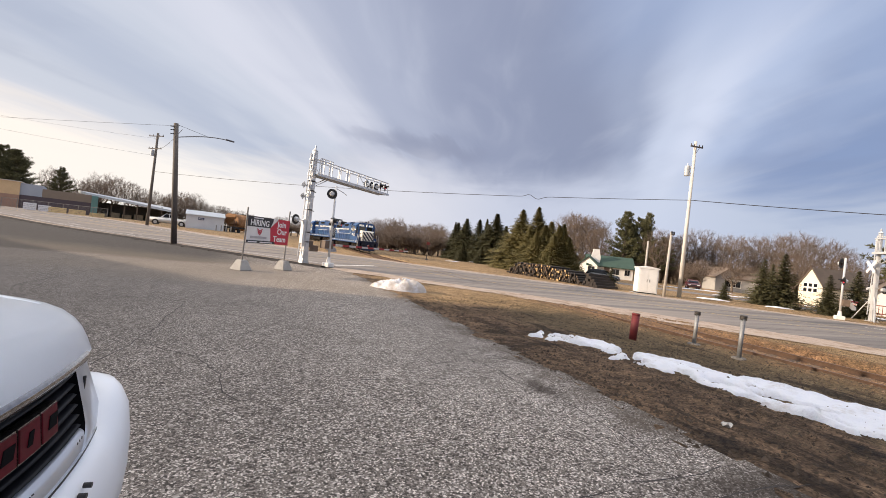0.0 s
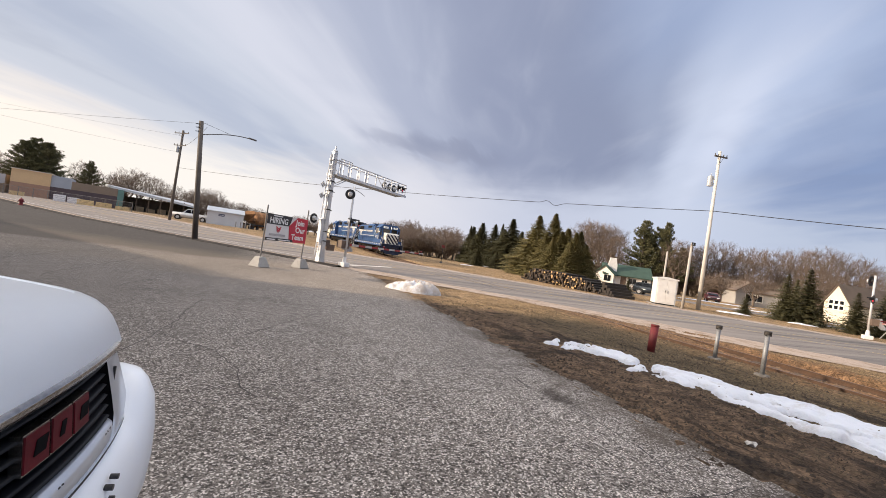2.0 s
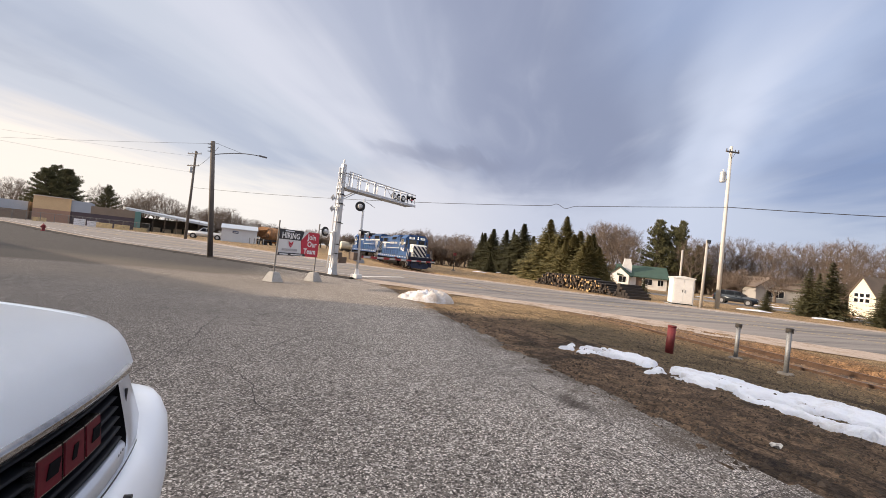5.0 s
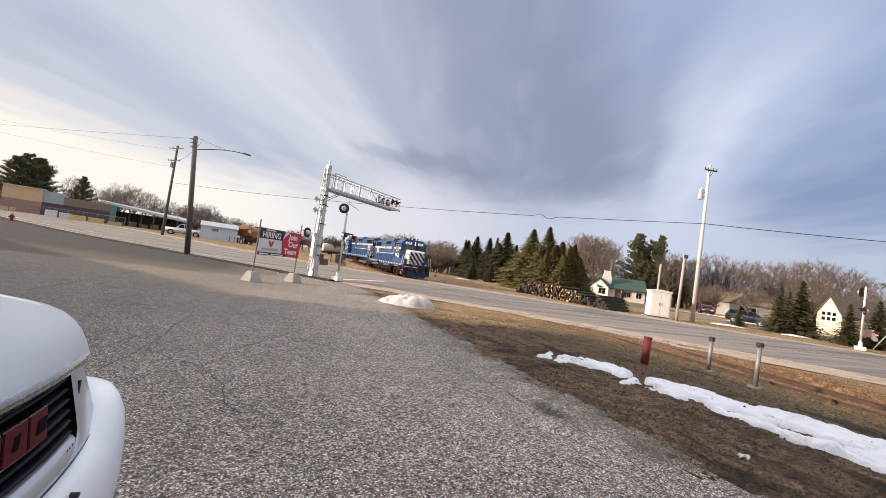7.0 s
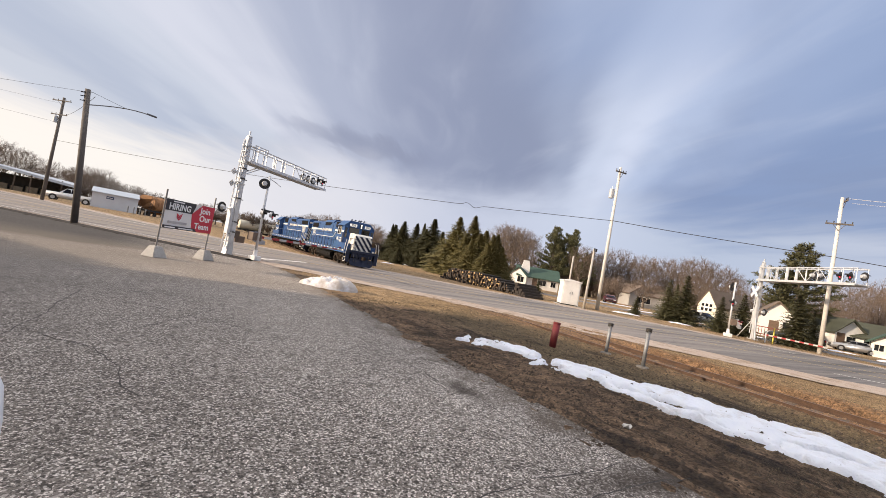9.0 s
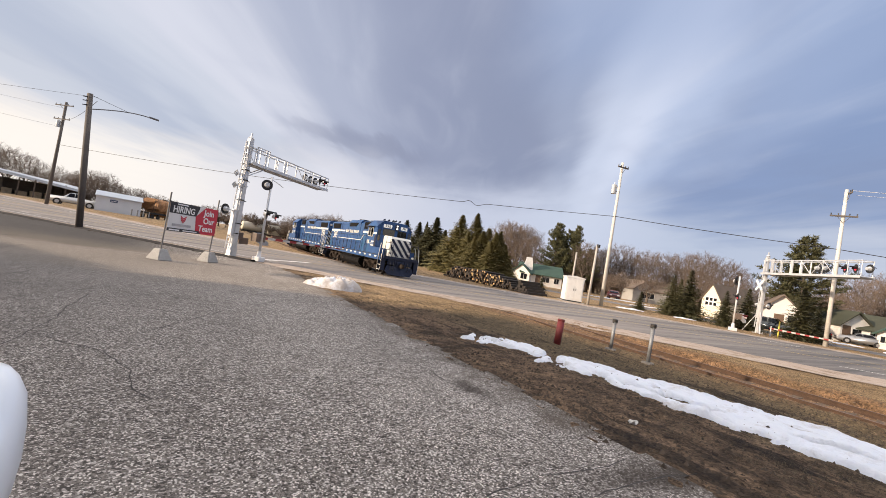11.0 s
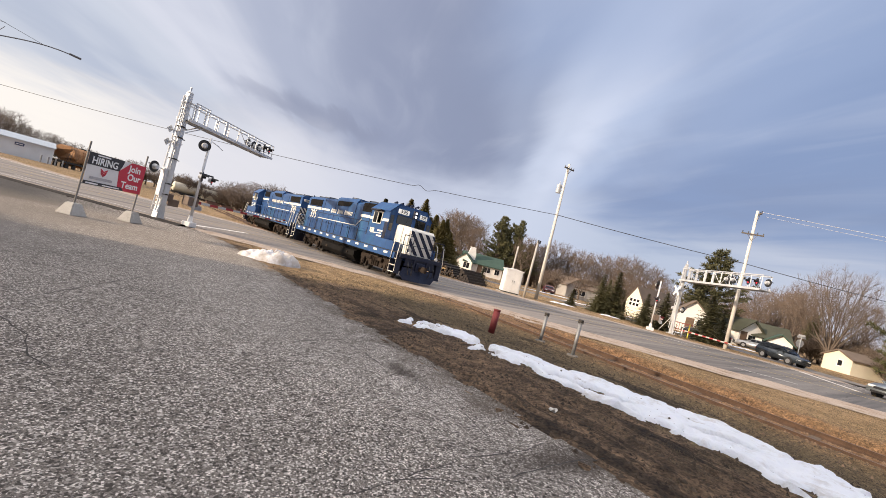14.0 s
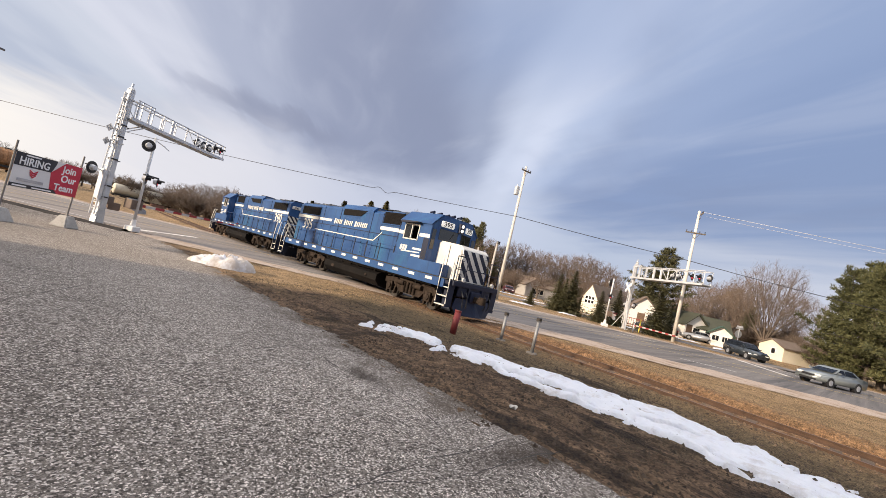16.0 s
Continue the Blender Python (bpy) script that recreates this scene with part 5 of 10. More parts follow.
def truck(parent, cx):
    for x in (cx - 1.37, cx + 1.37):
        wheelset(parent, x)
    for s in (-1, 1):
        y = s * 1.02
        bm = B()
        prism(bm, [(cx - 1.9, 0.62), (cx - 1.9, 0.86), (cx - 0.9, 0.98), (cx + 0.9, 0.98), (cx + 1.9, 0.86), (cx + 1.9, 0.62), (cx + 1.0, 0.60), (cx + 0.75, 0.34), (cx - 0.75, 0.34), (cx - 1.0, 0.60)], 1, y - 0.07, y + 0.07)
        fr = part("truck_frame", bm, TRUCK_BROWN, parent, "dusty brown cast truck side frame")
        for x in (cx - 1.37, cx + 1.37):
            bm = B()
            box(bm, (x, y + s * 0.08, 0.50), (0.34, 0.22, 0.42), 0.04)
            cyl(bm, (x, y + s * 0.19, 0.50), (x, y + s * 0.24, 0.50), 0.13, seg=14)
            part("journal_box", bm, TRUCK_BROWN, fr)
            for k in (-0.32, 0.32):
                bm = B()
                box(bm, (x + k, y, 0.45), (0.10, 0.16, 0.55), 0.02, pose(0, 0, 0, 0, 12 * (1 if k > 0 else -1), 0))
                part("brake_shoe", bm, TRUCK_BROWN, fr)
        for k in (-0.36, -0.12, 0.12, 0.36):
            bm = B()
            cyl(bm, (cx + k, y + s * 0.10, 0.40), (cx + k, y + s * 0.10, 0.86), 0.06, seg=8)
            for z in range(6):
                cyl(bm, (cx + k, y + s * 0.10, 0.42 + z * 0.075), (cx + k, y + s * 0.10, 0.455 + z * 0.075), 0.085, seg=10)
            part("spring", bm, TRUCK_BROWN, fr)
        bm = B()
        cyl(bm, (cx - 0.9, y + s * 0.14, 0.78), (cx - 0.35, y + s * 0.14, 0.78), 0.11, seg=12)
        cyl(bm, (cx + 0.35, y + s * 0.14, 0.78), (cx + 0.9, y + s * 0.14, 0.78), 0.11, seg=12)
        tube(bm, [(cx - 1.7, y + s * 0.12, 0.95), (cx - 1.0, y + s * 0.16, 1.06), (cx + 0.2, y + s * 0.16, 1.04), (cx + 1.7, y + s * 0.12, 0.92)], 0.025)
        part("brake_cylinder", bm, TRUCK_BROWN, fr)
    bm = B()
    box(bm, (cx, 0, 0.72), (1.3, 1.8, 0.35), 0.03)
    part("bolster", bm, LOCO_UNDER, parent)


def locomotive(number, label, m):
    """A four-axle hood unit; forward is local x, zero on the rail head. From -8.5 to 9.0 m."""
    L = thing("locomotive", label, "locomotive", m, "locomotives")
    # frame and walkway
    bm = B()
    box(bm, (0.1, 0, 1.28), (16.2, 2.96, 0.36), 0.02)
    part("sill", bm, LOCO_BLUE, L, "blue side sill")
    bm = B()
    box(bm, (0.1, 0, 1.47), (16.6, 3.0, 0.03))
    part("walkway", bm, DARK_STEEL, L)
    bm = B()
    box(bm, (0.4, 0, 1.0), (15.0, 1.6, 0.34), 0.02)
    part("centre_sill", bm, LOCO_UNDER, L)
    for s in (-1, 1):
        for i in range(13):
            bm = B()
            box(bm, (-6.9 + i * 1.18, s * 1.485, 1.33), (0.42, 0.012, 0.12))
            part("reflector", bm, LOCO_WHITE, L)
        # skirt pipes and battery box
        bm = B()
        tube(bm, [(-3.0, s * 1.30, 1.04), (-1.0, s * 1.32, 1.02), (2.0, s * 1.32, 1.02), (4.0, s * 1.30, 1.05)], 0.05, 8)
        cyl(bm, (-1.9, s * 1.15, 0.98), (0.8, s * 1.15, 0.98), 0.16, seg=14)
        part("air_reservoir", bm, LOCO_UNDER, L, "dark air reservoir pipe")
    # tank
    bm = B()
    prism(bm, [(-1.42, 0.82), (-1.42, 0.52), (-1.18, 0.28), (-0.8, 0.20), (0.8, 0.20), (1.18, 0.28), (1.42, 0.52), (1.42, 0.82), (1.2, 0.94), (-1.2, 0.94)], 0, -1.8, 3.5)
    for e in bm.edges:
        e.smooth = False
    part("fuel_tank", bm, LOCO_UNDER, L, "dull black fuel tank")
    truck(L, 5.75)
    truck(L, -4.40)
    # long hood
    bm = B()
    prof = [(-0.90, 1.48), (0.90, 1.48), (0.90, 3.86), (0.66, 4.06), (-0.66, 4.06), (-0.90, 3.86)]
    prism(bm, prof, 0, -7.75, 4.55)
    hood = part("long_hood", bm, LOCO_BLUE, L, "faded blue engine hood")
    for s in (-1, 1):
        for i in range(10):
            x = -7.3 + i * 0.95
            bm = B()
            box(bm, (x, s * 0.906, 2.18), (0.88, 0.02, 1.20), 0.008)
            part("hood_door", bm, LOCO_BLUE, hood)
            if i % 2 == 0:
                bm = B()
                box(bm, (x + 0.36, s * 0.925, 2.2), (0.03, 0.02, 0.14))
                part("latch", bm, LOCO_NAVY, hood)
        # screens
        for x0, x1, z0, z1 in ((-7.30, -4.75, 3.27, 3.84), (2.28, 3.95, 3.38, 4.02)):
            bm = B()
            box(bm, ((x0 + x1) / 2, s * 0.90, (z0 + z1) / 2), (x1 - x0, 0.05, z1 - z0), 0.01)
            part("intake_screen", bm, LOCO_GRILLE, hood, "dark louvred intake screen")
            bm = B()
            k = z0 + 0.05
            while k < z1 - 0.03:
                box(bm, ((x0 + x1) / 2, s * 0.932, k), (x1 - x0 - 0.06, 0.02, 0.018))
                k += 0.07
            part("louvres", bm, LOCO_GRILLE, hood)
            bm = B()
            for zz in (z0, z1):
                box(bm, ((x0 + x1) / 2, s * 0.93, zz), (x1 - x0 + 0.06, 0.035, 0.05))
            part("screen_frame", bm, LOCO_BLUE, hood)
        # stripe and lettering blocks
        for x0, x1, z0, h in ((-7.75, -4.75, 3.03, 0.19), (-4.66, -3.05, 3.05, 0.15), (2.15, 4.55, 3.05, 0.18)):
            bm = B()
            box(bm, ((x0 + x1) / 2, s * 0.918, z0 + h / 2), (x1 - x0, 0.004, h))
            part("stripe", bm, LOCO_WHITE, hood, "white side stripe")
        bm = B()
        x = -2.75
        for n in (5, 5, 7):                                # the line's name, as plain leaning blocks
            for i in range(n):
                wd = 0.20 if i == 0 else 0.155
                box(bm, (x + wd / 2, s * 0.918, 3.12), (wd - 0.05, 0.006, 0.32 if i == 0 else 0.26), 0, pose(0, 0, 0, 0, 10, 0))
                x += wd + 0.03
            x += 0.20
        part("lettering", bm, LOCO_WHITE, hood, "row of white letter blocks")
        bm = B()
        for x0, z0, x1, z1 in ((-5.0, 2.42, 1.75, 2.42), (1.75, 2.42, 2.4, 2.92)):
            v = Vector((x1 - x0, 0, z1 - z0))
            box(bm, ((x0 + x1) / 2, s * 0.919, (z0 + z1) / 2), (v.length, 0.006, 0.05), 0, pose(0, 0, 0, 0, -math.degrees(math.atan2(v.z, v.x)), 0))
        part("pinstripe", bm, LOCO_WHITE, hood)
        flip = pose(0, 0, 0, 90, 0, 0) if s < 0 else pose(0, 0, 0, 90, 0, 180)
        writing("road_number", number, 0.98, LOCO_WHITE, hood, Matrix.Translation((-6.10, s * 0.925, 2.60)) @ flip, 0.004, "white painted number", 0.95)
    # dirty roof sheets, panel seams and lifting eyes
    for x0, x1 in ((-7.7, -4.1), (-4.05, -2.15), (1.25, 2.35)):
        bm = B()
        prism(bm, [(-0.70, 4.035), (0.70, 4.035), (0.66, 4.078), (-0.66, 4.078)], 0, x0, x1)
        part("roof_sheet", bm, LOCO_ROOF, hood, "soot-darkened roof sheet")
    for s in (-1, 1):
        for x in (-4.2, -2.15, 1.22, 2.2, 4.1):
            bm = B()
            box(bm, (x, s * 0.906, 2.72), (0.035, 0.02, 2.40))
            part("panel_seam", bm, LOCO_NAVY, hood)
        bm = B()
        box(bm, (-1.6, s * 0.906, 2.82), (12.2, 0.022, 0.035))
        part("door_ledge", bm, LOCO_NAVY, hood)
        for x in (-7.4, -4.0, -2.3, 1.4, 4.3):
            bm = B()
            tube(bm, [(x - 0.07, s * 0.72, 4.02), (x - 0.05, s * 0.72, 4.14), (x + 0.05, s * 0.72, 4.14), (x + 0.07, s * 0.72, 4.02)], 0.018, 6)
            part("lifting_eye", bm, LOCO_ROOF, hood)
        # black beam, cross-members and pipe added to deepen the shade behind the sill
        bm = B()
        box(bm, (0.4, s * 1.10, 1.03), (14.6, 0.10, 0.14))
        for k in range(9):
            box(bm, (-6.4 + k * 1.6, s * 1.22, 1.02), (0.09, 0.34, 0.16))
        tube(bm, [(-6.6, s * 1.36, 1.06), (-2.2, s * 1.38, 1.07), (3.6, s * 1.38, 1.07), (7.4, s * 1.34, 1.05)], 0.03, 6)
        part("underframe_pipes", bm, LOCO_UNDER, L, "black beam and pipes added to darken the gap under the walkway")
        # bits of the walkway side: tread edge, fuel filler, sand cap
        bm = B()
        cyl(bm, (2.6, s * 1.40, 0.66), (2.6, s * 1.47, 0.66), 0.06, seg=10)
        box(bm, (-0.8, s * 1.43, 0.60), (0.30, 0.03, 0.16), 0.01)
        part("fuel_filler", bm, TRUCK_BROWN, L, "dusty fuel filler and gauge")
    # roof gear
    bm = B()
    prism(bm, [(-0.92, 3.80), (0.92, 3.80), (0.92, 3.98), (0.70, 4.22), (-0.70, 4.22), (-0.92, 3.98)], 0, -2.1, 1.2)
    blister = part("brake_blister", bm, LOCO_BLUE, L, "raised blue roof housing")
    for s in (-1, 1):
        bm = B()
        prism(bm, [(-1.85, 3.92), (0.65, 3.92), (0.05, 3.60), (-1.85, 3.56)], 1, s * 0.925 - 0.01, s * 0.925 + 0.01)
        part("blister_screen", bm, LOCO_GRILLE, blister, "black side opening")
    for x in (-6.7, -5.5, -4.6, -0.5):
        bm = B()
        z = 4.22 if x == -0.5 else 4.06
        cyl(bm, (x, 0, z - 0.02), (x, 0, z + 0.12), 0.52, 0.50, 24)
        part("roof_fan", bm, LOCO_NAVY, L, "dark round roof fan")
    bm = B()
    box(bm, (1.9, 0, 4.16), (0.9, 0.42, 0.22), 0.03)
    part("exhaust_stack", bm, LOCO_GRILLE, L, "sooty exhaust stack")
    bm = B()
    prism(bm, [(-0.8, 3.98), (0.8, 3.98), (0.66, 4.14), (-0.66, 4.14)], 0, 2.6, 4.5)
    part("roof_hatch", bm, LOCO_ROOF, L, "grimy roof hatch over the air intake")
    # cab
    bm = B()
    cp = [(-1.45, 1.48), (1.45, 1.48), (1.45, 3.62), (0.95, 4.10), (-0.95, 4.10), (-1.45, 3.62)]
    prism(bm, cp, 0, 4.55, 6.70)
    cab = part("cab", bm, LOCO_BLUE, L, "blue cab with a sloped roof edge")
    bm = B()
    prism(bm, [(-1.50, 3.58), (-0.97, 4.09), (0.97, 4.09), (1.50, 3.58), (1.50, 3.63), (0.98, 4.14), (-0.98, 4.14), (-1.50, 3.63)], 0, 4.48, 6.74)
    part("cab_roof", bm, LOCO_BLUE, cab)
    bm = B()
    prism(bm, [(-1.44, 2.02), (1.44, 2.02), (1.44, 3.60), (0.94, 4.08), (-0.94, 4.08), (-1.44, 3.60)], 0, 6.70, 6.715)
    part("cab_front", bm, LOCO_BLUE, cab, "blue cab front")
    for s in (-1, 1):
        bm = B()
        box(bm, (5.42, s * 1.452, 3.14), (0.98, 0.02, 0.66), 0.01)
        w = part("side_window", bm, GLASS_DARK, cab, "half-open cab side window")
        bm = B()
        for x in (4.92, 5.42, 5.92):
            box(bm, (x, s * 1.462, 3.14), (0.05, 0.03, 0.70))
        for z in (2.80, 3.48):
            box(bm, (5.42, s * 1.462, z), (1.04, 0.03, 0.05))
        part("window_frame", bm, LOCO_WHITE, w, "pale window frame")
        bm = B()
        box(bm, (5.72, s * 1.456, 3.12), (0.42, 0.012, 0.58))
        part("curtain", bm, mat("pale_blind", (0.55, 0.50, 0.36), 0.8, 0, 0.2), w, "pale yellow blind behind the pane")
        bm = B()
        prism(bm, [(4.82, 3.60), (6.05, 3.60), (6.05, 3.56), (4.82, 3.50)], 1, s * 1.46 - 0.01, s * 1.72)
        part("sunshade", bm, LOCO_NAVY, cab, "dark sheet sunshade")
        for x0, x1 in ((4.55, 4.85), (6.0, 6.70)):
            bm = B()
            box(bm, ((x0 + x1) / 2, s * 1.453, 3.06), (x1 - x0, 0.008, 0.16))
            part("stripe", bm, LOCO_WHITE, cab)
        bm = B()                                          # the line's mark as plain shapes
        for x, wd in ((4.90, 0.14), (5.08, 0.12), (5.25, 0.14)):
            box(bm, (x, s * 1.455, 2.38), (wd, 0.008, 0.24), 0, pose(0, 0, 0, 0, 8, 0))
        box(bm, (5.6, s * 1.455, 2.24), (1.3, 0.008, 0.05), 0, pose(0, 0, 0, 0, -2, 0))
        box(bm, (6.05, s * 1.455, 2.40), (0.62, 0.008, 0.09))
        box(bm, (6.05, s * 1.455, 2.10), (0.66, 0.008, 0.09))
        part("emblem", bm, LOCO_WHITE, cab, "white emblem and small letter bars")
        bm = B()
        box(bm, (6.725, s * 1.27, 2.98), (0.02, 0.22, 0.90), 0.01)
        part("door_window", bm, GLASS_DARK, cab)
        bm = B()                                          # the front stands out in two slanting facets
        prism(bm, [(0, 2.02), (s * 1.15, 2.02), (s * 1.15, 3.88), (s * 0.94, 4.08), (0, 4.08)], 0, 6.70, 6.718)
        slant(bm)
        part("front_facet", bm, LOCO_BLUE, cab)
        bm = B()
        box(bm, (6.725, s * 0.56, 3.27), (0.02, 0.88, 0.50), 0.02)
        slant(bm)
        part("windshield", bm, GLASS_DARK, cab, "dark windshield pane")
        # number board
        bm = B()
        box(bm, (6.745, s * 0.70, 3.74), (0.08, 0.64, 0.26), 0.05)
        slant(bm)
        nb = part("number_board", bm, mat("lit_board", (0.80, 0.79, 0.75), 0.5, 0, 0.03, emit=0.35), cab, "white number board")
        writing("board_number", number, 0.29, BLACK, nb, Matrix.Translation((6.79 + 0.28 * (1.15 - 0.70), s * 0.70, 3.735)) @ pose(0, 0, 0, 90, 0, 90 + s * 15.64), 0.003, "black digits", 1.05)
    bm = B()
    box(bm, (7.04, 0, 3.74), (0.14, 0.30, 0.46), 0.03)
    hl = part("headlight_box", bm, LOCO_NAVY, cab)
    for z in (3.64, 3.85):
        bm = B()
        cyl(bm, (7.11, 0, z), (7.13, 0, z), 0.075, seg=16)
        part("headlight", bm, mat("headlight_lit", (1.0, 0.95, 0.85), 0.2, 0, 0.02, emit=1.0), hl, "lit round headlight")
    for s in (-1, 1):                                     # wipers, grab irons and the nose handhold
        bm = B()
        cyl(bm, (6.98, s * 0.30, 3.50), (6.99, s * 0.46, 3.14), 0.012, seg=5)
        part("wiper", bm, BLACK, cab)
        bm = B()
        for k in range(4):
            tube(bm, [(8.31, s * 0.78 - 0.16, 1.75 + 0.28 * k), (8.37, s * 0.78 - 0.14, 1.75 + 0.28 * k), (8.37, s * 0.78 + 0.06, 1.75 + 0.28 * k), (8.31, s * 0.78 + 0.08, 1.75 + 0.28 * k)], 0.013, 5)
        part("grab_iron", bm, LOCO_NAVY, L)
        bm = B()
        for z in (2.25, 2.75, 3.25):
            cyl(bm, (4.50, s * 1.47, z - 0.2), (4.50, s * 1.47, z + 0.2), 0.015, seg=5)
        part("cab_grab_rail", bm, LOCO_NAVY, cab)
    bm = B()
    for x, y in ((5.3, -0.5), (5.5, -0.2), (5.7, 0.1), (6.2, 0.45), (6.0, 0.2)):
        cyl(bm, (x, y, 4.10), (x, y, 4.28), 0.05, 0.03, 8)
        cyl(bm, (x - 0.05, y, 4.28), (x + 0.25, y, 4.30), 0.03, 0.075, 10)
    cyl(bm, (5.0, 0.6, 4.1), (5.0, 0.6, 4.36), 0.02, seg=6)
    part("air_horn", bm, LOCO_NAVY, cab, "cluster of roof horns")
    # low nose
    bm = B()
    prism(bm, [(6.70, 1.48), (8.30, 1.48), (8.30, 2.62), (8.24, 2.82), (8.06, 2.96), (6.70, 3.02)], 1, -0.88, 0.88)
    bmesh.ops.bevel(bm, geom=[e for e in bm.edges if abs(e.verts[0].co.y - e.verts[1].co.y) < 1e-4 and max(v.co.z for v in e.verts) > 2.5], offset=0.07, segments=3, affect="EDGES")
    nose = part("nose", bm, LOCO_WHITE, L, "white low nose with rounded edges")
    zebra(nose, 8.30, 1, 0.83, 1.52, 2.78, LOCO_NAVY, 0.50, -0.85)
    for s in (-1, 1):
        bm = B()
        box(bm, (7.52, s * 0.884, 2.2), (0.03, 0.012, 1.4))
        part("panel_seam", bm, LOCO_NAVY, nose)
        bm = B()
        box(bm, (6.52, s * 1.454, 2.45), (0.36, 0.02, 1.0), 0.01)
        dv = part("cab_door", bm, LOCO_NAVY, cab, "dark blue door panel")
        bm = B()
        for k in range(6):
            box(bm, (6.52, s * 1.468, 2.05 + k * 0.06), (0.2, 0.012, 0.02))
        part("louvre", bm, BLACK, dv)
    # rear face
    zebra(hood, -7.763, -1, 0.88, 1.52, 2.95, LOCO_WHITE, 0.34, 0.9)
    bm = B()
    box(bm, (-7.77, 0, 2.23), (0.012, 1.76, 1.45))
    bmesh.ops.translate(bm, vec=(0.016, 0, 0), verts=bm.verts)
    part("rear_panel", bm, LOCO_NAVY, hood, "navy rear end")
    bm = B()
    box(bm, (-7.78, 0, 3.62), (0.06, 1.5, 0.22), 0.03)
    rb = part("rear_number_board", bm, LOCO_WHITE, hood)
    for s in (-0.45, 0.45):
        writing("board_number", number, 0.22, BLACK, rb, Matrix.Translation((-7.815, s, 3.615)) @ pose(0, 0, 0, 90, 0, -90), 0.003, "black digits")
    # end platforms, steps, plow
    for end, x0 in ((1, 8.40), (-1, -8.10)):
        bm = B()
        box(bm, (x0 + end * 0.02, 0, 1.36), (0.56, 2.84, 0.20), 0.03)
        part("end_platform", bm, LOCO_NAVY, L)
        bm = B()
        e = x0 + end * 0.24
        prism(bm, [(-1.02, 0.80), (1.02, 0.80), (1.16, 0.40), (0.92, 0.13), (-0.92, 0.13), (-1.16, 0.40)], 0, e - 0.03, e + 0.03)
        bmesh.ops.subdivide_edges(bm, edges=[ed for ed in bm.edges if abs(ed.verts[0].co.y - ed.verts[1].co.y) > 1.0], cuts=3)
        for v in bm.verts:
            v.co.x += end * 0.34 * (1 - abs(v.co.y) / 1.22) * (1.05 - v.co.z) - end * 0.10 * (v.co.z - 0.2)
        part("plow", bm, LOCO_NAVY, L, "navy snow plow plate")
        bm = B()
        box(bm, (e - end * 0.05, 0, 1.10), (0.10, 2.0, 0.50), 0.06)
        for y in (-0.42, 0.42):
            box(bm, (e + end * 0.03, y, 1.02), (0.10, 0.10, 0.52), 0.02)
        box(bm, (e + end * 0.05, 0, 0.92), (0.16, 0.62, 0.46), 0.05)
        part("pilot_beam", bm, LOCO_NAVY, L)
        bm = B()
        box(bm, (e + end * 0.22, 0, 0.86), (0.50, 0.26, 0.24), 0.04)
        cyl(bm, (e + end * 0.50, 0, 0.72), (e + end * 0.50, 0, 1.02), 0.15, seg=14)
        part("coupler", bm, TRUCK_BROWN, L, "dusty brown knuckle coupler")
        for y in (-0.85, -0.6, 0.6, 0.85):
            bm = B()
            tube(bm, [(e + end * 0.05, y, 1.1), (e + end * 0.20, y, 0.9), (e + end * 0.22, y * 0.98, 0.6), (e + end * 0.18, y * 0.9, 0.45)], 0.028, 7)
            part("air_hose", bm, BLACK, L)
        for s in (-1, 1):
            bm = B()
            cyl(bm, (e + end * 0.02, s * 0.92, 1.56), (e + end * 0.12, s * 0.92, 1.56), 0.085, seg=16)
            part("ditch_light", bm, mat("lamp_glass", (0.65, 0.65, 0.62), 0.15, 0, 0.05), L, "small round ditch light")
            xs = x0 - end * 0.12
            for k, z in enumerate((0.42, 0.78, 1.14)):
                bm = B()
                box(bm, (xs, s * (1.44 - 0.06 * k), z), (0.58, 0.24, 0.035))
                part("step", bm, LOCO_WHITE, L, "white-edged step")
            bm = B()
            box(bm, (xs - end * 0.30, s * 1.36, 0.92), (0.03, 0.34, 1.08))
            box(bm, (xs + end * 0.30, s * 1.36, 0.92), (0.03, 0.34, 1.08))
            box(bm, (xs, s * 1.20, 0.92), (0.58, 0.02, 1.08))
            part("stairwell", bm, LOCO_NAVY, L)
            bm = B()
            for dx in (-0.30, 0.30):
                tube(bm, [(xs + end * dx, s * 1.52, 0.50), (xs + end * dx, s * 1.54, 1.40), (xs + end * (dx - 0.06), s * 1.46, 2.25), (xs + end * (dx - 0.16), s * 1.40, 2.36)], 0.025, 7)
            part("grab_rail", bm, LOCO_WHITE, L, "white grab rail")
        bm = B()
        for y in (-1.35, -0.72, 0.72, 1.35):
            cyl(bm, (e - end * 0.05, y, 1.45), (e - end * 0.05, y, 2.48), 0.022, seg=7)
        for y0, y1 in ((-1.35, -0.72), (0.72, 1.35)):
            cyl(bm, (e - end * 0.05, y0, 2.48), (e - end * 0.05, y1, 2.48), 0.022, seg=7)
            cyl(bm, (e - end * 0.05, y0, 1.95), (e - end * 0.05, y1, 1.95), 0.018, seg=7)
        cyl(bm, (e - end * 0.05, -0.72, 2.0), (e - end * 0.05, 0.72, 2.0), 0.016, seg=7)
        part("end_rail", bm, LOCO_NAVY, L)
    # side handrails
    for s in (-1, 1):
        for i in range(11):
            bm = B()
            x = -7.3 + i * 1.17
            cyl(bm, (x, s * 1.43, 1.40), (x, s * 1.43, 2.32), 0.022, seg=7)
            ball(bm, (x, s * 1.43, 2.32), 0.035, sub=1)
            part("stanchion", bm, LOCO_NAVY, L)
        bm = B()
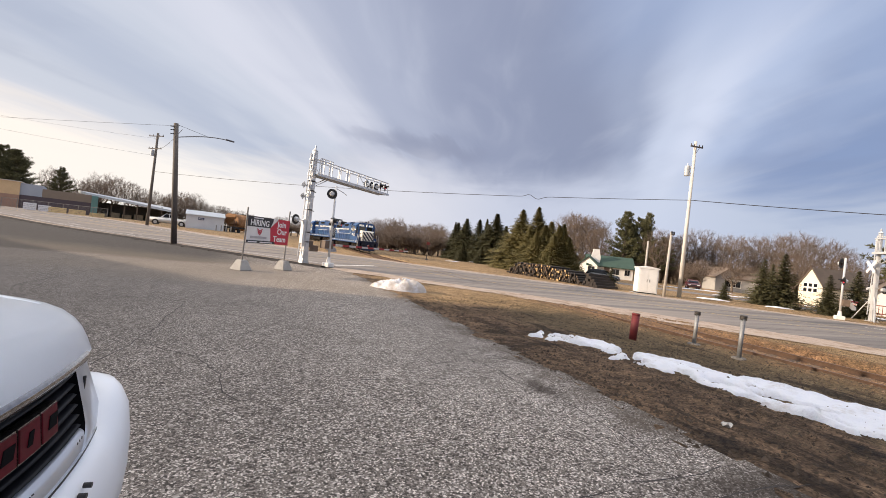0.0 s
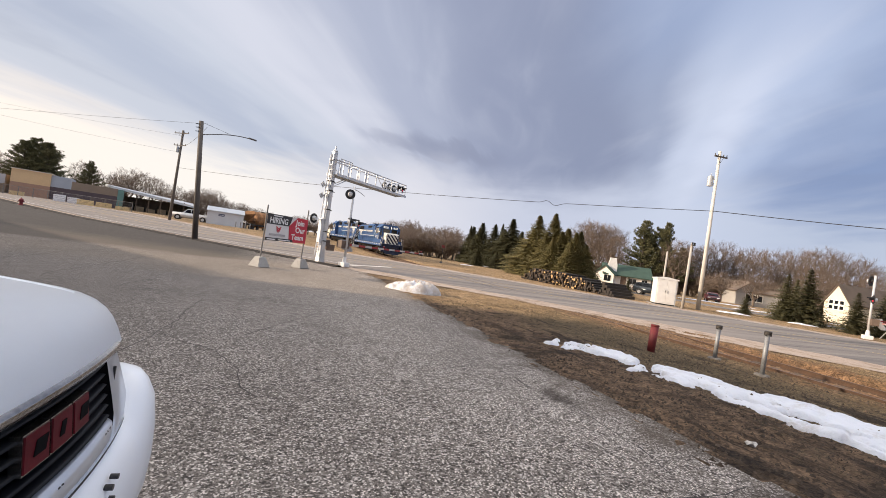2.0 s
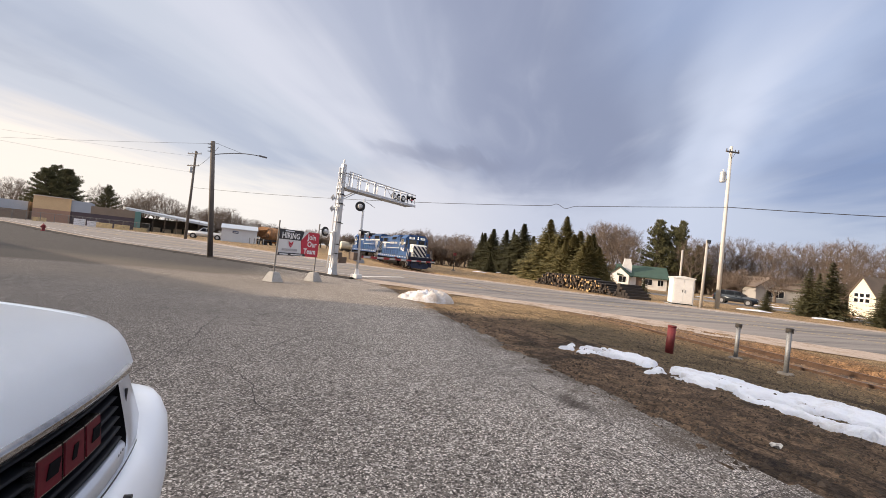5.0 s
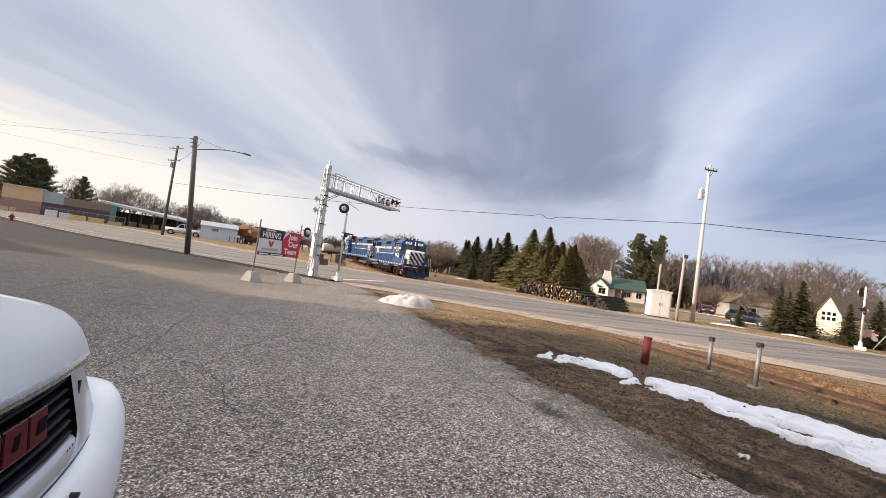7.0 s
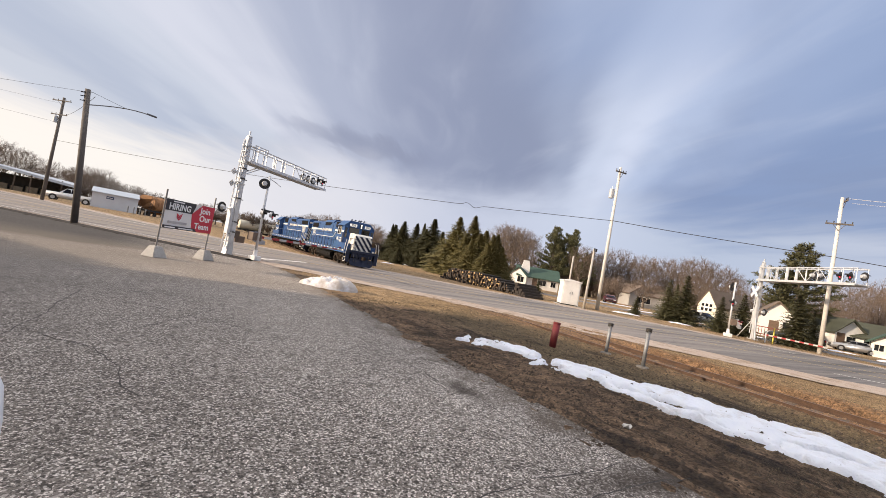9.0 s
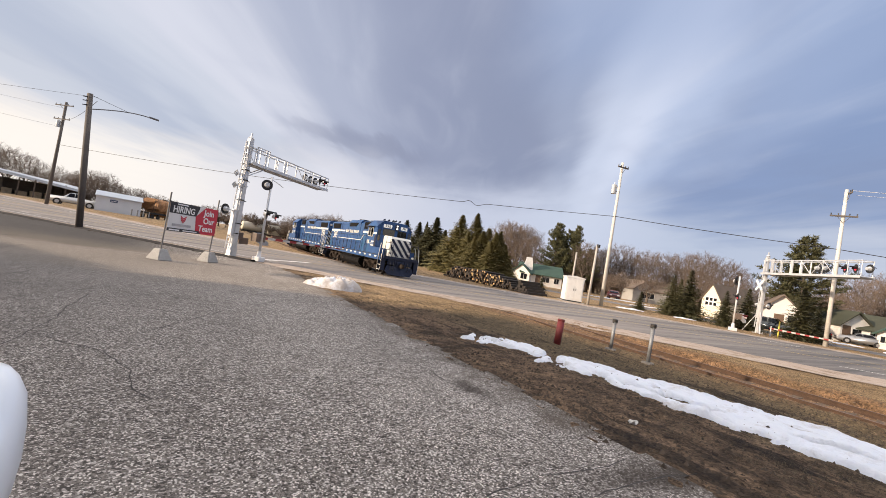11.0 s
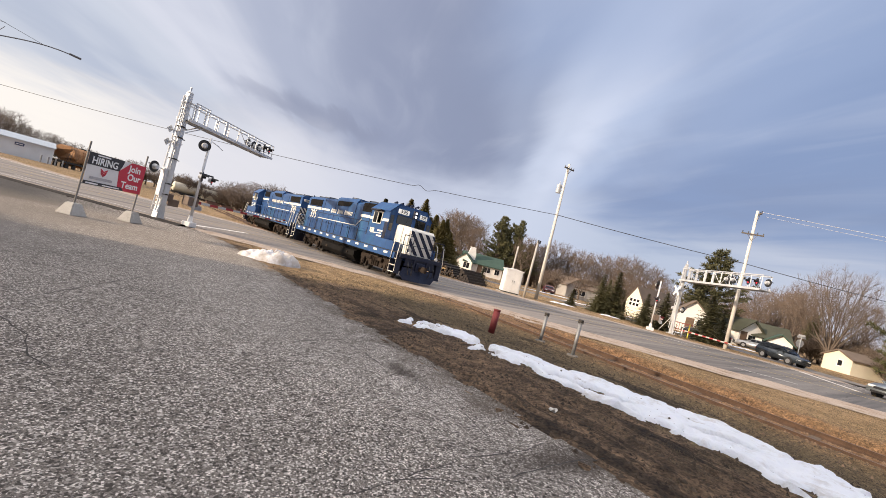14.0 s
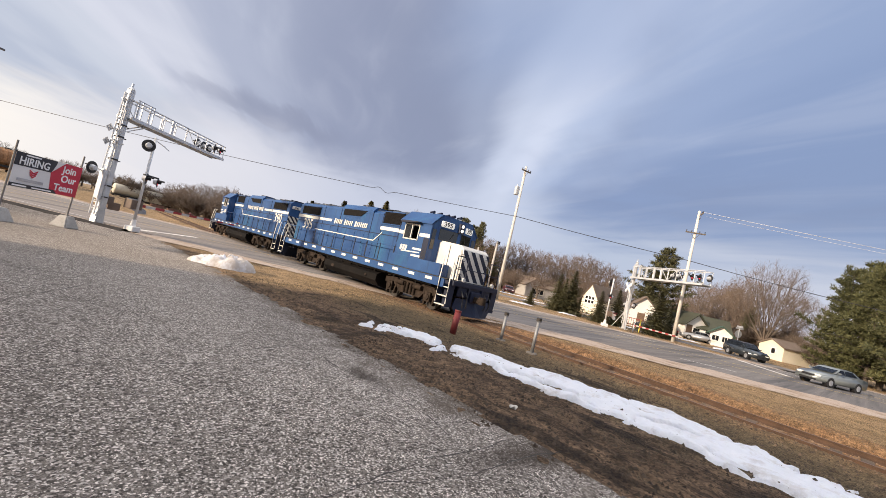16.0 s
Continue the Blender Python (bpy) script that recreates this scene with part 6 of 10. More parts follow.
        cyl(bm, (-7.6, s * 1.43, 2.32), (4.5, s * 1.43, 2.32), 0.020, seg=7)
        part("handrail", bm, LOCO_BLUE, L)
        # battery boxes beside the nose
        bm = B()
        box(bm, (6.0, s * 1.22, 1.75), (3.6, 0.5, 0.52), 0.02)
        part("battery_box", bm, LOCO_BLUE, L)
    return L


TRAIN = [locomotive("395", "faded blue locomotive with a white, navy-striped nose, leading the train", pose(track_x(60), 60, RAIL_Z, 0, 0, -90)),
         locomotive("390", "faded blue four-axle locomotive coupled backwards behind the leading one", pose(track_x(78), 78, RAIL_Z, 0, 0, 90))]
# where the leading number board is, along the track
BOARD_Y = [(0, 62.3), (0.5, 61.2), (1, 60.1), (1.5, 59.0), (2, 57.8), (2.5, 56.6), (3, 55.4), (3.5, 54.2), (4.3, 52.2), (5.2, 49.8), (6, 47.5), (6.5, 46.1), (7, 44.7), (7.5, 43.2), (8, 41.6), (8.5, 39.9), (9.3, 36.9), (10.2, 33.5),
           (11, 30.45), (11.5, 28.85), (12, 27.25), (12.5, 25.65), (13, 23.95), (13.5, 22.2), (14, 20.42), (14.5, 18.65), (15, 16.95), (15.5, 15.2), (16, 13.48)]


def train_pose(cy, flip):
    y0, y1 = cy - 5.1, cy + 5.1
    x0, x1 = track_x(y0), track_x(y1)
    z = RAIL_Z + (rise(x0, y0) + rise(x1, y1)) / 2
    yaw = math.degrees(math.atan2(y0 - y1, x0 - x1))
    return pose((x0 + x1) / 2, cy, z, 0, 0, yaw + (180 if flip else 0))


def board_at(t):
    ts, ys = [a for a, _ in BOARD_Y], [b for _, b in BOARD_Y]
    return float(np.interp(t, ts, ys))

# ---- the parked sport utility vehicle ----
def surface(bm, rows, mi=0, close=False):
    """A sheet through rows of points."""
    vs = [[bm.verts.new(p) for p in r] for r in rows]
    for a, b in zip(vs, vs[1:]):
        for i in range(len(a) - 1):
            bm.faces.new((a[i], a[i + 1], b[i + 1], b[i])).material_index = mi
    return vs


CAR_WHITE = mat("car_white", (0.88, 0.915, 0.965), 0.28, 0, 0.015, 0.8, 6, spec=0.35, coat=0.35)
CHROME = mat("worn_chrome", (0.40, 0.385, 0.37), 0.22, 1.0, 0.25, 6, 60)
SATIN = mat("satin_silver", (0.62, 0.65, 0.70), 0.30, 0.6, 0.05, 2, 20)
TYRE = mat("tyre_rubber", (0.02, 0.02, 0.021), 0.85, 0, 0.2, 5, 60)
RIM = mat("alloy_rim", (0.52, 0.53, 0.55), 0.3, 0.8, 0.1)


def wheel(parent, x, y, r, w, side):
    bm = B()
    cyl(bm, (0, -w / 2, 0), (0, w / 2, 0), r, seg=30)
    bmesh.ops.bevel(bm, geom=[e for e in bm.edges if abs(e.verts[0].co.y - e.verts[1].co.y) < 1e-5], offset=0.03, segments=2, affect="EDGES")
    wh = part("wheel", bm, TYRE, parent, "black rubber tyre")
    wh.location = (x, y, r)
    bm = B()
    cyl(bm, (0, side * w * 0.42, 0), (0, side * (w / 2 + 0.006), 0), r * 0.64, r * 0.62, 24)
    for k in range(5):
        a = k * math.tau / 5
        box(bm, (math.cos(a) * r * 0.34, side * (w / 2 + 0.012), math.sin(a) * r * 0.34), (r * 0.5, 0.02, 0.07), 0, pose(0, 0, 0, 0, -math.degrees(a), 0))
    cyl(bm, (0, side * w / 2, 0), (0, side * (w / 2 + 0.03), 0), r * 0.15, seg=12)
    part("rim", bm, RIM, wh, "silver five-spoke rim")
    return wh


def build_suv():
    """Forward is local x, zero at the bumper's front."""
    S = thing("sport_utility_vehicle", "white older sport utility vehicle with black grille and scuffed bumper", "car", pose(-0.425, 1.43, land(-0.4, 1.5) + 0.012, 0, 0, -2.5))

    def edge(y):                                   # plan of the bonnet's leading edge
        a = abs(y)
        return -0.09 - 0.22 * a * a - 0.6 * max(0.0, a - 0.55) ** 1.5

    def lip(y):
        return 1.212 - 0.07 * y * y

    def crown(d, y):
        return lip(y) + 0.125 * (1 - math.exp(-d / 0.045)) + 0.105 * (1 - math.exp(-d / 0.5)) - 0.25 * max(0.0, abs(y) - 0.60) ** 1.5 * min(1.0, d * 3)
    rows = []
    for d in (-0.004, 0.0, 0.012, 0.03, 0.055, 0.09, 0.14, 0.2, 0.28, 0.38, 0.5, 0.7, 0.95, 1.25):
        rows.append([(edge(y) - d, y, crown(max(0.0, d), y) - (0.012 if d < 0 else 0)) for y in np.linspace(-0.83, 0.83, 45)])
    bm = B()
    surface(bm, rows)
    bmesh.ops.solidify(bm, geom=bm.faces, thickness=-0.012)
    hood = part("hood", bm, CAR_WHITE, S, "white bonnet with a raised centre", True)
    for s in (-1, 1):
        bm = B()
        tube(bm, [(edge(0.56) - 0.16 - t, s * (0.55 + 0.03 * t), crown(0.16 + t, 0.56) - 0.005) for t in np.linspace(0, 0.95, 12)], 0.010, 8)
        part("bonnet_crease", bm, CAR_WHITE, hood, "", True)
    # chrome lip under the bonnet
    bm = B()
    ys = np.linspace(-0.465, 0.465, 41)
    surface(bm, [[(edge(y) + dx, y, lip(y) + 0.002 + dz) for y in ys] for dx, dz in ((-0.03, 0.0), (0.008, -0.002), (0.015, -0.014), (0.010, -0.030), (-0.03, -0.034))])
    part("chrome_strip", bm, CHROME, S, "chrome strip under the bonnet", True)

    # grille: dark recess, raked bars, bright surround
    def rake(z):                                     # the front leans forward towards the bumper
        return 0.04 * (1.18 - z) / 0.2

    bm = B()
    surface(bm, [[(edge(y) - 0.055 + rake(z), y, z) for y in np.linspace(-0.46, 0.46, 31)] for z in (0.93, 1.05, 1.185)])
    part("grille_back", bm, mat("grille_black", (0.003, 0.003, 0.004), 0.8, spec=0.1), S)
    bar = mat("grille_bar", (0.007, 0.008, 0.011), 0.5, 0, 0.1, spec=0.25)
    for k in range(6):
        z = 0.986 + k * 0.0335
        bm = B()
        ys = np.linspace(-0.338, 0.338, 31)
        surface(bm, [[(edge(y) + dx + rake(z), y, z + dz) for y in ys] for dx, dz in ((-0.055, 0.002), (-0.018, 0.006), (-0.008, 0.002), (-0.016, -0.005), (-0.055, -0.005))])
        part("grille_bar", bm, bar, S, "", True)
    for s in (-1, 1):
        bm = B()                                     # upright side of the surround
        rows = []
        for z, y0 in ((0.925, 0.27), (0.940, 0.32), (0.958, 0.35), (0.985, 0.366), (1.04, 0.362), (1.10, 0.352), (1.186, 0.340)):
            y1 = 0.472 + 0.150 * (1.18 - z) / 0.26
            rows.append([(edge(s * y) + rake(z) + dx, s * y, z) for y, dx in ((y0, -0.003), (y0 + 0.02, 0.005), (y1 - 0.03, 0.004), (y1 - 0.008, -0.004), (y1, -0.035))])
        surface(bm, rows)
        part("grille_surround", bm, SATIN, S, "satin silver surround", True)
        bm = B()                                     # its dark inner wall
        surface(bm, [[(edge(s * y) + rake(z) + dx, s * y, z) for y, dx in ((y0 - 0.03, -0.062), (y0 - 0.004, -0.030), (y0, -0.003))] for z, y0 in ((0.925, 0.27), (0.940, 0.32), (0.958, 0.35), (0.985, 0.366), (1.04, 0.362), (1.10, 0.352), (1.186, 0.340))])
        part("grille_cheek", bm, MATS["grille_black"], S, "black inner wall of the grille", True)
        bm = B()
        box(bm, (edge(0.38) + rake(1.09) + 0.001, s * 0.376, 1.095), (0.008, 0.009, 0.085), 0.002, pose(0, 0, 0, -3 * s, 0, 0))
        part("surround_slot", bm, BLACK, S)
    bm = B()
    ys = np.linspace(-0.50, 0.50, 41)
    surface(bm, [[(edge(y) + dx + rake(z), y, z) for y in ys] for dx, z in ((-0.05, 0.972), (-0.016, 0.970), (-0.006, 0.962), (-0.002, 0.948), (0.000, 0.928), (-0.008, 0.916), (-0.06, 0.912))])
    low = part("lower_surround", bm, SATIN, S, "satin silver lower surround with torn patches", True)
    rnd = random.Random(2)
    for y in (0.315, 0.292, 0.272, -0.005, -0.02):       # flaked patches
        bm = B()
        z = 0.956
        box(bm, (edge(y) - 0.006 + rake(z), y, z), (0.003, 0.008 + 0.004 * rnd.random(), 0.009), 0.001, pose(0, 0, 0, rnd.uniform(-30, 30), -42, 0))
        part("torn_patch", bm, BLACK, low)
    # the maker's mark as three plain slanted red blocks with bright rims and a dark slot each
    red = mat("emblem_red", (0.085, 0.004, 0.010), 0.45, 0, 0.25, 20, 90, spec=0.2)

    def slab(y0, y1, z0, z1, x, t):
        bm = B()
        m = pose(0, 0, 0, 0, 0, 0)
        vs = []
        for dx in (0, t):
            for y, z in ((y0, z0), (y1, z0), (y1 + 0.018, z1), (y0 + 0.018, z1)):
                vs.append(bm.verts.new((edge(y) + rake(z) + x + dx, y, z)))
        for f in ((0, 1, 2, 3), (4, 5, 6, 7), (0, 1, 5, 4), (1, 2, 6, 5), (2, 3, 7, 6), (3, 0, 4, 7)):
            bm.faces.new([vs[i] for i in f])
        return bm
    for y0, y1, slot in ((-0.150, -0.056, (-0.112, -0.070)), (-0.050, 0.046, (-0.012, 0.008)), (0.052, 0.142, (0.088, 0.132))):
        e = part("emblem_block", slab(y0, y1, 1.052, 1.136, -0.024, 0.024), CHROME, S, "bright rim of a red emblem block")
        part("red_face", slab(y0 + 0.004, y1 - 0.004, 1.056, 1.132, 0.0, 0.003), red, e, "dark red enamel face")
        part("dark_slot", slab(slot[0], slot[1], 1.080, 1.112, 0.002, 0.003), MATS["grille_black"], e, "dark slot in the emblem block")

    # bumper cover: almost straight, turned sharply round at the corners
    def bump_x(y):
        a = abs(y)
        return 0.0 - 0.07 * a * a - 0.30 * (max(0.0, a - 0.66) / 0.19) ** 2
    ys = list(np.linspace(-0.87, 0.87, 61))

    def top(y):                                      # the cover rises to the lamps at the corners
        return 0.895 + 0.145 * smooth(0.46, 0.62, abs(y)) - 0.06 * smooth(0.72, 0.9, abs(y))
    prof = ((-0.20, 1.0), (-0.115, 1.0), (-0.075, 0.985), (-0.045, 0.93), (-0.018, 0.83), (-0.002, 0.62), (0.0, 0.40), (-0.012, 0.18), (-0.05, 0.03), (-0.12, -0.02))
    bm = B()
    surface(bm, [[(bump_x(y) + dx, y, 0.46 + (top(y) - 0.46) * f) for y in ys] for dx, f in prof])
    bm2 = part("bumper", bm, CAR_WHITE, S, "white wrap-round bumper cover with scuffs", True)
    for y, z, r in ((0.232, 0.842, 0.008), (0.196, 0.828, 0.009), (0.218, 0.780, 0.009)):
        bm = B()
        cyl(bm, (bump_x(y) - 0.02, y, z), (bump_x(y) + 0.002, y, z), r, seg=12)
        part("drill_hole", bm, BLACK, bm2)
    bm = B()
    surface(bm, [[(edge(y) + 0.052, y, z) for y in np.linspace(-0.5, 0.5, 31)] for z in (0.904, 0.914)])
    part("panel_gap", bm, BLACK, bm2)
    bm = B()
    surface(bm, [[(bump_x(y) + dx, y, z) for y in np.linspace(-0.82, 0.82, 41)] for dx, z in ((-0.10, 0.46), (-0.05, 0.45), (-0.06, 0.30), (-0.16, 0.27))])
    part("valance", bm, mat("black_plastic", (0.03, 0.03, 0.032), 0.6), S, "black plastic lower valance")
    for s in (-1, 1):
        bm = B()                                      # headlamp, set back round the corner
        surface(bm, [[(edge(s * y) - 0.004, s * y, z) for y in np.linspace(0.50, 0.80, 14)] for z in (0.98, 1.04, 1.11, 1.17)])
        bmesh.ops.solidify(bm, geom=bm.faces, thickness=0.02)
        part("headlight", bm, mat("lamp_glass", (0.65, 0.65, 0.62)), S, "clear wrap-round headlamp", True)
    # wings, body, cabin
    bm = B()
    prism(bm, [(-0.62, 0.50), (-0.55, 0.72), (-0.62, 1.14), (-1.45, 1.30), (-5.0, 1.22), (-5.05, 0.62), (-4.95, 0.45), (-4.30, 0.45), (-4.18, 0.80), (-3.92, 0.92), (-3.66, 0.80), (-3.54, 0.45), (-1.52, 0.45), (-1.40, 0.80), (-1.14, 0.92), (-0.88, 0.80), (-0.78, 0.50)], 1, -0.86, 0.86)
    part("body", bm, CAR_WHITE, S, "white body side")
    bm = B()
    prism(bm, [(-1.40, 1.22), (-2.05, 1.80), (-2.35, 1.90), (-4.75, 1.88), (-5.0, 1.22)], 1, -0.80, 0.80)
    for v in bm.verts:
        if v.co.z > 1.5:
            v.co.y *= 0.86
    part("cabin", bm, CAR_WHITE, S)
    for s in (-1, 1):
        for x0, x1 in ((-2.95, -2.05), (-3.9, -3.05), (-4.75, -4.0)):
            bm = B()
            q = [(x0, s * 0.805, 1.30), (x1 - 0.05, s * 0.805, 1.30), (x1 - (0.35 if x1 > -2.1 else 0.05), s * 0.705, 1.78), (x0 + 0.03, s * 0.705, 1.78)]
            bm.faces.new([bm.verts.new(p) for p in q])
            bmesh.ops.solidify(bm, geom=bm.faces, thickness=0.01)
            part("side_window", bm, GLASS_DARK, S)
        bm = B()
        box(bm, (-1.95, s * 0.97, 1.32), (0.14, 0.22, 0.18), 0.03)
        part("door_mirror", bm, CAR_WHITE, S)
        for x in (-3.0, -3.9):
            bm = B()
            box(bm, (x, s * 0.87, 1.08), (0.16, 0.02, 0.03), 0.005)
            part("door_handle", bm, CAR_WHITE, S)
    bm = B()
    bm.faces.new([bm.verts.new(p) for p in ((-1.41, -0.74, 1.26), (-1.41, 0.74, 1.26), (-2.03, 0.64, 1.80), (-2.03, -0.64, 1.80))])
    bmesh.ops.solidify(bm, geom=bm.faces, thickness=0.012)
    part("windshield", bm, GLASS_DARK, S, "dark windshield")
    for x in (-1.14, -3.92):
        for s in (-1, 1):
            wheel(S, x, s * 0.76, 0.37, 0.24, s)


build_suv()

# ---- trees ----
def leaf_mat(name, a, b_, sat=0.5):
    m, nt, bs, tc, noise_, rng, mix, op, bump = nodes_of(name, 0.75)
    g = nt.nodes.new("ShaderNodeNewGeometry")
    c = mix(g.outputs["Random Per Island"], a, b_)
    oi = nt.nodes.new("ShaderNodeObjectInfo")
    c = mix(rng(oi.outputs["Random"], 0, 1, 0.0, 0.35), c, (a[0] * 0.6, a[1] * 0.6, a[2] * 0.6))
    nt.links.new(c, bs.inputs["Base Color"])
    return m


SPRUCE = leaf_mat("spruce_needles", (0.098, 0.090, 0.036), (0.320, 0.268, 0.108))
FIR = leaf_mat("fir_needles", (0.044, 0.046, 0.024), (0.145, 0.134, 0.064))
PINE = leaf_mat("pine_needles", (0.052, 0.056, 0.028), (0.185, 0.175, 0.085))
WHITE_PINE = leaf_mat("soft_pine_needles", (0.042, 0.050, 0.022), (0.150, 0.148, 0.064))
BARK = mat("dark_bark", (0.075, 0.060, 0.048), 0.9, 0, 0.35, 3, 30, 0.01)
TWIG = leaf_mat("bare_twigs", (0.115, 0.084, 0.066), (0.270, 0.205, 0.160))
PALE_BARK = mat("grey_bark", (0.150, 0.120, 0.096), 0.9, 0, 0.3, 3, 30, 0.01)
BRUSH = leaf_mat("brush_twigs", (0.105, 0.080, 0.063), (0.215, 0.168, 0.134))


def from_arrays(name, co, faces, material, parent, smooth_=False):
    me = bpy.data.meshes.new(name)
    me.from_pydata(co, [], faces)
    me.materials.append(material)
    ob = new(name, me)
    ob.parent = parent
    return ob


def bough(co, fa, rnd, p, d, length, width, droop, n):
    """A bough of needle sprays: small leaf-shaped blades set along a drooping line."""
    side = Vector((-d.y, d.x, 0)).normalized()
    for i in range(n):
        t = (i + rnd.random()) / n
        q = p + d * (length * t) + Vector((0, 0, -droop * length * t * t))
        w = width * (1.0 - 0.75 * t) * rnd.uniform(0.5, 1.1)
        sgn = rnd.choice((-1, 1))
        roll = rnd.uniform(-0.9, 0.9)
        out = side * math.cos(roll) + side.cross(d) * math.sin(roll)
        tip = q + out * (sgn * w) + d * (w * rnd.uniform(0.4, 0.9)) + Vector((0, 0, rnd.uniform(-0.35, 0.12) * w))
        up = Vector((rnd.uniform(-0.3, 0.3), rnd.uniform(-0.3, 0.3), 1)).normalized()
        ax = (tip - q).normalized()
        cr = ax.cross(up).normalized() * (w * rnd.uniform(0.22, 0.38))
        mid = q.lerp(tip, 0.45)
        k = len(co)
        co += [tuple(q), tuple(mid + cr), tuple(tip), tuple(mid - cr + Vector((0, 0, -0.2 * w)))]
        fa += [(k, k + 1, k + 2), (k, k + 2, k + 3)]


def conifer(name, label, seed, material, height, radius, kind, group):
    """kind 'spruce': a cone of boughs to the ground; 'pine': a bare lower trunk and tufted, uneven layers."""
    rnd = random.Random(seed)
    T = thing(name, label, "tree", None, group)
    bm = B()
    cyl(bm, (0, 0, -0.2), (0, 0, height * 0.97), height * 0.022, 0.02, 8)
    co, fa = [], []
    if kind == "fir":                                    # clear whorls of flat, drooping boughs
        whorls = int(height * 3.8)
        for i in range(whorls):
            f = (i + 0.5) / whorls
            reach = radius * (1 - f) ** 0.85 * rnd.uniform(0.82, 1.12) + 0.08
            n = 10 + int(13 * (1 - f))
            a0 = rnd.random() * 6.28
            for k in range(n):
                a = a0 + k * math.tau / n + rnd.uniform(-0.2, 0.2)
                d = Vector((math.cos(a), math.sin(a), rnd.uniform(-0.10, 0.12) + 0.9 * f ** 2)).normalized()
                L = reach * rnd.uniform(0.62, 1.15)
                bough(co, fa, rnd, Vector((0, 0, height * (0.03 + 0.95 * f) + rnd.uniform(-0.06, 0.06))), d, L, 0.13 + 0.13 * L, 0.24, 14 + int(L * 16))
    elif kind == "spruce":
        n = int(height * 105)
        for i in range(n):
            f = ((i + rnd.random()) / n) ** 1.25
            z = height * (0.02 + 0.96 * f)
            lump = 0.90 + 0.16 * math.sin(z * 2.6 + seed) * math.sin(i * 0.37)
            a = i * 2.399 + rnd.uniform(-0.4, 0.4)
            ragged = 1 + 0.42 * noise.noise((math.cos(a) * 1.6, math.sin(a) * 1.6, z * 0.9 + seed))
            L = radius * (1 - f) ** 0.92 * lump * ragged * rnd.uniform(0.62, 1.16) + 0.10
            d = Vector((math.cos(a), math.sin(a), rnd.uniform(-0.32, 0.02) + 0.85 * f ** 2)).normalized()
            start = 0.35 * L if L > 0.8 else 0.0
            bough(co, fa, rnd, Vector((0, 0, max(0.1, z))) + d * start, d, L - start, 0.16 * height / 7 + 0.10 * L, 0.16, 10 + int(L * 10))
    else:                                                # 'pine' and 'bushy': storeys of long limbs, brushes of needles turned up
        pine = kind == "pine"
        low = 0.22 if pine else 0.05
        levels = int(height * 1.15)
        for i in range(levels):
            f = (i + 0.5) / levels
            z = height * (low + (0.97 - low) * f)
            env = min(1.0, 0.60 + f * 2.0) * (1 - f) ** (0.85 if pine else 0.66) * rnd.uniform(0.62, 1.16)
            a0 = rnd.random() * 6.28
            n = 7 if f < 0.85 else 5
            for k in range(n):
                a = a0 + k * math.tau / n + rnd.uniform(-0.35, 0.35)
                L = radius * env * rnd.uniform(0.50, 1.22) + 0.40
                d = Vector((math.cos(a), math.sin(a), rnd.uniform(-0.06, 0.16) + 0.75 * f ** 2)).normalized()
                p0 = Vector((0, 0, z + rnd.uniform(-0.22, 0.22)))
                cyl(bm, p0, p0 + d * L * 0.85, 0.05 * (1 - 0.6 * f), 0.012, 4, caps=False)
                m = 5 + int(L * 4.2)
                side = Vector((-d.y, d.x, 0)).normalized()
                for j in range(m):
                    t = 0.30 + 0.70 * (j + rnd.random()) / m
                    q = p0 + d * L * t + side * rnd.gauss(0, 0.10 + 0.13 * L * t * 0.6) + Vector((0, 0, 0.14 * L * t * t + rnd.gauss(0.0, 0.04)))
                    aim = (d * 0.9 + side * rnd.gauss(0, 0.45) + Vector((0, 0, 0.45))).normalized()
                    for b in range(15):
                        nd = (aim * 0.75 + Vector((rnd.gauss(0, 0.6), rnd.gauss(0, 0.6), rnd.gauss(0.05, 0.4)))).normalized()
                        ln = rnd.uniform(0.32, 0.66)
                        w = nd.cross(Vector((rnd.gauss(0, 1), rnd.gauss(0, 1), rnd.gauss(0, 1)))).normalized() * rnd.uniform(0.034, 0.064)
                        c = q + nd * ln * 0.4
                        k0 = len(co)
                        co += [tuple(c - w), tuple(c + w), tuple(q + nd * ln)]
                        fa.append((k0, k0 + 1, k0 + 2))
    part("trunk", bm, BARK, T, "straight dark trunk")
    from_arrays("crown", co, fa, material, T)
    return T


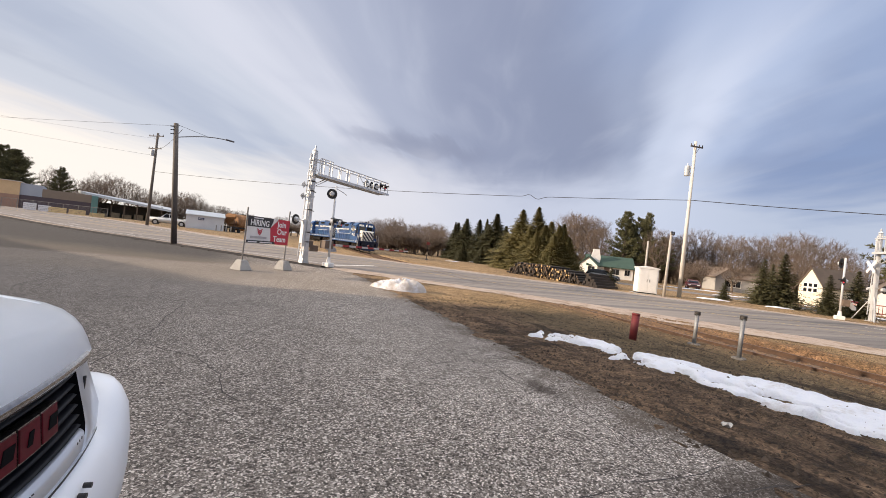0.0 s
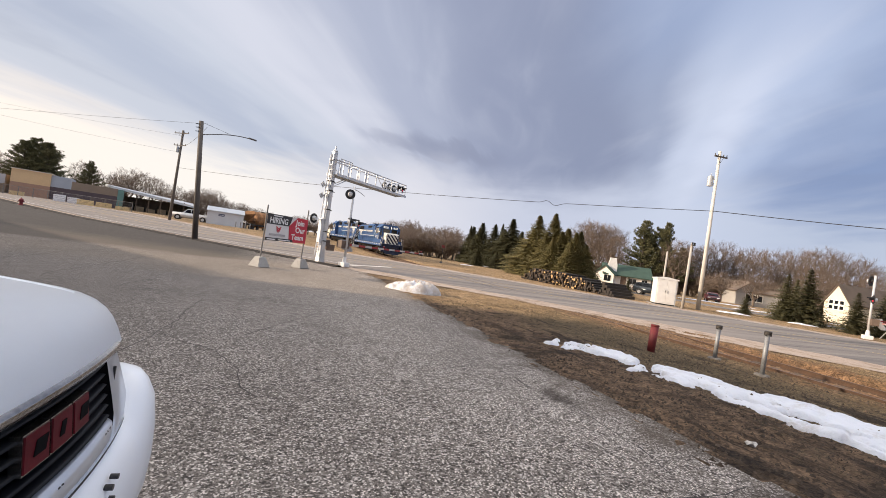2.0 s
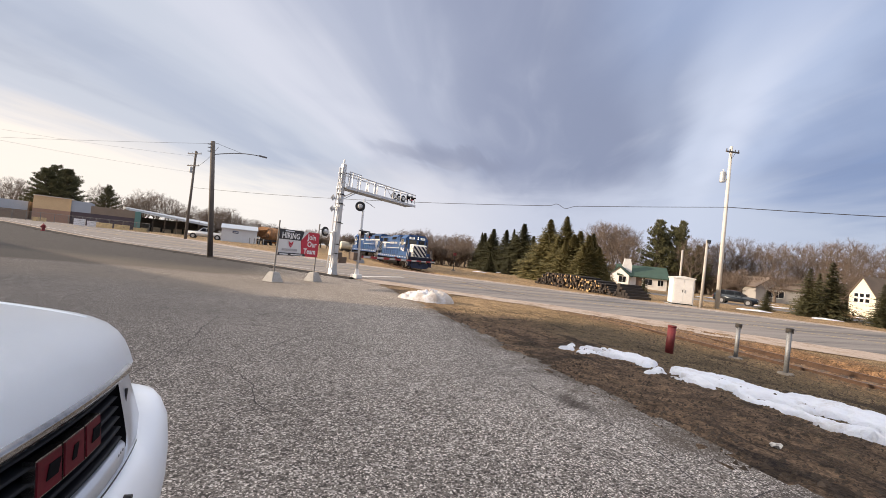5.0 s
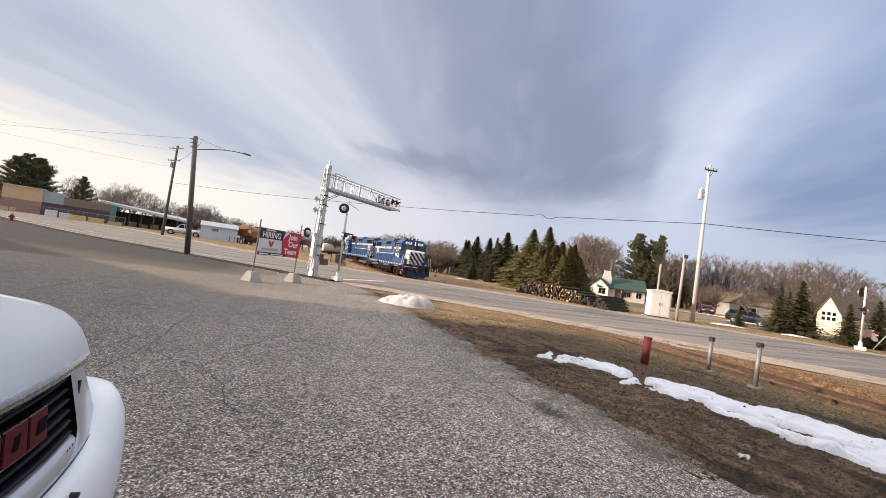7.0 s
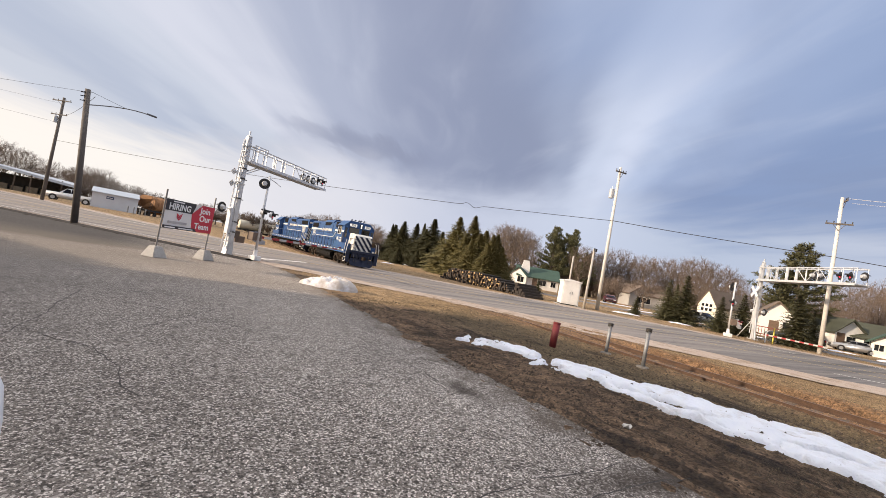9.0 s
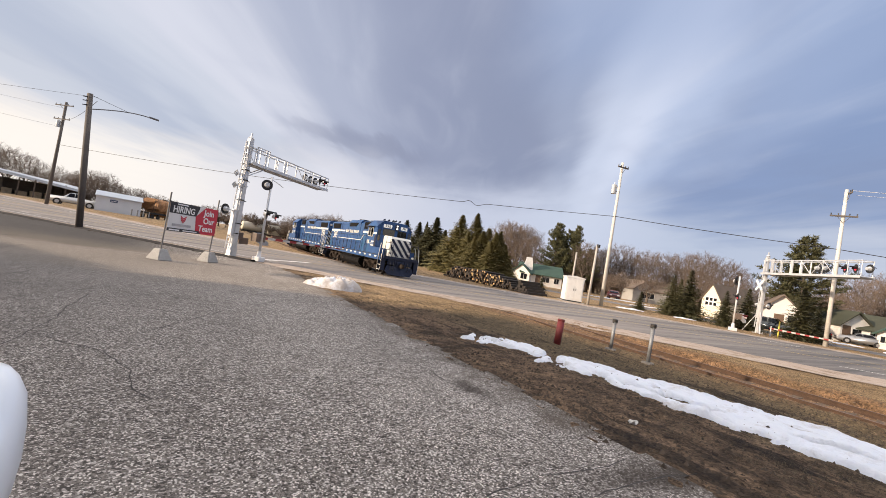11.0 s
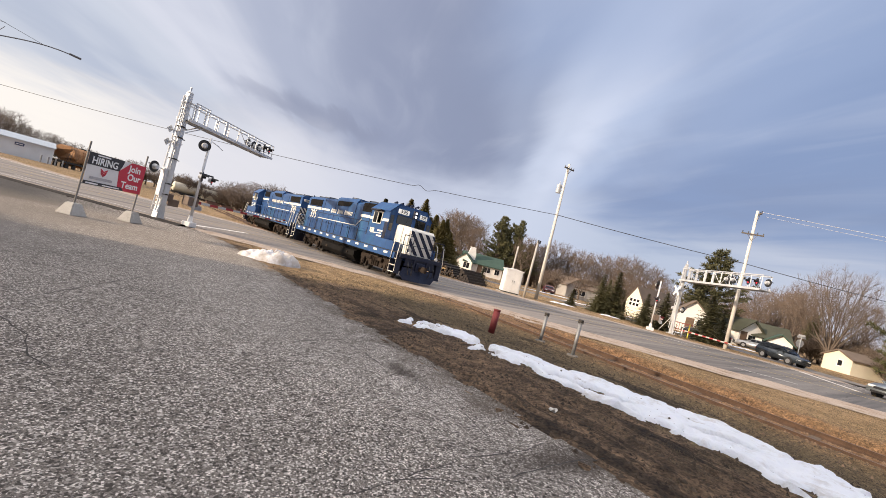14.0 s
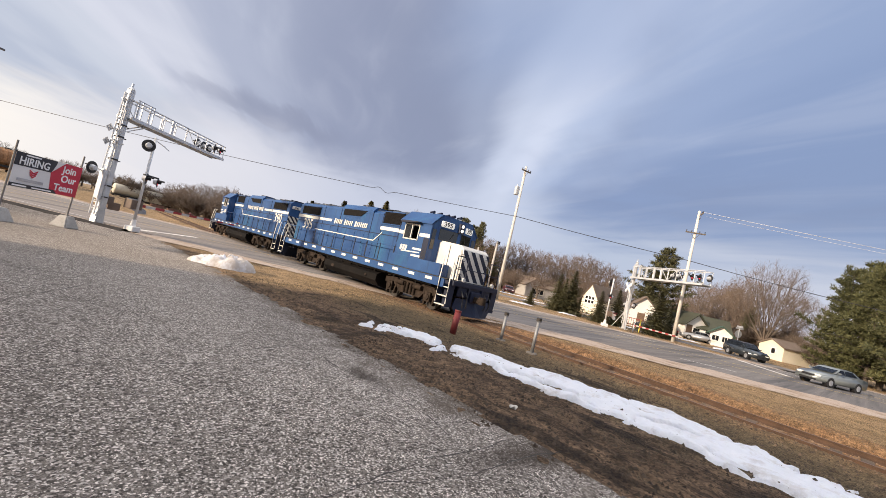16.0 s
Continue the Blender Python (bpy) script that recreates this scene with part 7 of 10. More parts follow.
def bare_shrub(name, label, seed, height, spread, group, twig):
    """Several forking stems from one root, ending in fine twigs."""
    rnd = random.Random(seed)
    T = thing(name, label, "shrub", None, group)
    bm = B()
    tips = []

    def grow(p, d, length, r, depth):
        q = p + d * length
        cyl(bm, p, q, max(r, 0.014), max(r * 0.7, 0.011), 4, caps=False)
        tips.append((p, q, d))
        if depth >= 5:
            return
        for k in range(3 if depth < 3 else 2):
            ax = Vector((rnd.gauss(0, 1), rnd.gauss(0, 1), rnd.gauss(0, 0.5))).normalized()
            nd = (d + ax * spread * rnd.uniform(0.45, 1.25) + Vector((0, 0, 0.20))).normalized()
            grow(q if k < 2 else p.lerp(q, rnd.uniform(0.35, 0.9)), nd, length * rnd.uniform(0.62, 0.92), r * 0.55, depth + 1)

    for k in range(5):
        grow(Vector((0, 0, -0.1)), Vector((rnd.uniform(-0.55, 0.55), rnd.uniform(-0.55, 0.55), 1)).normalized(), height * 0.13, height * 0.008, 1)
    part("trunk", bm, PALE_BARK, T, "grey-brown stems")
    co, fa = [], []
    for p, q, d in tips:
        for k in range(5):
            spray(co, fa, rnd, p.lerp(q, rnd.random()), d, height * rnd.uniform(0.05, 0.13), 0.007 + 0.008 * rnd.random())
    from_arrays("crown", co, fa, twig, T)
    T["tall"] = sorted(c[2] for c in co)[int(len(co) * 0.985)]
    return T


def spray(co, fa, rnd, base, d, ln, w):
    """A hair-fine twig with two side twigs."""
    ax = Vector((rnd.gauss(0, 1), rnd.gauss(0, 1), rnd.gauss(0.1, 0.8))).normalized()
    nd = (d * 0.9 + ax * 0.75 + Vector((0, 0, 0.15))).normalized()
    e = base + nd * ln
    for b0, e0, ww in ((base, e, w), (base.lerp(e, 0.35), base.lerp(e, 0.35) + (nd + ax * 0.9).normalized() * ln * 0.6, w * 0.8), (base.lerp(e, 0.6), base.lerp(e, 0.6) + (nd - ax * 0.9).normalized() * ln * 0.5, w * 0.8)):
        s = nd.cross(Vector((rnd.gauss(0, 1), rnd.gauss(0, 1), rnd.gauss(0, 1)))).normalized() * ww
        k0 = len(co)
        co += [tuple(b0 - s), tuple(b0 + s), tuple(e0)]
        fa.append((k0, k0 + 1, k0 + 2))


def bare_tree(name, label, seed, height, girth, group, fork=0.22, straight=0.8, nodes=380):
    """A leafless crown: limbs reach from the fork to points spread through a rounded, lumpy dome, and end in fine twigs."""
    rnd = random.Random(seed)
    T = thing(name, label, "tree", None, group)
    root, half = Vector((0, 0, height * fork)), girth * height / 2
    mid, up = height * (fork + 1) / 2 + height * 0.03, height * (1 - fork) / 2
    pts = []
    while len(pts) < nodes:
        v = Vector((rnd.gauss(0, 1), rnd.gauss(0, 1), rnd.gauss(0, 1))).normalized()
        r = rnd.random() ** 0.36 * (0.86 + 0.26 * noise.noise(v * 1.9 + Vector((seed, 0, 0))))
        squeeze = 1.0 if v.z > -0.2 else 0.75
        q = Vector((v.x * half * r * squeeze, v.y * half * r * squeeze, mid + v.z * up * r))
        if q.z > height * fork * 0.9:
            pts.append(q)
    pts.sort(key=lambda q: (q - root).length)
    pos = np.array([tuple(root)] + [tuple(q) for q in pts])
    far, dad, load = np.zeros(len(pos)), [0] * len(pos), [1] * len(pos)
    for i in range(1, len(pos)):
        gap = np.linalg.norm(pos[:i] - pos[i], axis=1)
        k = int(np.argmin(gap * 1.25 + straight * far[:i]))
        dad[i], far[i] = k, far[k] + gap[k]
    for i in range(len(pos) - 1, 0, -1):
        load[dad[i]] += load[i]
    bm = B()
    thick = height * 0.00085
    trunk = thick * load[0] ** 0.56
    cyl(bm, (0, 0, -0.3), root, trunk * 1.25, trunk, 9, caps=False)
    co, fa = [], []
    for i in range(1, len(pos)):
        a, b_ = Vector(pos[dad[i]]), Vector(pos[i])
        r1 = max(0.008, thick * load[i] ** 0.56)
        r0 = min(max(0.010, thick * load[dad[i]] ** 0.56), r1 * 1.6)
        bend = a.lerp(b_, 0.55) + Vector((rnd.gauss(0, 1), rnd.gauss(0, 1), rnd.gauss(0.3, 0.6))) * (b_ - a).length * 0.04
        cyl(bm, a, bend, r0, (r0 + r1) / 2, 5 if load[i] > 12 else 3, caps=False)
        cyl(bm, bend, b_, (r0 + r1) / 2, r1, 5 if load[i] > 12 else 3, caps=False)
        d = ((b_ - a).normalized() + (b_ - root).normalized() * 0.8).normalized()
        for k in range(9 if load[i] < 4 else 3):
            spray(co, fa, rnd, a.lerp(b_, rnd.uniform(0.4, 1.0)), d, height * rnd.uniform(0.05, 0.11), 0.006 + 0.008 * rnd.random())
    part("trunk", bm, PALE_BARK, T, "grey-brown trunk and limbs")
    from_arrays("crown", co, fa, TWIG, T)
    T["tall"] = sorted(c[2] for c in co)[int(len(co) * 0.985)]
    return T


def plant(model, base_height, x, y, h, turn, wide=1.0):
    t = copy_thing(model, pose(x, y, land(x, y) - 0.05, 0, 0, turn))
    s = h / base_height
    t.scale = (s * wide, s * wide, s)
    return t


def build_trees():
    rnd = random.Random(11)
    spruces = [conifer("spruce_tree", "olive green spruce in a dense row behind the log pile", 20 + i, SPRUCE, 9.0, 3.1, "spruce", "spruces behind the track") for i in range(3)]
    darks = [conifer("spruce_tree", "tall dark green spruce beside the olive row", 30 + i, FIR, 9.0, 2.7, "spruce", "spruces behind the track") for i in range(2)]
    firs = [conifer("fir_tree", "small dark green fir on the verge beyond the highway", 40 + i, FIR, 5.0, 1.75, "fir", "small firs on the verge") for i in range(2)]
    pines = [conifer("pine_tree", "tall dark pine with open tufted boughs", 60 + i, PINE, 12.0, 4.6, "pine", "tall pines") for i in range(3)]
    soft = [conifer("white_pine", "big bushy olive green pine with boughs down to the grass", 70 + i, WHITE_PINE, 12.0, 4.6, "bushy", "bushy pines") for i in range(2)]
    fan = bare_tree("bare_tree", "large leafless tree with a broad fan of fine branches", 90, 13.0, 0.86, "bare trees", 0.13, 1.15, 480)
    shrubs = [bare_shrub("bare_shrub", "leafless reddish-brown shrub in the undergrowth", 95 + i, 5.0, 0.75, "bare shrubs", BRUSH) for i in range(2)]
    bares = [bare_tree("bare_tree", "leafless brown broadleaf tree in the winter tree line", 80 + i, 11.0, 0.66 + 0.08 * i, "bare trees") for i in range(4)]
    for x, y, h in ((38.6, 86.8, 8.8), (38.5, 82.1, 9.3), (40.0, 79.0, 10.0), (40.8, 76.2, 8.3), (41.0, 73.6, 10.4), (41.6, 70.7, 8.6), (33.7, 72.5, 3.8), (35.9, 68.9, 3.3),
                    (35.5, 56.8, 7.4), (34.8, 54.6, 9.3), (34.1, 51.2, 7.5), (35.5, 51.6, 9.4), (34.6, 48.3, 7.9), (36.5, 49.6, 8.1), (35.4, 46.3, 7.0), (39.9, 51.1, 8.3), (35.1, 57.0, 4.8), (33.1, 48.0, 5.7), (33.7, 44.9, 5.5), (37.6, 54.2, 7.6), (38.2, 47.5, 6.4)):
        wide = rnd.uniform(1.7, 2.15) if y > 66 else rnd.uniform(1.45, 1.9)
        plant(rnd.choice(darks if y > 66 else spruces), 9.0, x, y, h * rnd.uniform(0.88, 1.06), rnd.uniform(0, 360), wide)
    for x, y, h in ((43.16, 25.24, 4.3), (43.89, 23.93, 4.9), (41.62, 27.71, 2.0), (30.6, 31.4, 2.0), (42.61, 19.83, 3.3), (45.1, 19.13, 3.9), (45.53, 15.19, 4.6)):
        plant(rnd.choice(firs), 5.0, x, y, h * 1.04, rnd.uniform(0, 360), rnd.uniform(1.22, 1.36))
    for x, y, h, w in ((67.0, 65.9, 13.9, .85), (69.9, 63.1, 13.9, .62), (68.9, 66.8, 11.6, .8), (66.3, 22.4, 12.1, 1.1), (68.9, 24.6, 8.2, 1.0), (83.5, 14.2, 7.2, 0.7),
                       (-60.2, 127.0, 12.8, 1.1), (-59.4, 129.7, 14.0, 1.2), (-55.7, 126.6, 13.2, 1.1), (-50.5, 135.3, 11.0, .8), (14.4, 164.4, 5.6, 1.0), (16.6, 164.2, 5.2, 1.0)):
        plant(rnd.choice(pines), 12.0, x, y, h, rnd.uniform(0, 360), w)
    for x, y, h, w in ((62.5, 2.4, 11.8, 0.9), (64.8, 0.8, 13.0, 1.0), (59.4, -0.8, 13.0, 1.0), (56.0, -2.6, 12.3, 1.0), (53.5, -4.4, 12.4, 1.0), (58, -7.5, 13.0, 1.1), (53, -10, 12.5, 1.1), (58.6, 0.2, 11.6, 0.85)):
        plant(rnd.choice(soft), 12.0, x, y, h, rnd.uniform(0, 360), w)
    for x, y, h, w in ((93.5, 17.2, 11.0, 1), (105.9, 20.9, 11.0, 1), (100.2, 22.2, 10.4, 1), (88.1, 9.4, 9.5, 1), (80.7, 5.2, 8.0, 0.9), (78.0, 0.5, 8.0, 1), (74.6, 14.6, 7.6, 0.8), (86.0, 19.0, 8.0, 1.0), (82.0, 24.0, 6.5, 1.0),
                       (64.9, 79.5, 12.0, 1), (64.9, 75.2, 11.4, 1), (64.2, 70.1, 8.9, 1), (69.7, 59.8, 9.1, 1.1), (77.0, 62.8, 8.8, 1.1), (82.2, 63.2, 9.8, 1.1), (87.1, 63.9, 10.9, 1.1), (87.2, 60.0, 9.4, 1.1), (86.6, 56.9, 9.9, 1.1), (95.5, 59.1, 10.4, 1.1), (91.4, 53.3, 10.1, 1.1), (90.8, 50.0, 10.5, 1.1), (90.1, 46.8, 10.5, 1.1), (89.3, 43.6, 9.7, 1.1), (90.1, 41.8, 8.9, 1.1),
                       (70.9, 51.4, 4.5, 1.3), (66.9, 51.2, 3.8, 1.3), (72.5, 47.0, 4.8, 1.3), (80.3, 42.2, 6.5, 1.2), (93.9, 25.2, 9.3, 1.1), (99.7, 24.2, 9.5, 1.1),
                       (24.7, 116.3, 8.5, 1.2), (28.8, 124.2, 10.1, 1.2), (30.4, 117.1, 10.0, 1.2), (33.7, 119.6, 10.0, 1.2), (33.7, 108.4, 9.0, 1.2), (37.7, 110.5, 9.3, 1.2), (37.7, 101.3, 8.2, 1.2), (39.0, 98.5, 7.0, 1.2), (25.3, 96.2, 6.0, 1.4), (31.0, 92.2, 5.6, 1.4), (28.0, 105.0, 7.4, 1.3), (35.0, 93.0, 6.2, 1.3), (21.5, 110.0, 6.2, 1.4), (15.0, 145.1, 4.4, 1.4), (24, 140, 6.0, 1.2),
                       (67.6, 84.3, 12.3, 1), (68.8, 80.6, 11.9, 1), (68.6, 76.4, 11.2, 1), (-26.4, 149.0, 9.4, 1.1), (-31.4, 159.0, 8.8, 1.1), (-23.2, 149.5, 9.5, 1.1), (-52.7, 153.3, 9.5, 1.1), (-46.7, 143.9, 8.8, 1.1), (-47.6, 155.0, 12.0, 1.1), (-41.7, 145.5, 10.6, 1.1), (-58.0, 151.4, 11.4, 1.1), (-75.0, 143.7, 10.2, 1.1), (-71.1, 139.7, 9.5, 1.1), (-36.5, 139.0, 9.6, 1.0), (-33.0, 142.0, 8.6, 1.0), (-44.0, 139.0, 9.2, 1.0), (-29.0, 147.0, 7.6, 1.0)):
        i = rnd.randrange(4)
        plant(bares[i], bares[i]["tall"], x, y, h * (1.02 if x < -20 else 0.86 if x < 45 and y > 85 else 1.12), rnd.uniform(0, 360), w)
    fan.matrix_basis = pose(76.3, 10.9, land(76.3, 10.9) - 0.05)
    fan.scale = (13.0 / fan["tall"],) * 3
    # undergrowth before the tree line
    for (ax, ay), (bx, by), n in (((64, 72), (84, 50), 26), ((84, 50), (92, 27), 30), ((92, 27), (76, 6), 20), ((20, 112), (40, 92), 14), ((13, 128), (24, 112), 12), ((22, 104), (34, 90), 10), ((62, 82), (70, 64), 6), ((76.5, 7.0), (72.5, 2.5), 5)):
        for i in range(n):
            t = (i + rnd.random()) / n
            k = rnd.randrange(2)
            plant(shrubs[k], shrubs[k]["tall"], ax + (bx - ax) * t + rnd.uniform(-1.5, 1.5), ay + (by - ay) * t + rnd.uniform(-1.5, 1.5), rnd.uniform(2.2, 4.8), rnd.uniform(0, 360), rnd.uniform(1.0, 1.5))
    for i in range(44):                                  # low brown woods beyond the lumber yard
        a, d = radians(-10.5 + 25.0 * (i + rnd.random()) / 44), rnd.uniform(132, 160)
        x, y = d * math.sin(a), d * math.cos(a)
        k = rnd.randrange(4)
        if i % 3:
            plant(bares[k], bares[k]["tall"], x, y, rnd.uniform(4.6, 6.0) + max(0.0, -3 - math.degrees(a)) * 0.45, rnd.uniform(0, 360), rnd.uniform(1.1, 1.5))
        else:
            plant(shrubs[k % 2], shrubs[k % 2]["tall"], x, y - 4, rnd.uniform(3.0, 4.2), rnd.uniform(0, 360), rnd.uniform(1.3, 1.8))
    # farther woods, beyond counting
    for i in range(48):
        a = radians(rnd.uniform(7, 85))
        d = rnd.uniform(125, 190)
        x, y = d * math.sin(a), d * math.cos(a)
        k = rnd.randrange(4)
        plant(bares[k], bares[k]["tall"], x, y, rnd.uniform(7.5, 11), rnd.uniform(0, 360), rnd.uniform(1.1, 1.5))
    for i in range(14):
        a = radians(rnd.uniform(-38, -11))
        d = rnd.uniform(165, 210)
        k = rnd.randrange(4)
        plant(bares[k], bares[k]["tall"], d * math.sin(a), d * math.cos(a), rnd.uniform(6, 9), rnd.uniform(0, 360), 1.3)
    # the first of each kind takes a place of its own
    for model, (x, y, h, b_) in zip(spruces + darks + firs + pines + soft + shrubs + bares, ((43.5, 77.5, 9.0, 9.0), (39.0, 84.5, 8.2, 9.0), (36.8, 52.6, 8.4, 9.0), (42.5, 80.5, 9.6, 9.0), (37.4, 85.6, 8.4, 9.0), (46.2, 26.2, 4.2, 5.0), (48.6, 15.0, 3.6, 5.0), (72.0, 67.0, 13.0, 12.0), (71.5, 60.5, 9.0, 12.0), (-57.5, 131.0, 13.0, 12.0), (61.0, -5.0, 12.5, 12.0), (66.0, -4.0, 13.0, 12.0), (73.5, 2.0, 3.5, None), (83.0, 45.0, 4.0, None),
                                                               (85.0, 70.0, 9.0, None), (74.0, 66.0, 9.0, None), (83.0, 36.0, 8.0, None), (36.0, 128.0, 10.0, None))):
        b_ = b_ or model["tall"]
        model.matrix_basis = pose(x, y, land(x, y) - 0.05)
        model.scale = (h / b_,) * 3


build_trees()

# ---- snow, logs, cracks and litter ----
SNOW_LINE = ((6.10, 8.28, 0.08), (6.66, 7.98, 0.22), (6.94, 7.42, 0.20), (7.04, 6.95, 0.32), (7.26, 6.2, 0.42), (7.62, 5.4, 0.40), (7.92, 4.6, 0.56), (8.06, 3.6, 0.88), (8.18, 2.6, 0.88), (8.15, 1.5, 0.80), (7.85, 0.3, 0.74), (7.7, -1.2, 0.72), (7.6, -3.0, 0.5), (7.6, -4.5, 0.1))


def snow_depth(x, y):
    best = -9.0
    for (ax, ay, aw), (bx, by, bw) in zip(SNOW_LINE, SNOW_LINE[1:]):
        dx, dy = bx - ax, by - ay
        t = min(1.0, max(0.0, ((x - ax) * dx + (y - ay) * dy) / (dx * dx + dy * dy)))
        d = math.hypot(x - ax - t * dx, y - ay - t * dy)
        best = max(best, (aw + (bw - aw) * t) - d)
    if best < -0.6:
        return best
    best += 0.06 + 0.58 * noise.noise((x * 1.5, y * 1.1, 2)) + 0.52 * noise.noise((x * 3.6, y * 2.6, 5)) + 0.20 * noise.noise((x * 8, y * 7, 8)) + 0.06 * noise.noise((x * 20, y * 20, 3))
    hole = noise.noise((x * 2.6 + y * 0.5, y * 0.8, 21)) - 0.24       # thawed slots along the strip
    return best - max(0.0, hole) * 5.0 * (1 - smooth(5.6, 6.4, y))


def build_snow():
    st = 0.045
    xs, ys = list(np.arange(5.6, 9.8, st)), list(np.arange(-5.0, 8.8, st))
    dep = {(i, j): snow_depth(x, y) for j, y in enumerate(ys) for i, x in enumerate(xs)}
    cells = {(i, j) for i in range(len(xs) - 1) for j in range(len(ys) - 1) if max(dep[i, j], dep[i + 1, j], dep[i, j + 1], dep[i + 1, j + 1]) > 0}
    islands = []
    while cells:                                       # part the sheet into the pieces that lie apart
        todo, got = [cells.pop()], []
        while todo:
            c = todo.pop()
            got.append(c)
            for a in (-1, 0, 1):
                for b_ in (-1, 0, 1):
                    q = (c[0] + a, c[1] + b_)
                    if q in cells:
                        cells.discard(q)
                        todo.append(q)
        islands.append(got)
    islands.sort(key=len, reverse=True)
    for n, got in enumerate(islands):
        if len(got) < 14:
            continue
        idx, co, fa = {}, [], []
        for i, j in got:
            q = []
            for p in ((i, j), (i + 1, j), (i + 1, j + 1), (i, j + 1)):
                if p not in idx:
                    idx[p] = len(co)
                    x, y, d = xs[p[0]], ys[p[1]], dep[p]
                    x += 0.35 * st * noise.noise((x * 40, y * 40, 4))
                    h = 0.075 * (1 - math.exp(-max(0.0, d) / 0.12)) + (0.045 * noise.noise((x * 2.2, y * 2.2, 1)) + 0.030 * noise.noise((x * 6, y * 6, 6)) + 0.014 * noise.noise((x * 15, y * 15, 6))) * min(1.0, max(0.0, d) * 6)
                    co.append((x, y, ground_z(x, y) + (0.018 + h if d > 0 else -0.04)))
                q.append(idx[p])
            fa.append(q)
        me = bpy.data.meshes.new("snow_strip" if n == 0 else "snow_fragment")
        me.from_pydata(co, [], fa)
        me.polygons.foreach_set("use_smooth", [True] * len(fa))
        me.materials.append(MATS["old_snow"])
        tagged(new(me.name, me), "long melting strip of old white snow on the turf" if n == 0 else "small ragged fragment of melting snow on the turf", "snow", "" if n == 0 else "snow fragments")
    # the heap at the end of the lot: one lumpy mass with steep sides
    cx, cy, R, C = 5.05, 16.75, 22, 72
    bm = B()
    rings = []
    for r in range(R + 1):
        f = r / R
        ring = []
        for k in range(C):
            a = k * math.tau / C
            out = 1 + 0.16 * noise.noise((math.cos(a) * 1.3, math.sin(a) * 1.3, 3)) + 0.06 * noise.noise((math.cos(a) * 5, math.sin(a) * 5, 8))
            u, v = f * out * math.cos(a) * 1.24, f * out * math.sin(a) * 0.66
            x, y = 0.855 * u + 0.52 * v, -0.52 * u + 0.855 * v
            h = (0.29 + 0.08 * math.sin(u * 2.2 + 0.6)) * (1 - f ** 9) + (0.11 * noise.noise((x * 2.1, y * 2.1, 5)) + 0.20 * noise.noise((x * 4.5, y * 4.5, 2)) + 0.06 * noise.noise((x * 9, y * 9, 2)) + 0.03 * noise.noise((x * 14, y * 14, 2))) * (1 - f ** 4)
            ring.append(bm.verts.new((x, y, h - (0.06 if r == R else 0))))
            if r == 0:
                break
        rings.append(ring)
    for k in range(C):
        bm.faces.new((rings[0][0], rings[1][k], rings[1][(k + 1) % C]))
    for a, b_ in zip(rings[1:], rings[2:]):
        for k in range(C):
            bm.faces.new((a[k], b_[k], b_[(k + 1) % C], a[(k + 1) % C]))
    heap = part("snow_mound", bm, MATS["dirty_snow"], None, smooth=True)
    heap.location = (cx, cy, land(cx, cy) + 0.01)
    tagged(heap, "low lumpy heap of old ploughed snow at the asphalt's edge", "snow")


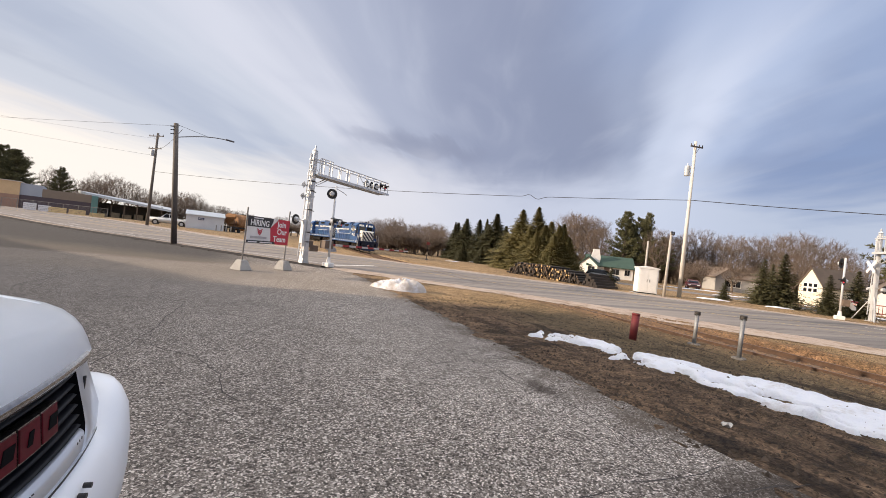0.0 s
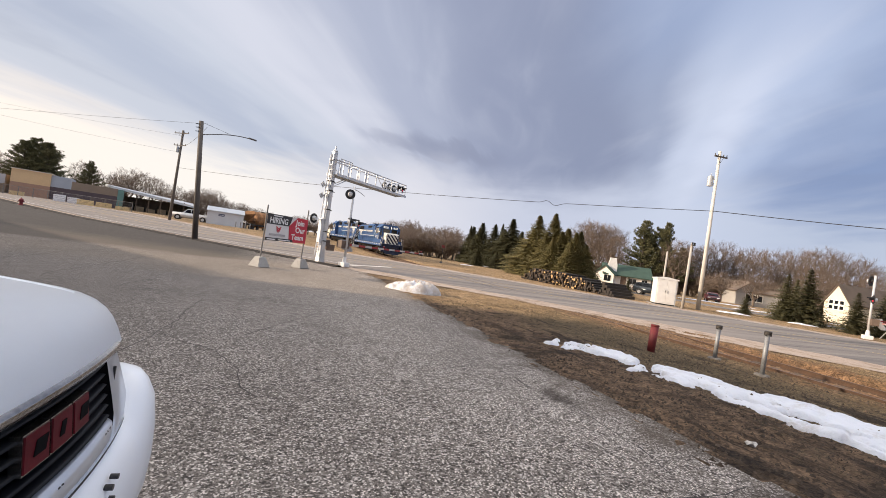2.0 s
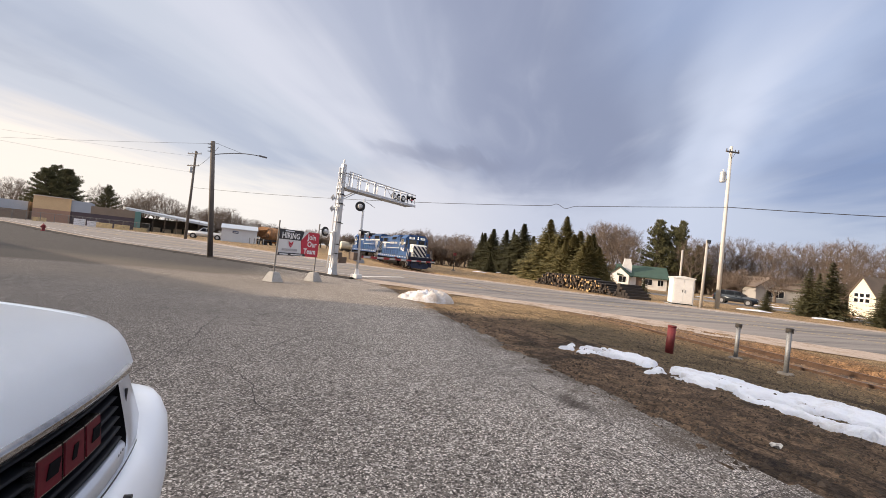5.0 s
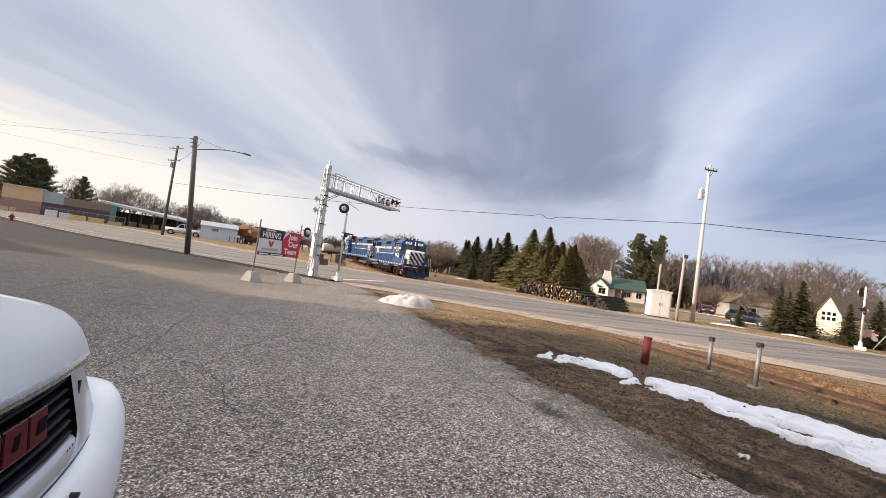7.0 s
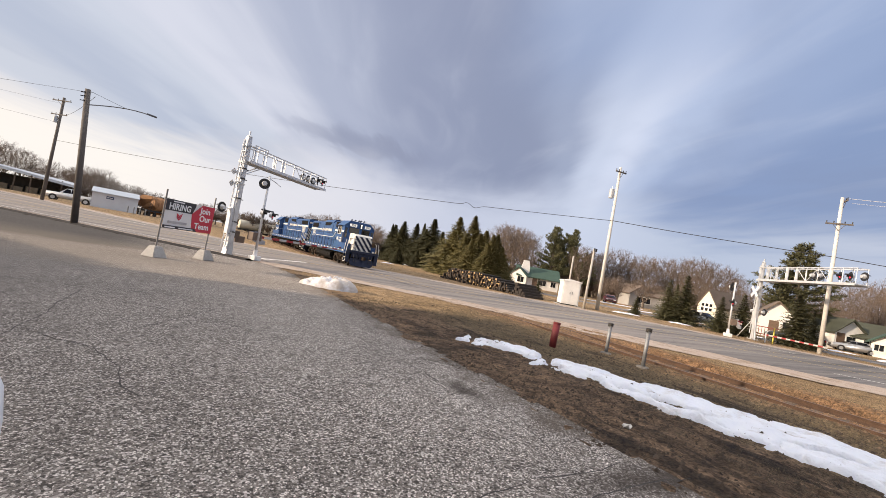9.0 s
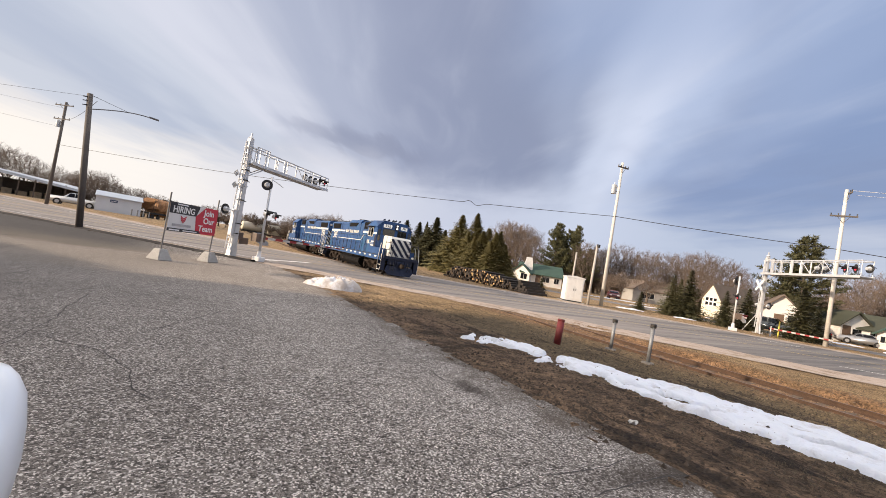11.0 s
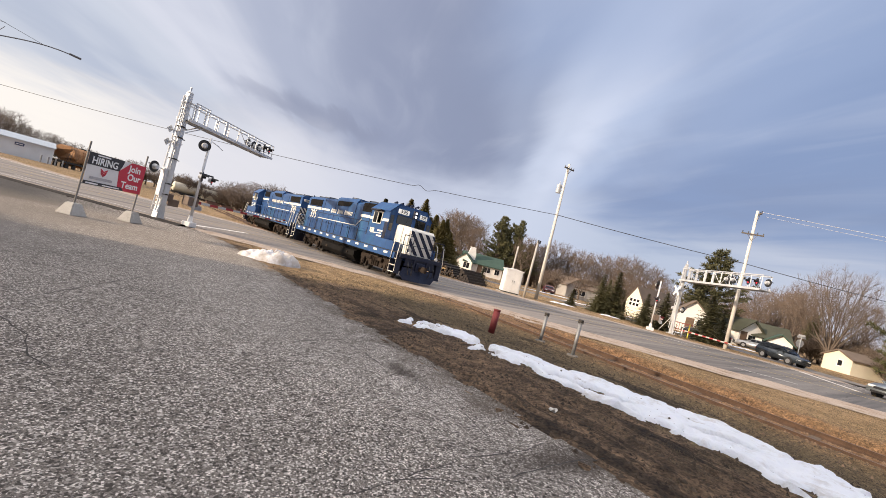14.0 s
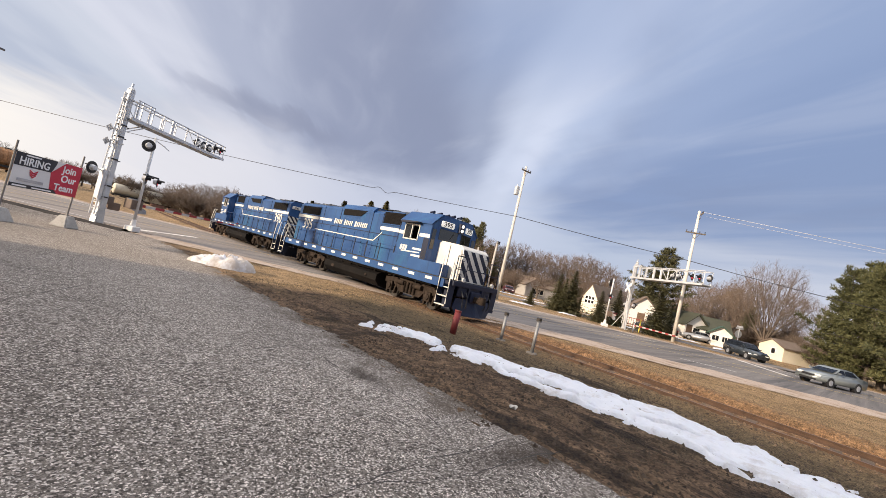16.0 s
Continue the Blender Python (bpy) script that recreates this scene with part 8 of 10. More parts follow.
def build_logs():
    """A stack of short logs, their sawn ends to the road."""
    pile = thing("log_pile", "long stack of cut logs with dark and pale sawn ends", "log pile", pose(27.0, 31.0, land(27, 36), 0, 0, 3))
    bark = mat("log_bark", (0.030, 0.024, 0.020), 0.9, 0, 0.4, 4, 30, 0.01)
    ends = [mat("sawn_end_pale", (0.38, 0.265, 0.13), 0.8, 0, 0.45, 5, 40), mat("sawn_end_brown", (0.105, 0.072, 0.045), 0.8, 0, 0.3, 5, 40), mat("sawn_end_dark", (0.040, 0.032, 0.027), 0.85, 0, 0.3, 5, 40)]
    meshes = []
    rnd = random.Random(9)
    for e in ends:
        for k in range(2):
            bm = B()
            cyl(bm, (0, 0, 0), (2.6, 0, 0), 0.118, 0.108, 10)
            for f in bm.faces:
                f.material_index = 1 if len(f.verts) > 4 else 0
            for v in bm.verts:
                v.co.y *= 1 + 0.12 * noise.noise((v.co.y * 9, v.co.z * 9, k))
                v.co.x += 0.03 * noise.noise((v.co.y * 15, v.co.z * 15, k + 3))
            me = bpy.data.meshes.new("log")
            bm.to_mesh(me)
            bm.free()
            me.materials.append(bark)
            me.materials.append(e)
            meshes.append(me)
    n_row = 54
    for row in range(9):
        for i in range(n_row - row * 3):
            y = (i + row * 1.5 + 0.5 * (row % 2)) * 0.235
            t = y / 13.7
            lim = 6.6 * math.sin(min(1.0, 0.30 + t * 1.3) * math.pi * 0.5) * (1 - smooth(0.72, 1.02, t) * 0.55)
            if row > lim:
                continue
            pale = 0.50 * math.exp(-((t - 0.36) / 0.14) ** 2)
            r = rnd.random()
            k = 0 if r < 0.04 + pale else 1 if r < 0.30 + pale * 0.8 else 2
            lg = new("log", meshes[2 * k + rnd.randrange(2)])
            lg.parent = pile
            lg.matrix_basis = pose(rnd.uniform(-0.22, 0.22), y + rnd.uniform(-0.05, 0.05), 0.115 + row * 0.200 + rnd.uniform(-0.02, 0.03), rnd.uniform(0, 360), 0, rnd.uniform(-2, 2))
            g_ = rnd.uniform(0.68, 1.08)
            lg.scale = (1, g_, g_ * rnd.uniform(0.92, 1.05))
    # long dark timbers stepping down at the near end
    tie = thing("timber_stack", "low stack of long dark creosoted timbers beside the logs", "timber stack", pose(26.9, 30.75, land(27, 29), 0, 0, 3))
    rnd = random.Random(19)
    for row in range(5):
        for k in range(6 - row):
            bm = B()
            box(bm, (0, 0, 0), (2.5, 0.26, 0.23), 0.02)
            t = part("timber", bm, mat("creosote", (0.028, 0.022, 0.019), 0.8, 0, 0.3, 4, 30, 0.004), tie)
            t.matrix_basis = pose(1.2 + rnd.uniform(-.15, .15), -0.15 - k * 0.29, 0.12 + row * 0.235, 0, 0, rnd.uniform(-1.5, 1.5))


CRACKS = (
    [(-5.02, 11.9), (-5.05, 12.9), (-4.98, 15.66), (-5.05, 20.0)],
    [(-6.95, 13.4), (-6.86, 15.15), (-6.92, 17.6), (-6.82, 20.7), (-6.44, 24.6)],
    [(-4.77, 11.77), (-3.84, 11.25), (-2.70, 11.1), (-1.54, 10.75)],
    [(-1.52, 11.83), (-1.57, 10.91), (-1.58, 8.87), (-1.55, 7.64), (-1.62, 6.7), (-1.74, 5.9)],
    [(-1.54, 7.06), (-1.11, 6.56), (-0.73, 6.23), (-0.37, 5.48), (-0.28, 4.87), (-0.10, 4.62)],
    [(-0.36, 4.66), (-0.03, 4.82), (0.54, 5.18), (1.01, 5.16), (1.56, 5.22), (2.06, 4.97), (2.53, 4.94)],
    [(3.27, 6.60), (3.38, 5.55), (3.40, 4.91), (3.59, 4.63), (3.58, 3.88), (3.64, 3.36), (3.49, 2.89)],
    [(1.56, 2.33), (2.06, 2.41), (2.53, 2.30), (3.10, 2.20), (3.70, 2.26), (4.67, 2.21)],
    [(2.15, 2.42), (2.82, 2.55), (3.52, 2.52), (4.13, 2.60)],
    [(-0.50, 7.13), (0.09, 8.29), (1.02, 10.1), (2.63, 12.2)],
    [(-0.87, 10.62), (0.58, 12.45), (1.91, 12.81)],
    [(-0.87, 9.50), (0.02, 8.93), (1.00, 9.97)],
    [(-1.57, 10.9), (-0.32, 10.76), (0.68, 10.66), (1.71, 10.38)],
    [(2.39, 5.87), (3.68, 6.34), (4.33, 5.93)],
    [(-3.4, 11.2), (-3.1, 12.9), (-3.3, 14.6)],
)


def build_cracks():
    dark = mat("crack_fill", (0.045, 0.039, 0.036), 0.95, 0, 0.5, 6, 60)
    for line in CRACKS:
        pts = []
        for (ax, ay), (bx, by) in zip(line, line[1:]):
            n = max(2, int(math.hypot(bx - ax, by - ay) / 0.09))
            pts += [(ax + (bx - ax) * i / n, ay + (by - ay) * i / n) for i in range(n)]
        pts.append(line[-1])
        bm = B()
        prev = None
        for i, (x, y) in enumerate(pts):
            j = min(i + 1, len(pts) - 1)
            k = max(i - 1, 0)
            d = Vector((pts[j][0] - pts[k][0], pts[j][1] - pts[k][1], 0)).normalized()
            s = Vector((-d.y, d.x, 0))
            off = 0.05 * noise.noise((x * 1.3, y * 1.3, 3)) + 0.03 * noise.noise((x * 5, y * 5, 6))
            w = 0.006 + 0.010 * max(0, 0.6 + noise.noise((x * 2, y * 2, 1))) + 0.004 * noise.noise((x * 20, y * 20, 2))
            w = max(0.003, w) * 0.60 * (0.6 + 0.06 * math.hypot(x, y))
            c = Vector((x, y, 0)) + s * off
            z = land(c.x, c.y) + 0.014 + 0.01 * noise.noise((c.x * 0.5, c.y * 0.5, 7))
            row = [bm.verts.new((*(c + s * w).xy, z)), bm.verts.new((*(c - s * w).xy, z))]
            if prev:
                bm.faces.new((prev[0], prev[1], row[1], row[0]))
            prev = row
        tagged(part("crack", bm, dark), "dark crack wandering across the asphalt", "crack", "cracks in the lot", "structure")


def build_litter():
    rnd = random.Random(31)
    # clods and stones on the mud
    co, fa = [], []
    for i in range(14000):
        x, y = rnd.uniform(LOT_EDGE - 0.3, 12.2), rnd.uniform(-2.5, 15) if i % 2 else rnd.uniform(-1, 8)
        if on_lot(x, y, 0.25) or across(x, y) > ROAD_NEAR - 2.2:
            continue
        edge_ = math.exp(-((x - LOT_EDGE) / 0.9) ** 2)
        r = rnd.uniform(0.006, 0.016) + (0.03 * rnd.random() ** 6) + 0.006 * edge_
        z = ground_z(x, y)
        n0 = len(co)
        a = rnd.uniform(0, 6.28)
        for k in range(4):
            q = r * rnd.uniform(0.7, 1.3)
            co.append((x + q * math.cos(a + k * 1.57), y + q * math.sin(a + k * 1.57), z - 0.004))
        co.append((x, y, z + r * rnd.uniform(0.5, 1.1)))
        fa += [(n0 + k, n0 + (k + 1) % 4, n0 + 4) for k in range(4)]
    for i in range(700):                                  # bits of soil lying on the snow
        x, y = rnd.uniform(6.0, 9.4), rnd.uniform(-3.0, 8.4)
        d = snow_depth(x, y)
        if d < 0.02 or noise.noise((x * 1.4, y * 1.1, 40)) < 0.08:
            continue
        r = rnd.uniform(0.004, 0.010) + 0.028 * rnd.random() ** 9
        z = ground_z(x, y) + 0.018 + 0.075 * (1 - math.exp(-d / 0.12)) + (0.045 * noise.noise((x * 2.2, y * 2.2, 1)) + 0.030 * noise.noise((x * 6, y * 6, 6)) + 0.014 * noise.noise((x * 15, y * 15, 6))) * min(1.0, d * 6)
        n0, a = len(co), rnd.uniform(0, 6.28)
        for k in range(4):
            q = r * rnd.uniform(0.7, 1.3)
            co.append((x + q * math.cos(a + k * 1.57), y + q * math.sin(a + k * 1.57), z - 0.004))
        co.append((x, y, z + r * 0.8))
        fa += [(n0 + k, n0 + (k + 1) % 4, n0 + 4) for k in range(4)]
    me = bpy.data.meshes.new("clods")
    me.from_pydata(co, [], fa)
    me.materials.append(mat("mud_clods", (0.075, 0.054, 0.038), 0.95, 0, 0.6, 2, 14))
    tagged(new("clods", me), "small clods and stones scattered on the mud", "dirt", kind="stuff")
    # dead grass blades
    co, fa = [], []
    for i in range(64000):
        x, y = rnd.uniform(5.0, 12.3), rnd.uniform(-2.5, 15.5)
        if i % 3 == 0:
            x, y = rnd.uniform(14.6, 26), rnd.uniform(-6, 10)
        k = across(x, y)
        if k > ROAD_NEAR - 2.1 or snow_depth(x, y) > -0.03 or noise.noise((x * 0.9, y * 0.9, 12)) < -0.05 + (0.30 if x < 7.6 and y < 11 else 0):
            continue
        z = ground_z(x, y)
        for j in range(2):
            a, h = rnd.uniform(0, 6.28), rnd.uniform(0.010, 0.032) * (1.5 if (x > 14 or y > 11.5) else 1.0)
            dx, dy = math.cos(a), math.sin(a)
            w = 0.003 if x < 13 else 0.006
            lean = rnd.uniform(0.5, 2.4) * h
            n0 = len(co)
            co += [(x - dy * w, y + dx * w, z - 0.003), (x + dy * w, y - dx * w, z - 0.003), (x + dx * lean, y + dy * lean, z + h)]
            fa.append((n0, n0 + 1, n0 + 2))
    me = bpy.data.meshes.new("dead_grass")
    me.from_pydata(co, [], fa)
    me.materials.append(leaf_mat("straw_blades", (0.070, 0.055, 0.032), (0.27, 0.205, 0.118)))
    tagged(new("dead_grass", me), "flattened straw-coloured dead grass", "grass", kind="stuff")
    # loose chippings on the asphalt
    co, fa = [], []
    for i in range(16000):
        r_ = 1.2 + 7.5 * rnd.random() ** 1.4
        a = radians(rnd.uniform(-62, 92))
        x, y = r_ * math.sin(a), r_ * math.cos(a)
        if not on_lot(x, y, 0.1) or (x < -0.3 and 0.4 < y < 2.7):
            continue
        r = rnd.uniform(0.003, 0.0085)
        z = land(x, y) + 0.012 + 0.01 * noise.noise((x * 0.5, y * 0.5, 7))
        n0 = len(co)
        t = rnd.uniform(0, 6.28)
        for k in range(4):
            q = r * rnd.uniform(0.7, 1.3)
            co.append((x + q * math.cos(t + k * 1.57), y + q * math.sin(t + k * 1.57), z - 0.001))
        co.append((x, y, z + r * rnd.uniform(0.4, 0.9)))
        fa += [(n0 + k, n0 + (k + 1) % 4, n0 + 4) for k in range(4)]
    me = bpy.data.meshes.new("chippings")
    me.from_pydata(co, [], fa)
    m, nt, bs, tc, noise_, rng, mix, op, bump = nodes_of("loose_chippings", 0.8)
    g = nt.nodes.new("ShaderNodeNewGeometry")
    nt.links.new(mix(g.outputs["Random Per Island"], (0.16, 0.145, 0.135), (0.62, 0.59, 0.56)), bs.inputs["Base Color"])
    me.materials.append(m)
    tagged(new("chippings", me), "pale loose chippings on the asphalt", "gravel", kind="stuff")
    # a crushed scrap of paper by the lot
    x, y = 5.38, 3.42
    bm = B()
    ball(bm, (0, 0, 0.02), 0.07, (1.2, 0.7, 0.35), 2)
    for v in bm.verts:
        v.co += Vector((noise.noise(v.co * 30), noise.noise(v.co * 30 + Vector((5, 0, 0))), noise.noise(v.co * 25))) * 0.03
    sc = part("paper_scrap", bm, mat("dirty_paper", (0.62, 0.58, 0.52), 0.8, 0, 0.2, 9, 60))
    sc.location = (x, y, ground_z(x, y))
    tagged(sc, "crushed dirty white scrap on the mud", "litter")


build_snow()
build_logs()
build_cracks()
build_litter()

# ---- buildings ----
GREEN_ROOF = mat("green_shingles", (0.036, 0.072, 0.055), 0.85, 0, 0.2, 1, 12)
OLIVE_ROOF = mat("olive_shingles", (0.050, 0.054, 0.036), 0.85, 0, 0.2, 1, 12)
BROWN_ROOF = mat("brown_shingles", (0.15, 0.115, 0.09), 0.85, 0, 0.2, 1, 12)
WHITE_SIDING = mat("white_siding", (0.72, 0.70, 0.66), 0.7, 0, 0.05, 1, 10)
CREAM_SIDING = mat("cream_siding", (0.72, 0.67, 0.54), 0.7, 0, 0.06, 1, 10)
GREY_SIDING = mat("grey_siding", (0.36, 0.35, 0.34), 0.75, 0, 0.08, 1, 10)


def window(parent, c, w, h, normal, frame_mat, bars=1):
    """A framed window on a wall that faces normal (0 x or 1 y, with sign)."""
    ax, sg = normal
    def bx(off, sw, sh, du=0, dv=0, t=0.03):
        cc = list(c)
        cc[ax] += sg * off
        cc[1 - ax] += du
        cc[2] += dv
        size = [0, 0, sh]
        size[ax], size[1 - ax] = t, sw
        return tuple(cc), tuple(size)
    bm = B()
    box(bm, *bx(0.02, w + 0.16, h + 0.16, t=0.05))
    fr = part("window", bm, frame_mat, parent, "framed window")
    n = bars + 1
    for i in range(n):
        bm = B()
        box(bm, *bx(0.05, w / n - 0.05, h - 0.04, du=(i - (n - 1) / 2) * w / n, t=0.02))
        part("pane", bm, GLASS_DARK, fr)
    bm = B()
    box(bm, *bx(0.05, w + 0.22, 0.06, dv=-h / 2 - 0.09, t=0.12))
    part("sill", bm, frame_mat, fr)
    return fr


def house(m, w, d, h, roof_h, wall, roof, label, windows=(), door=None, chimney=None, eave=0.35, along="y"):
    """A gabled house: walls w by d, the ridge along local y (or x)."""
    H = thing("house", label, "house", m, "houses beyond the highway")
    bm = B()
    if along == "y":
        prism(bm, [(-w / 2, 0), (w / 2, 0), (w / 2, h), (0, h + roof_h), (-w / 2, h)], 1, -d / 2, d / 2)
    else:
        prism(bm, [(-d / 2, 0), (d / 2, 0), (d / 2, h), (0, h + roof_h), (-d / 2, h)], 0, -w / 2, w / 2)
    part("wall", bm, wall, H)
    half, run = (w / 2, d) if along == "y" else (d / 2, w)
    k = roof_h / half
    for s in (-1, 1):
        bm = B()
        o = half + eave
        prism(bm, [(0.0, h + roof_h + 0.02), (s * o, h - eave * k + 0.02), (s * o, h - eave * k + 0.17), (0.0, h + roof_h + 0.19)], 1 if along == "y" else 0, -run / 2 - eave, run / 2 + eave)
        part("roof", bm, roof, H)
    for c, ww, hh, nrm, bars in windows:
        window(H, c, ww, hh, nrm, WHITE_SIDING, bars)
    if door:
        (x, y, z), nrm = door
        bm = B()
        box(bm, (x, y, 1.0), (0.06, 0.95, 2.0) if nrm == 0 else (0.95, 0.06, 2.0), 0.01)
        part("door", bm, mat("door_brown", (0.14, 0.09, 0.06), 0.5), H)
    if chimney:
        x, y, z, mm = chimney
        bm = B()
        prism(bm, [(x - 0.8, 0), (x + 0.8, 0), (x + 0.8, z - 1.3), (x + 0.5, z), (x - 0.5, z), (x - 0.8, z - 1.3)], 1, y - 0.4, y + 0.4)
        box(bm, (x, y, z), (1.15, 0.9, 0.14), 0.02)
        part("chimney", bm, mm, H, "broad chimney")
    return H


def build_houses():
    F = (1, -1)
    # local -y faces the camera; turn so that -y points back along the sight line
    def at(x, y, turn=0.0):
        return pose(x, y, land(x, y), 0, 0, -math.degrees(math.atan2(x, y)) + turn)
    house(at(59.4, 61.9, 8), 7.8, 6.6, 2.1, 1.8, WHITE_SIDING, GREEN_ROOF, "white cottage with a green roof and broad chimney", along="x",
          windows=[((-3.1, -3.3, 1.25), 0.9, 1.0, F, 1), ((0.9, -3.3, 1.25), 1.3, 1.0, F, 1), ((2.9, -3.3, 1.25), 0.9, 1.0, F, 1)], door=((-0.6, -3.3, 0), 1), chimney=(-2.6, -2.2, 5.0, WHITE_PAINT))
    house(at(56.6, 62.6, -22), 3.4, 5.0, 2.1, 1.4, WHITE_SIDING, GREEN_ROOF, "white gabled wing of the cottage with a green roof",
          windows=[((0.6, -2.5, 1.3), 1.3, 1.1, F, 1)])
    house(at(78.5, 54.5, 34), 4.6, 8.0, 2.5, 1.6, GREY_SIDING, BROWN_ROOF, "grey gabled house behind bare shrubs", windows=[((0.2, -4.0, 1.4), 1.6, 1.2, F, 1)])
    house(at(81.6, 49.6, 0), 8.0, 6.0, 2.4, 1.2, GREY_SIDING, BROWN_ROOF, "low grey ranch house with white windows", along="x", windows=[((-2.2, -3.0, 1.4), 1.5, 1.1, F, 1), ((1.8, -3.0, 1.4), 1.2, 1.1, F, 1)])
    hy = at(69.9, 31.9, -34)
    house(hy, 2.9, 8.5, 2.5, 2.2, CREAM_SIDING, BROWN_ROOF, "cream gabled house with two rows of small windows", eave=0.15,
          windows=[((dx, -4.25, z), 0.46, 0.46, F, 0) for dx in (-0.62, 0, 0.62) for z in (1.9, 2.55)])
    house(at(62.6, 23.2, 6), 3.4, 6.0, 2.6, 1.6, WHITE_SIDING, BROWN_ROOF, "white gabled house with a red railed deck", windows=[((0.95, -3.0, 1.6), 0.7, 0.9, F, 0)], door=((-0.2, -3.0, 0), 1))
    dk = thing("deck_railing", "dark red wooden deck railing before the white house", "railing", at(58.2, 21.5, 4))
    red = mat("deck_red", (0.20, 0.045, 0.04), 0.7, 0, 0.2)
    for i in range(14):
        bm = B()
        box(bm, (-1.8 + i * 0.28, 0, 0.55), (0.05, 0.05, 1.1))
        part("baluster", bm, red, dk)
    for z in (0.25, 1.08):
        bm = B()
        box(bm, (0, 0, z), (3.8, 0.09, 0.10))
        part("rail", bm, red, dk)
    house(at(71.0, 17.4, 10), 5.6, 6.0, 1.9, 1.6, WHITE_SIDING, OLIVE_ROOF, "white house under a broad olive roof", along="x", windows=[((-1.5, -3.0, 1.3), 1.0, 1.0, F, 1), ((0.4, -3.0, 1.3), 1.0, 1.0, F, 1)])
    house(at(68.8, 19.4, 42), 3.6, 5.0, 2.1, 1.5, WHITE_SIDING, OLIVE_ROOF, "white porch wing under an olive roof", windows=[((0.2, -2.5, 1.2), 1.3, 1.0, F, 1)], door=((-1.1, -2.5, 0), 1))
    house(at(68.8, 14.7, 6), 2.5, 4.2, 1.7, 0.9, WHITE_SIDING, GREEN_ROOF, "small white porch with a row of panes", windows=[((-0.6, -2.1, 1.05), 0.8, 0.7, F, 1), ((0.6, -2.1, 1.05), 0.9, 0.7, F, 2)])
    house(at(73.8, 7.6, -40), 3.5, 6.0, 1.75, 0.85, CREAM_SIDING, BROWN_ROOF, "low cream garage with a shallow gable", windows=[((0.4, -3.0, 1.15), 0.55, 0.7, F, 0)], eave=0.2)
    fe = thing("board_fence", "weathered grey board fence behind the garage", "fence", at(74.2, 6.4, -16))
    for i in range(14):
        bm = B()
        box(bm, (i * 0.27, 0, 0.75), (0.24, 0.04, 1.5))
        part("board", bm, GREY_SIDING, fe)


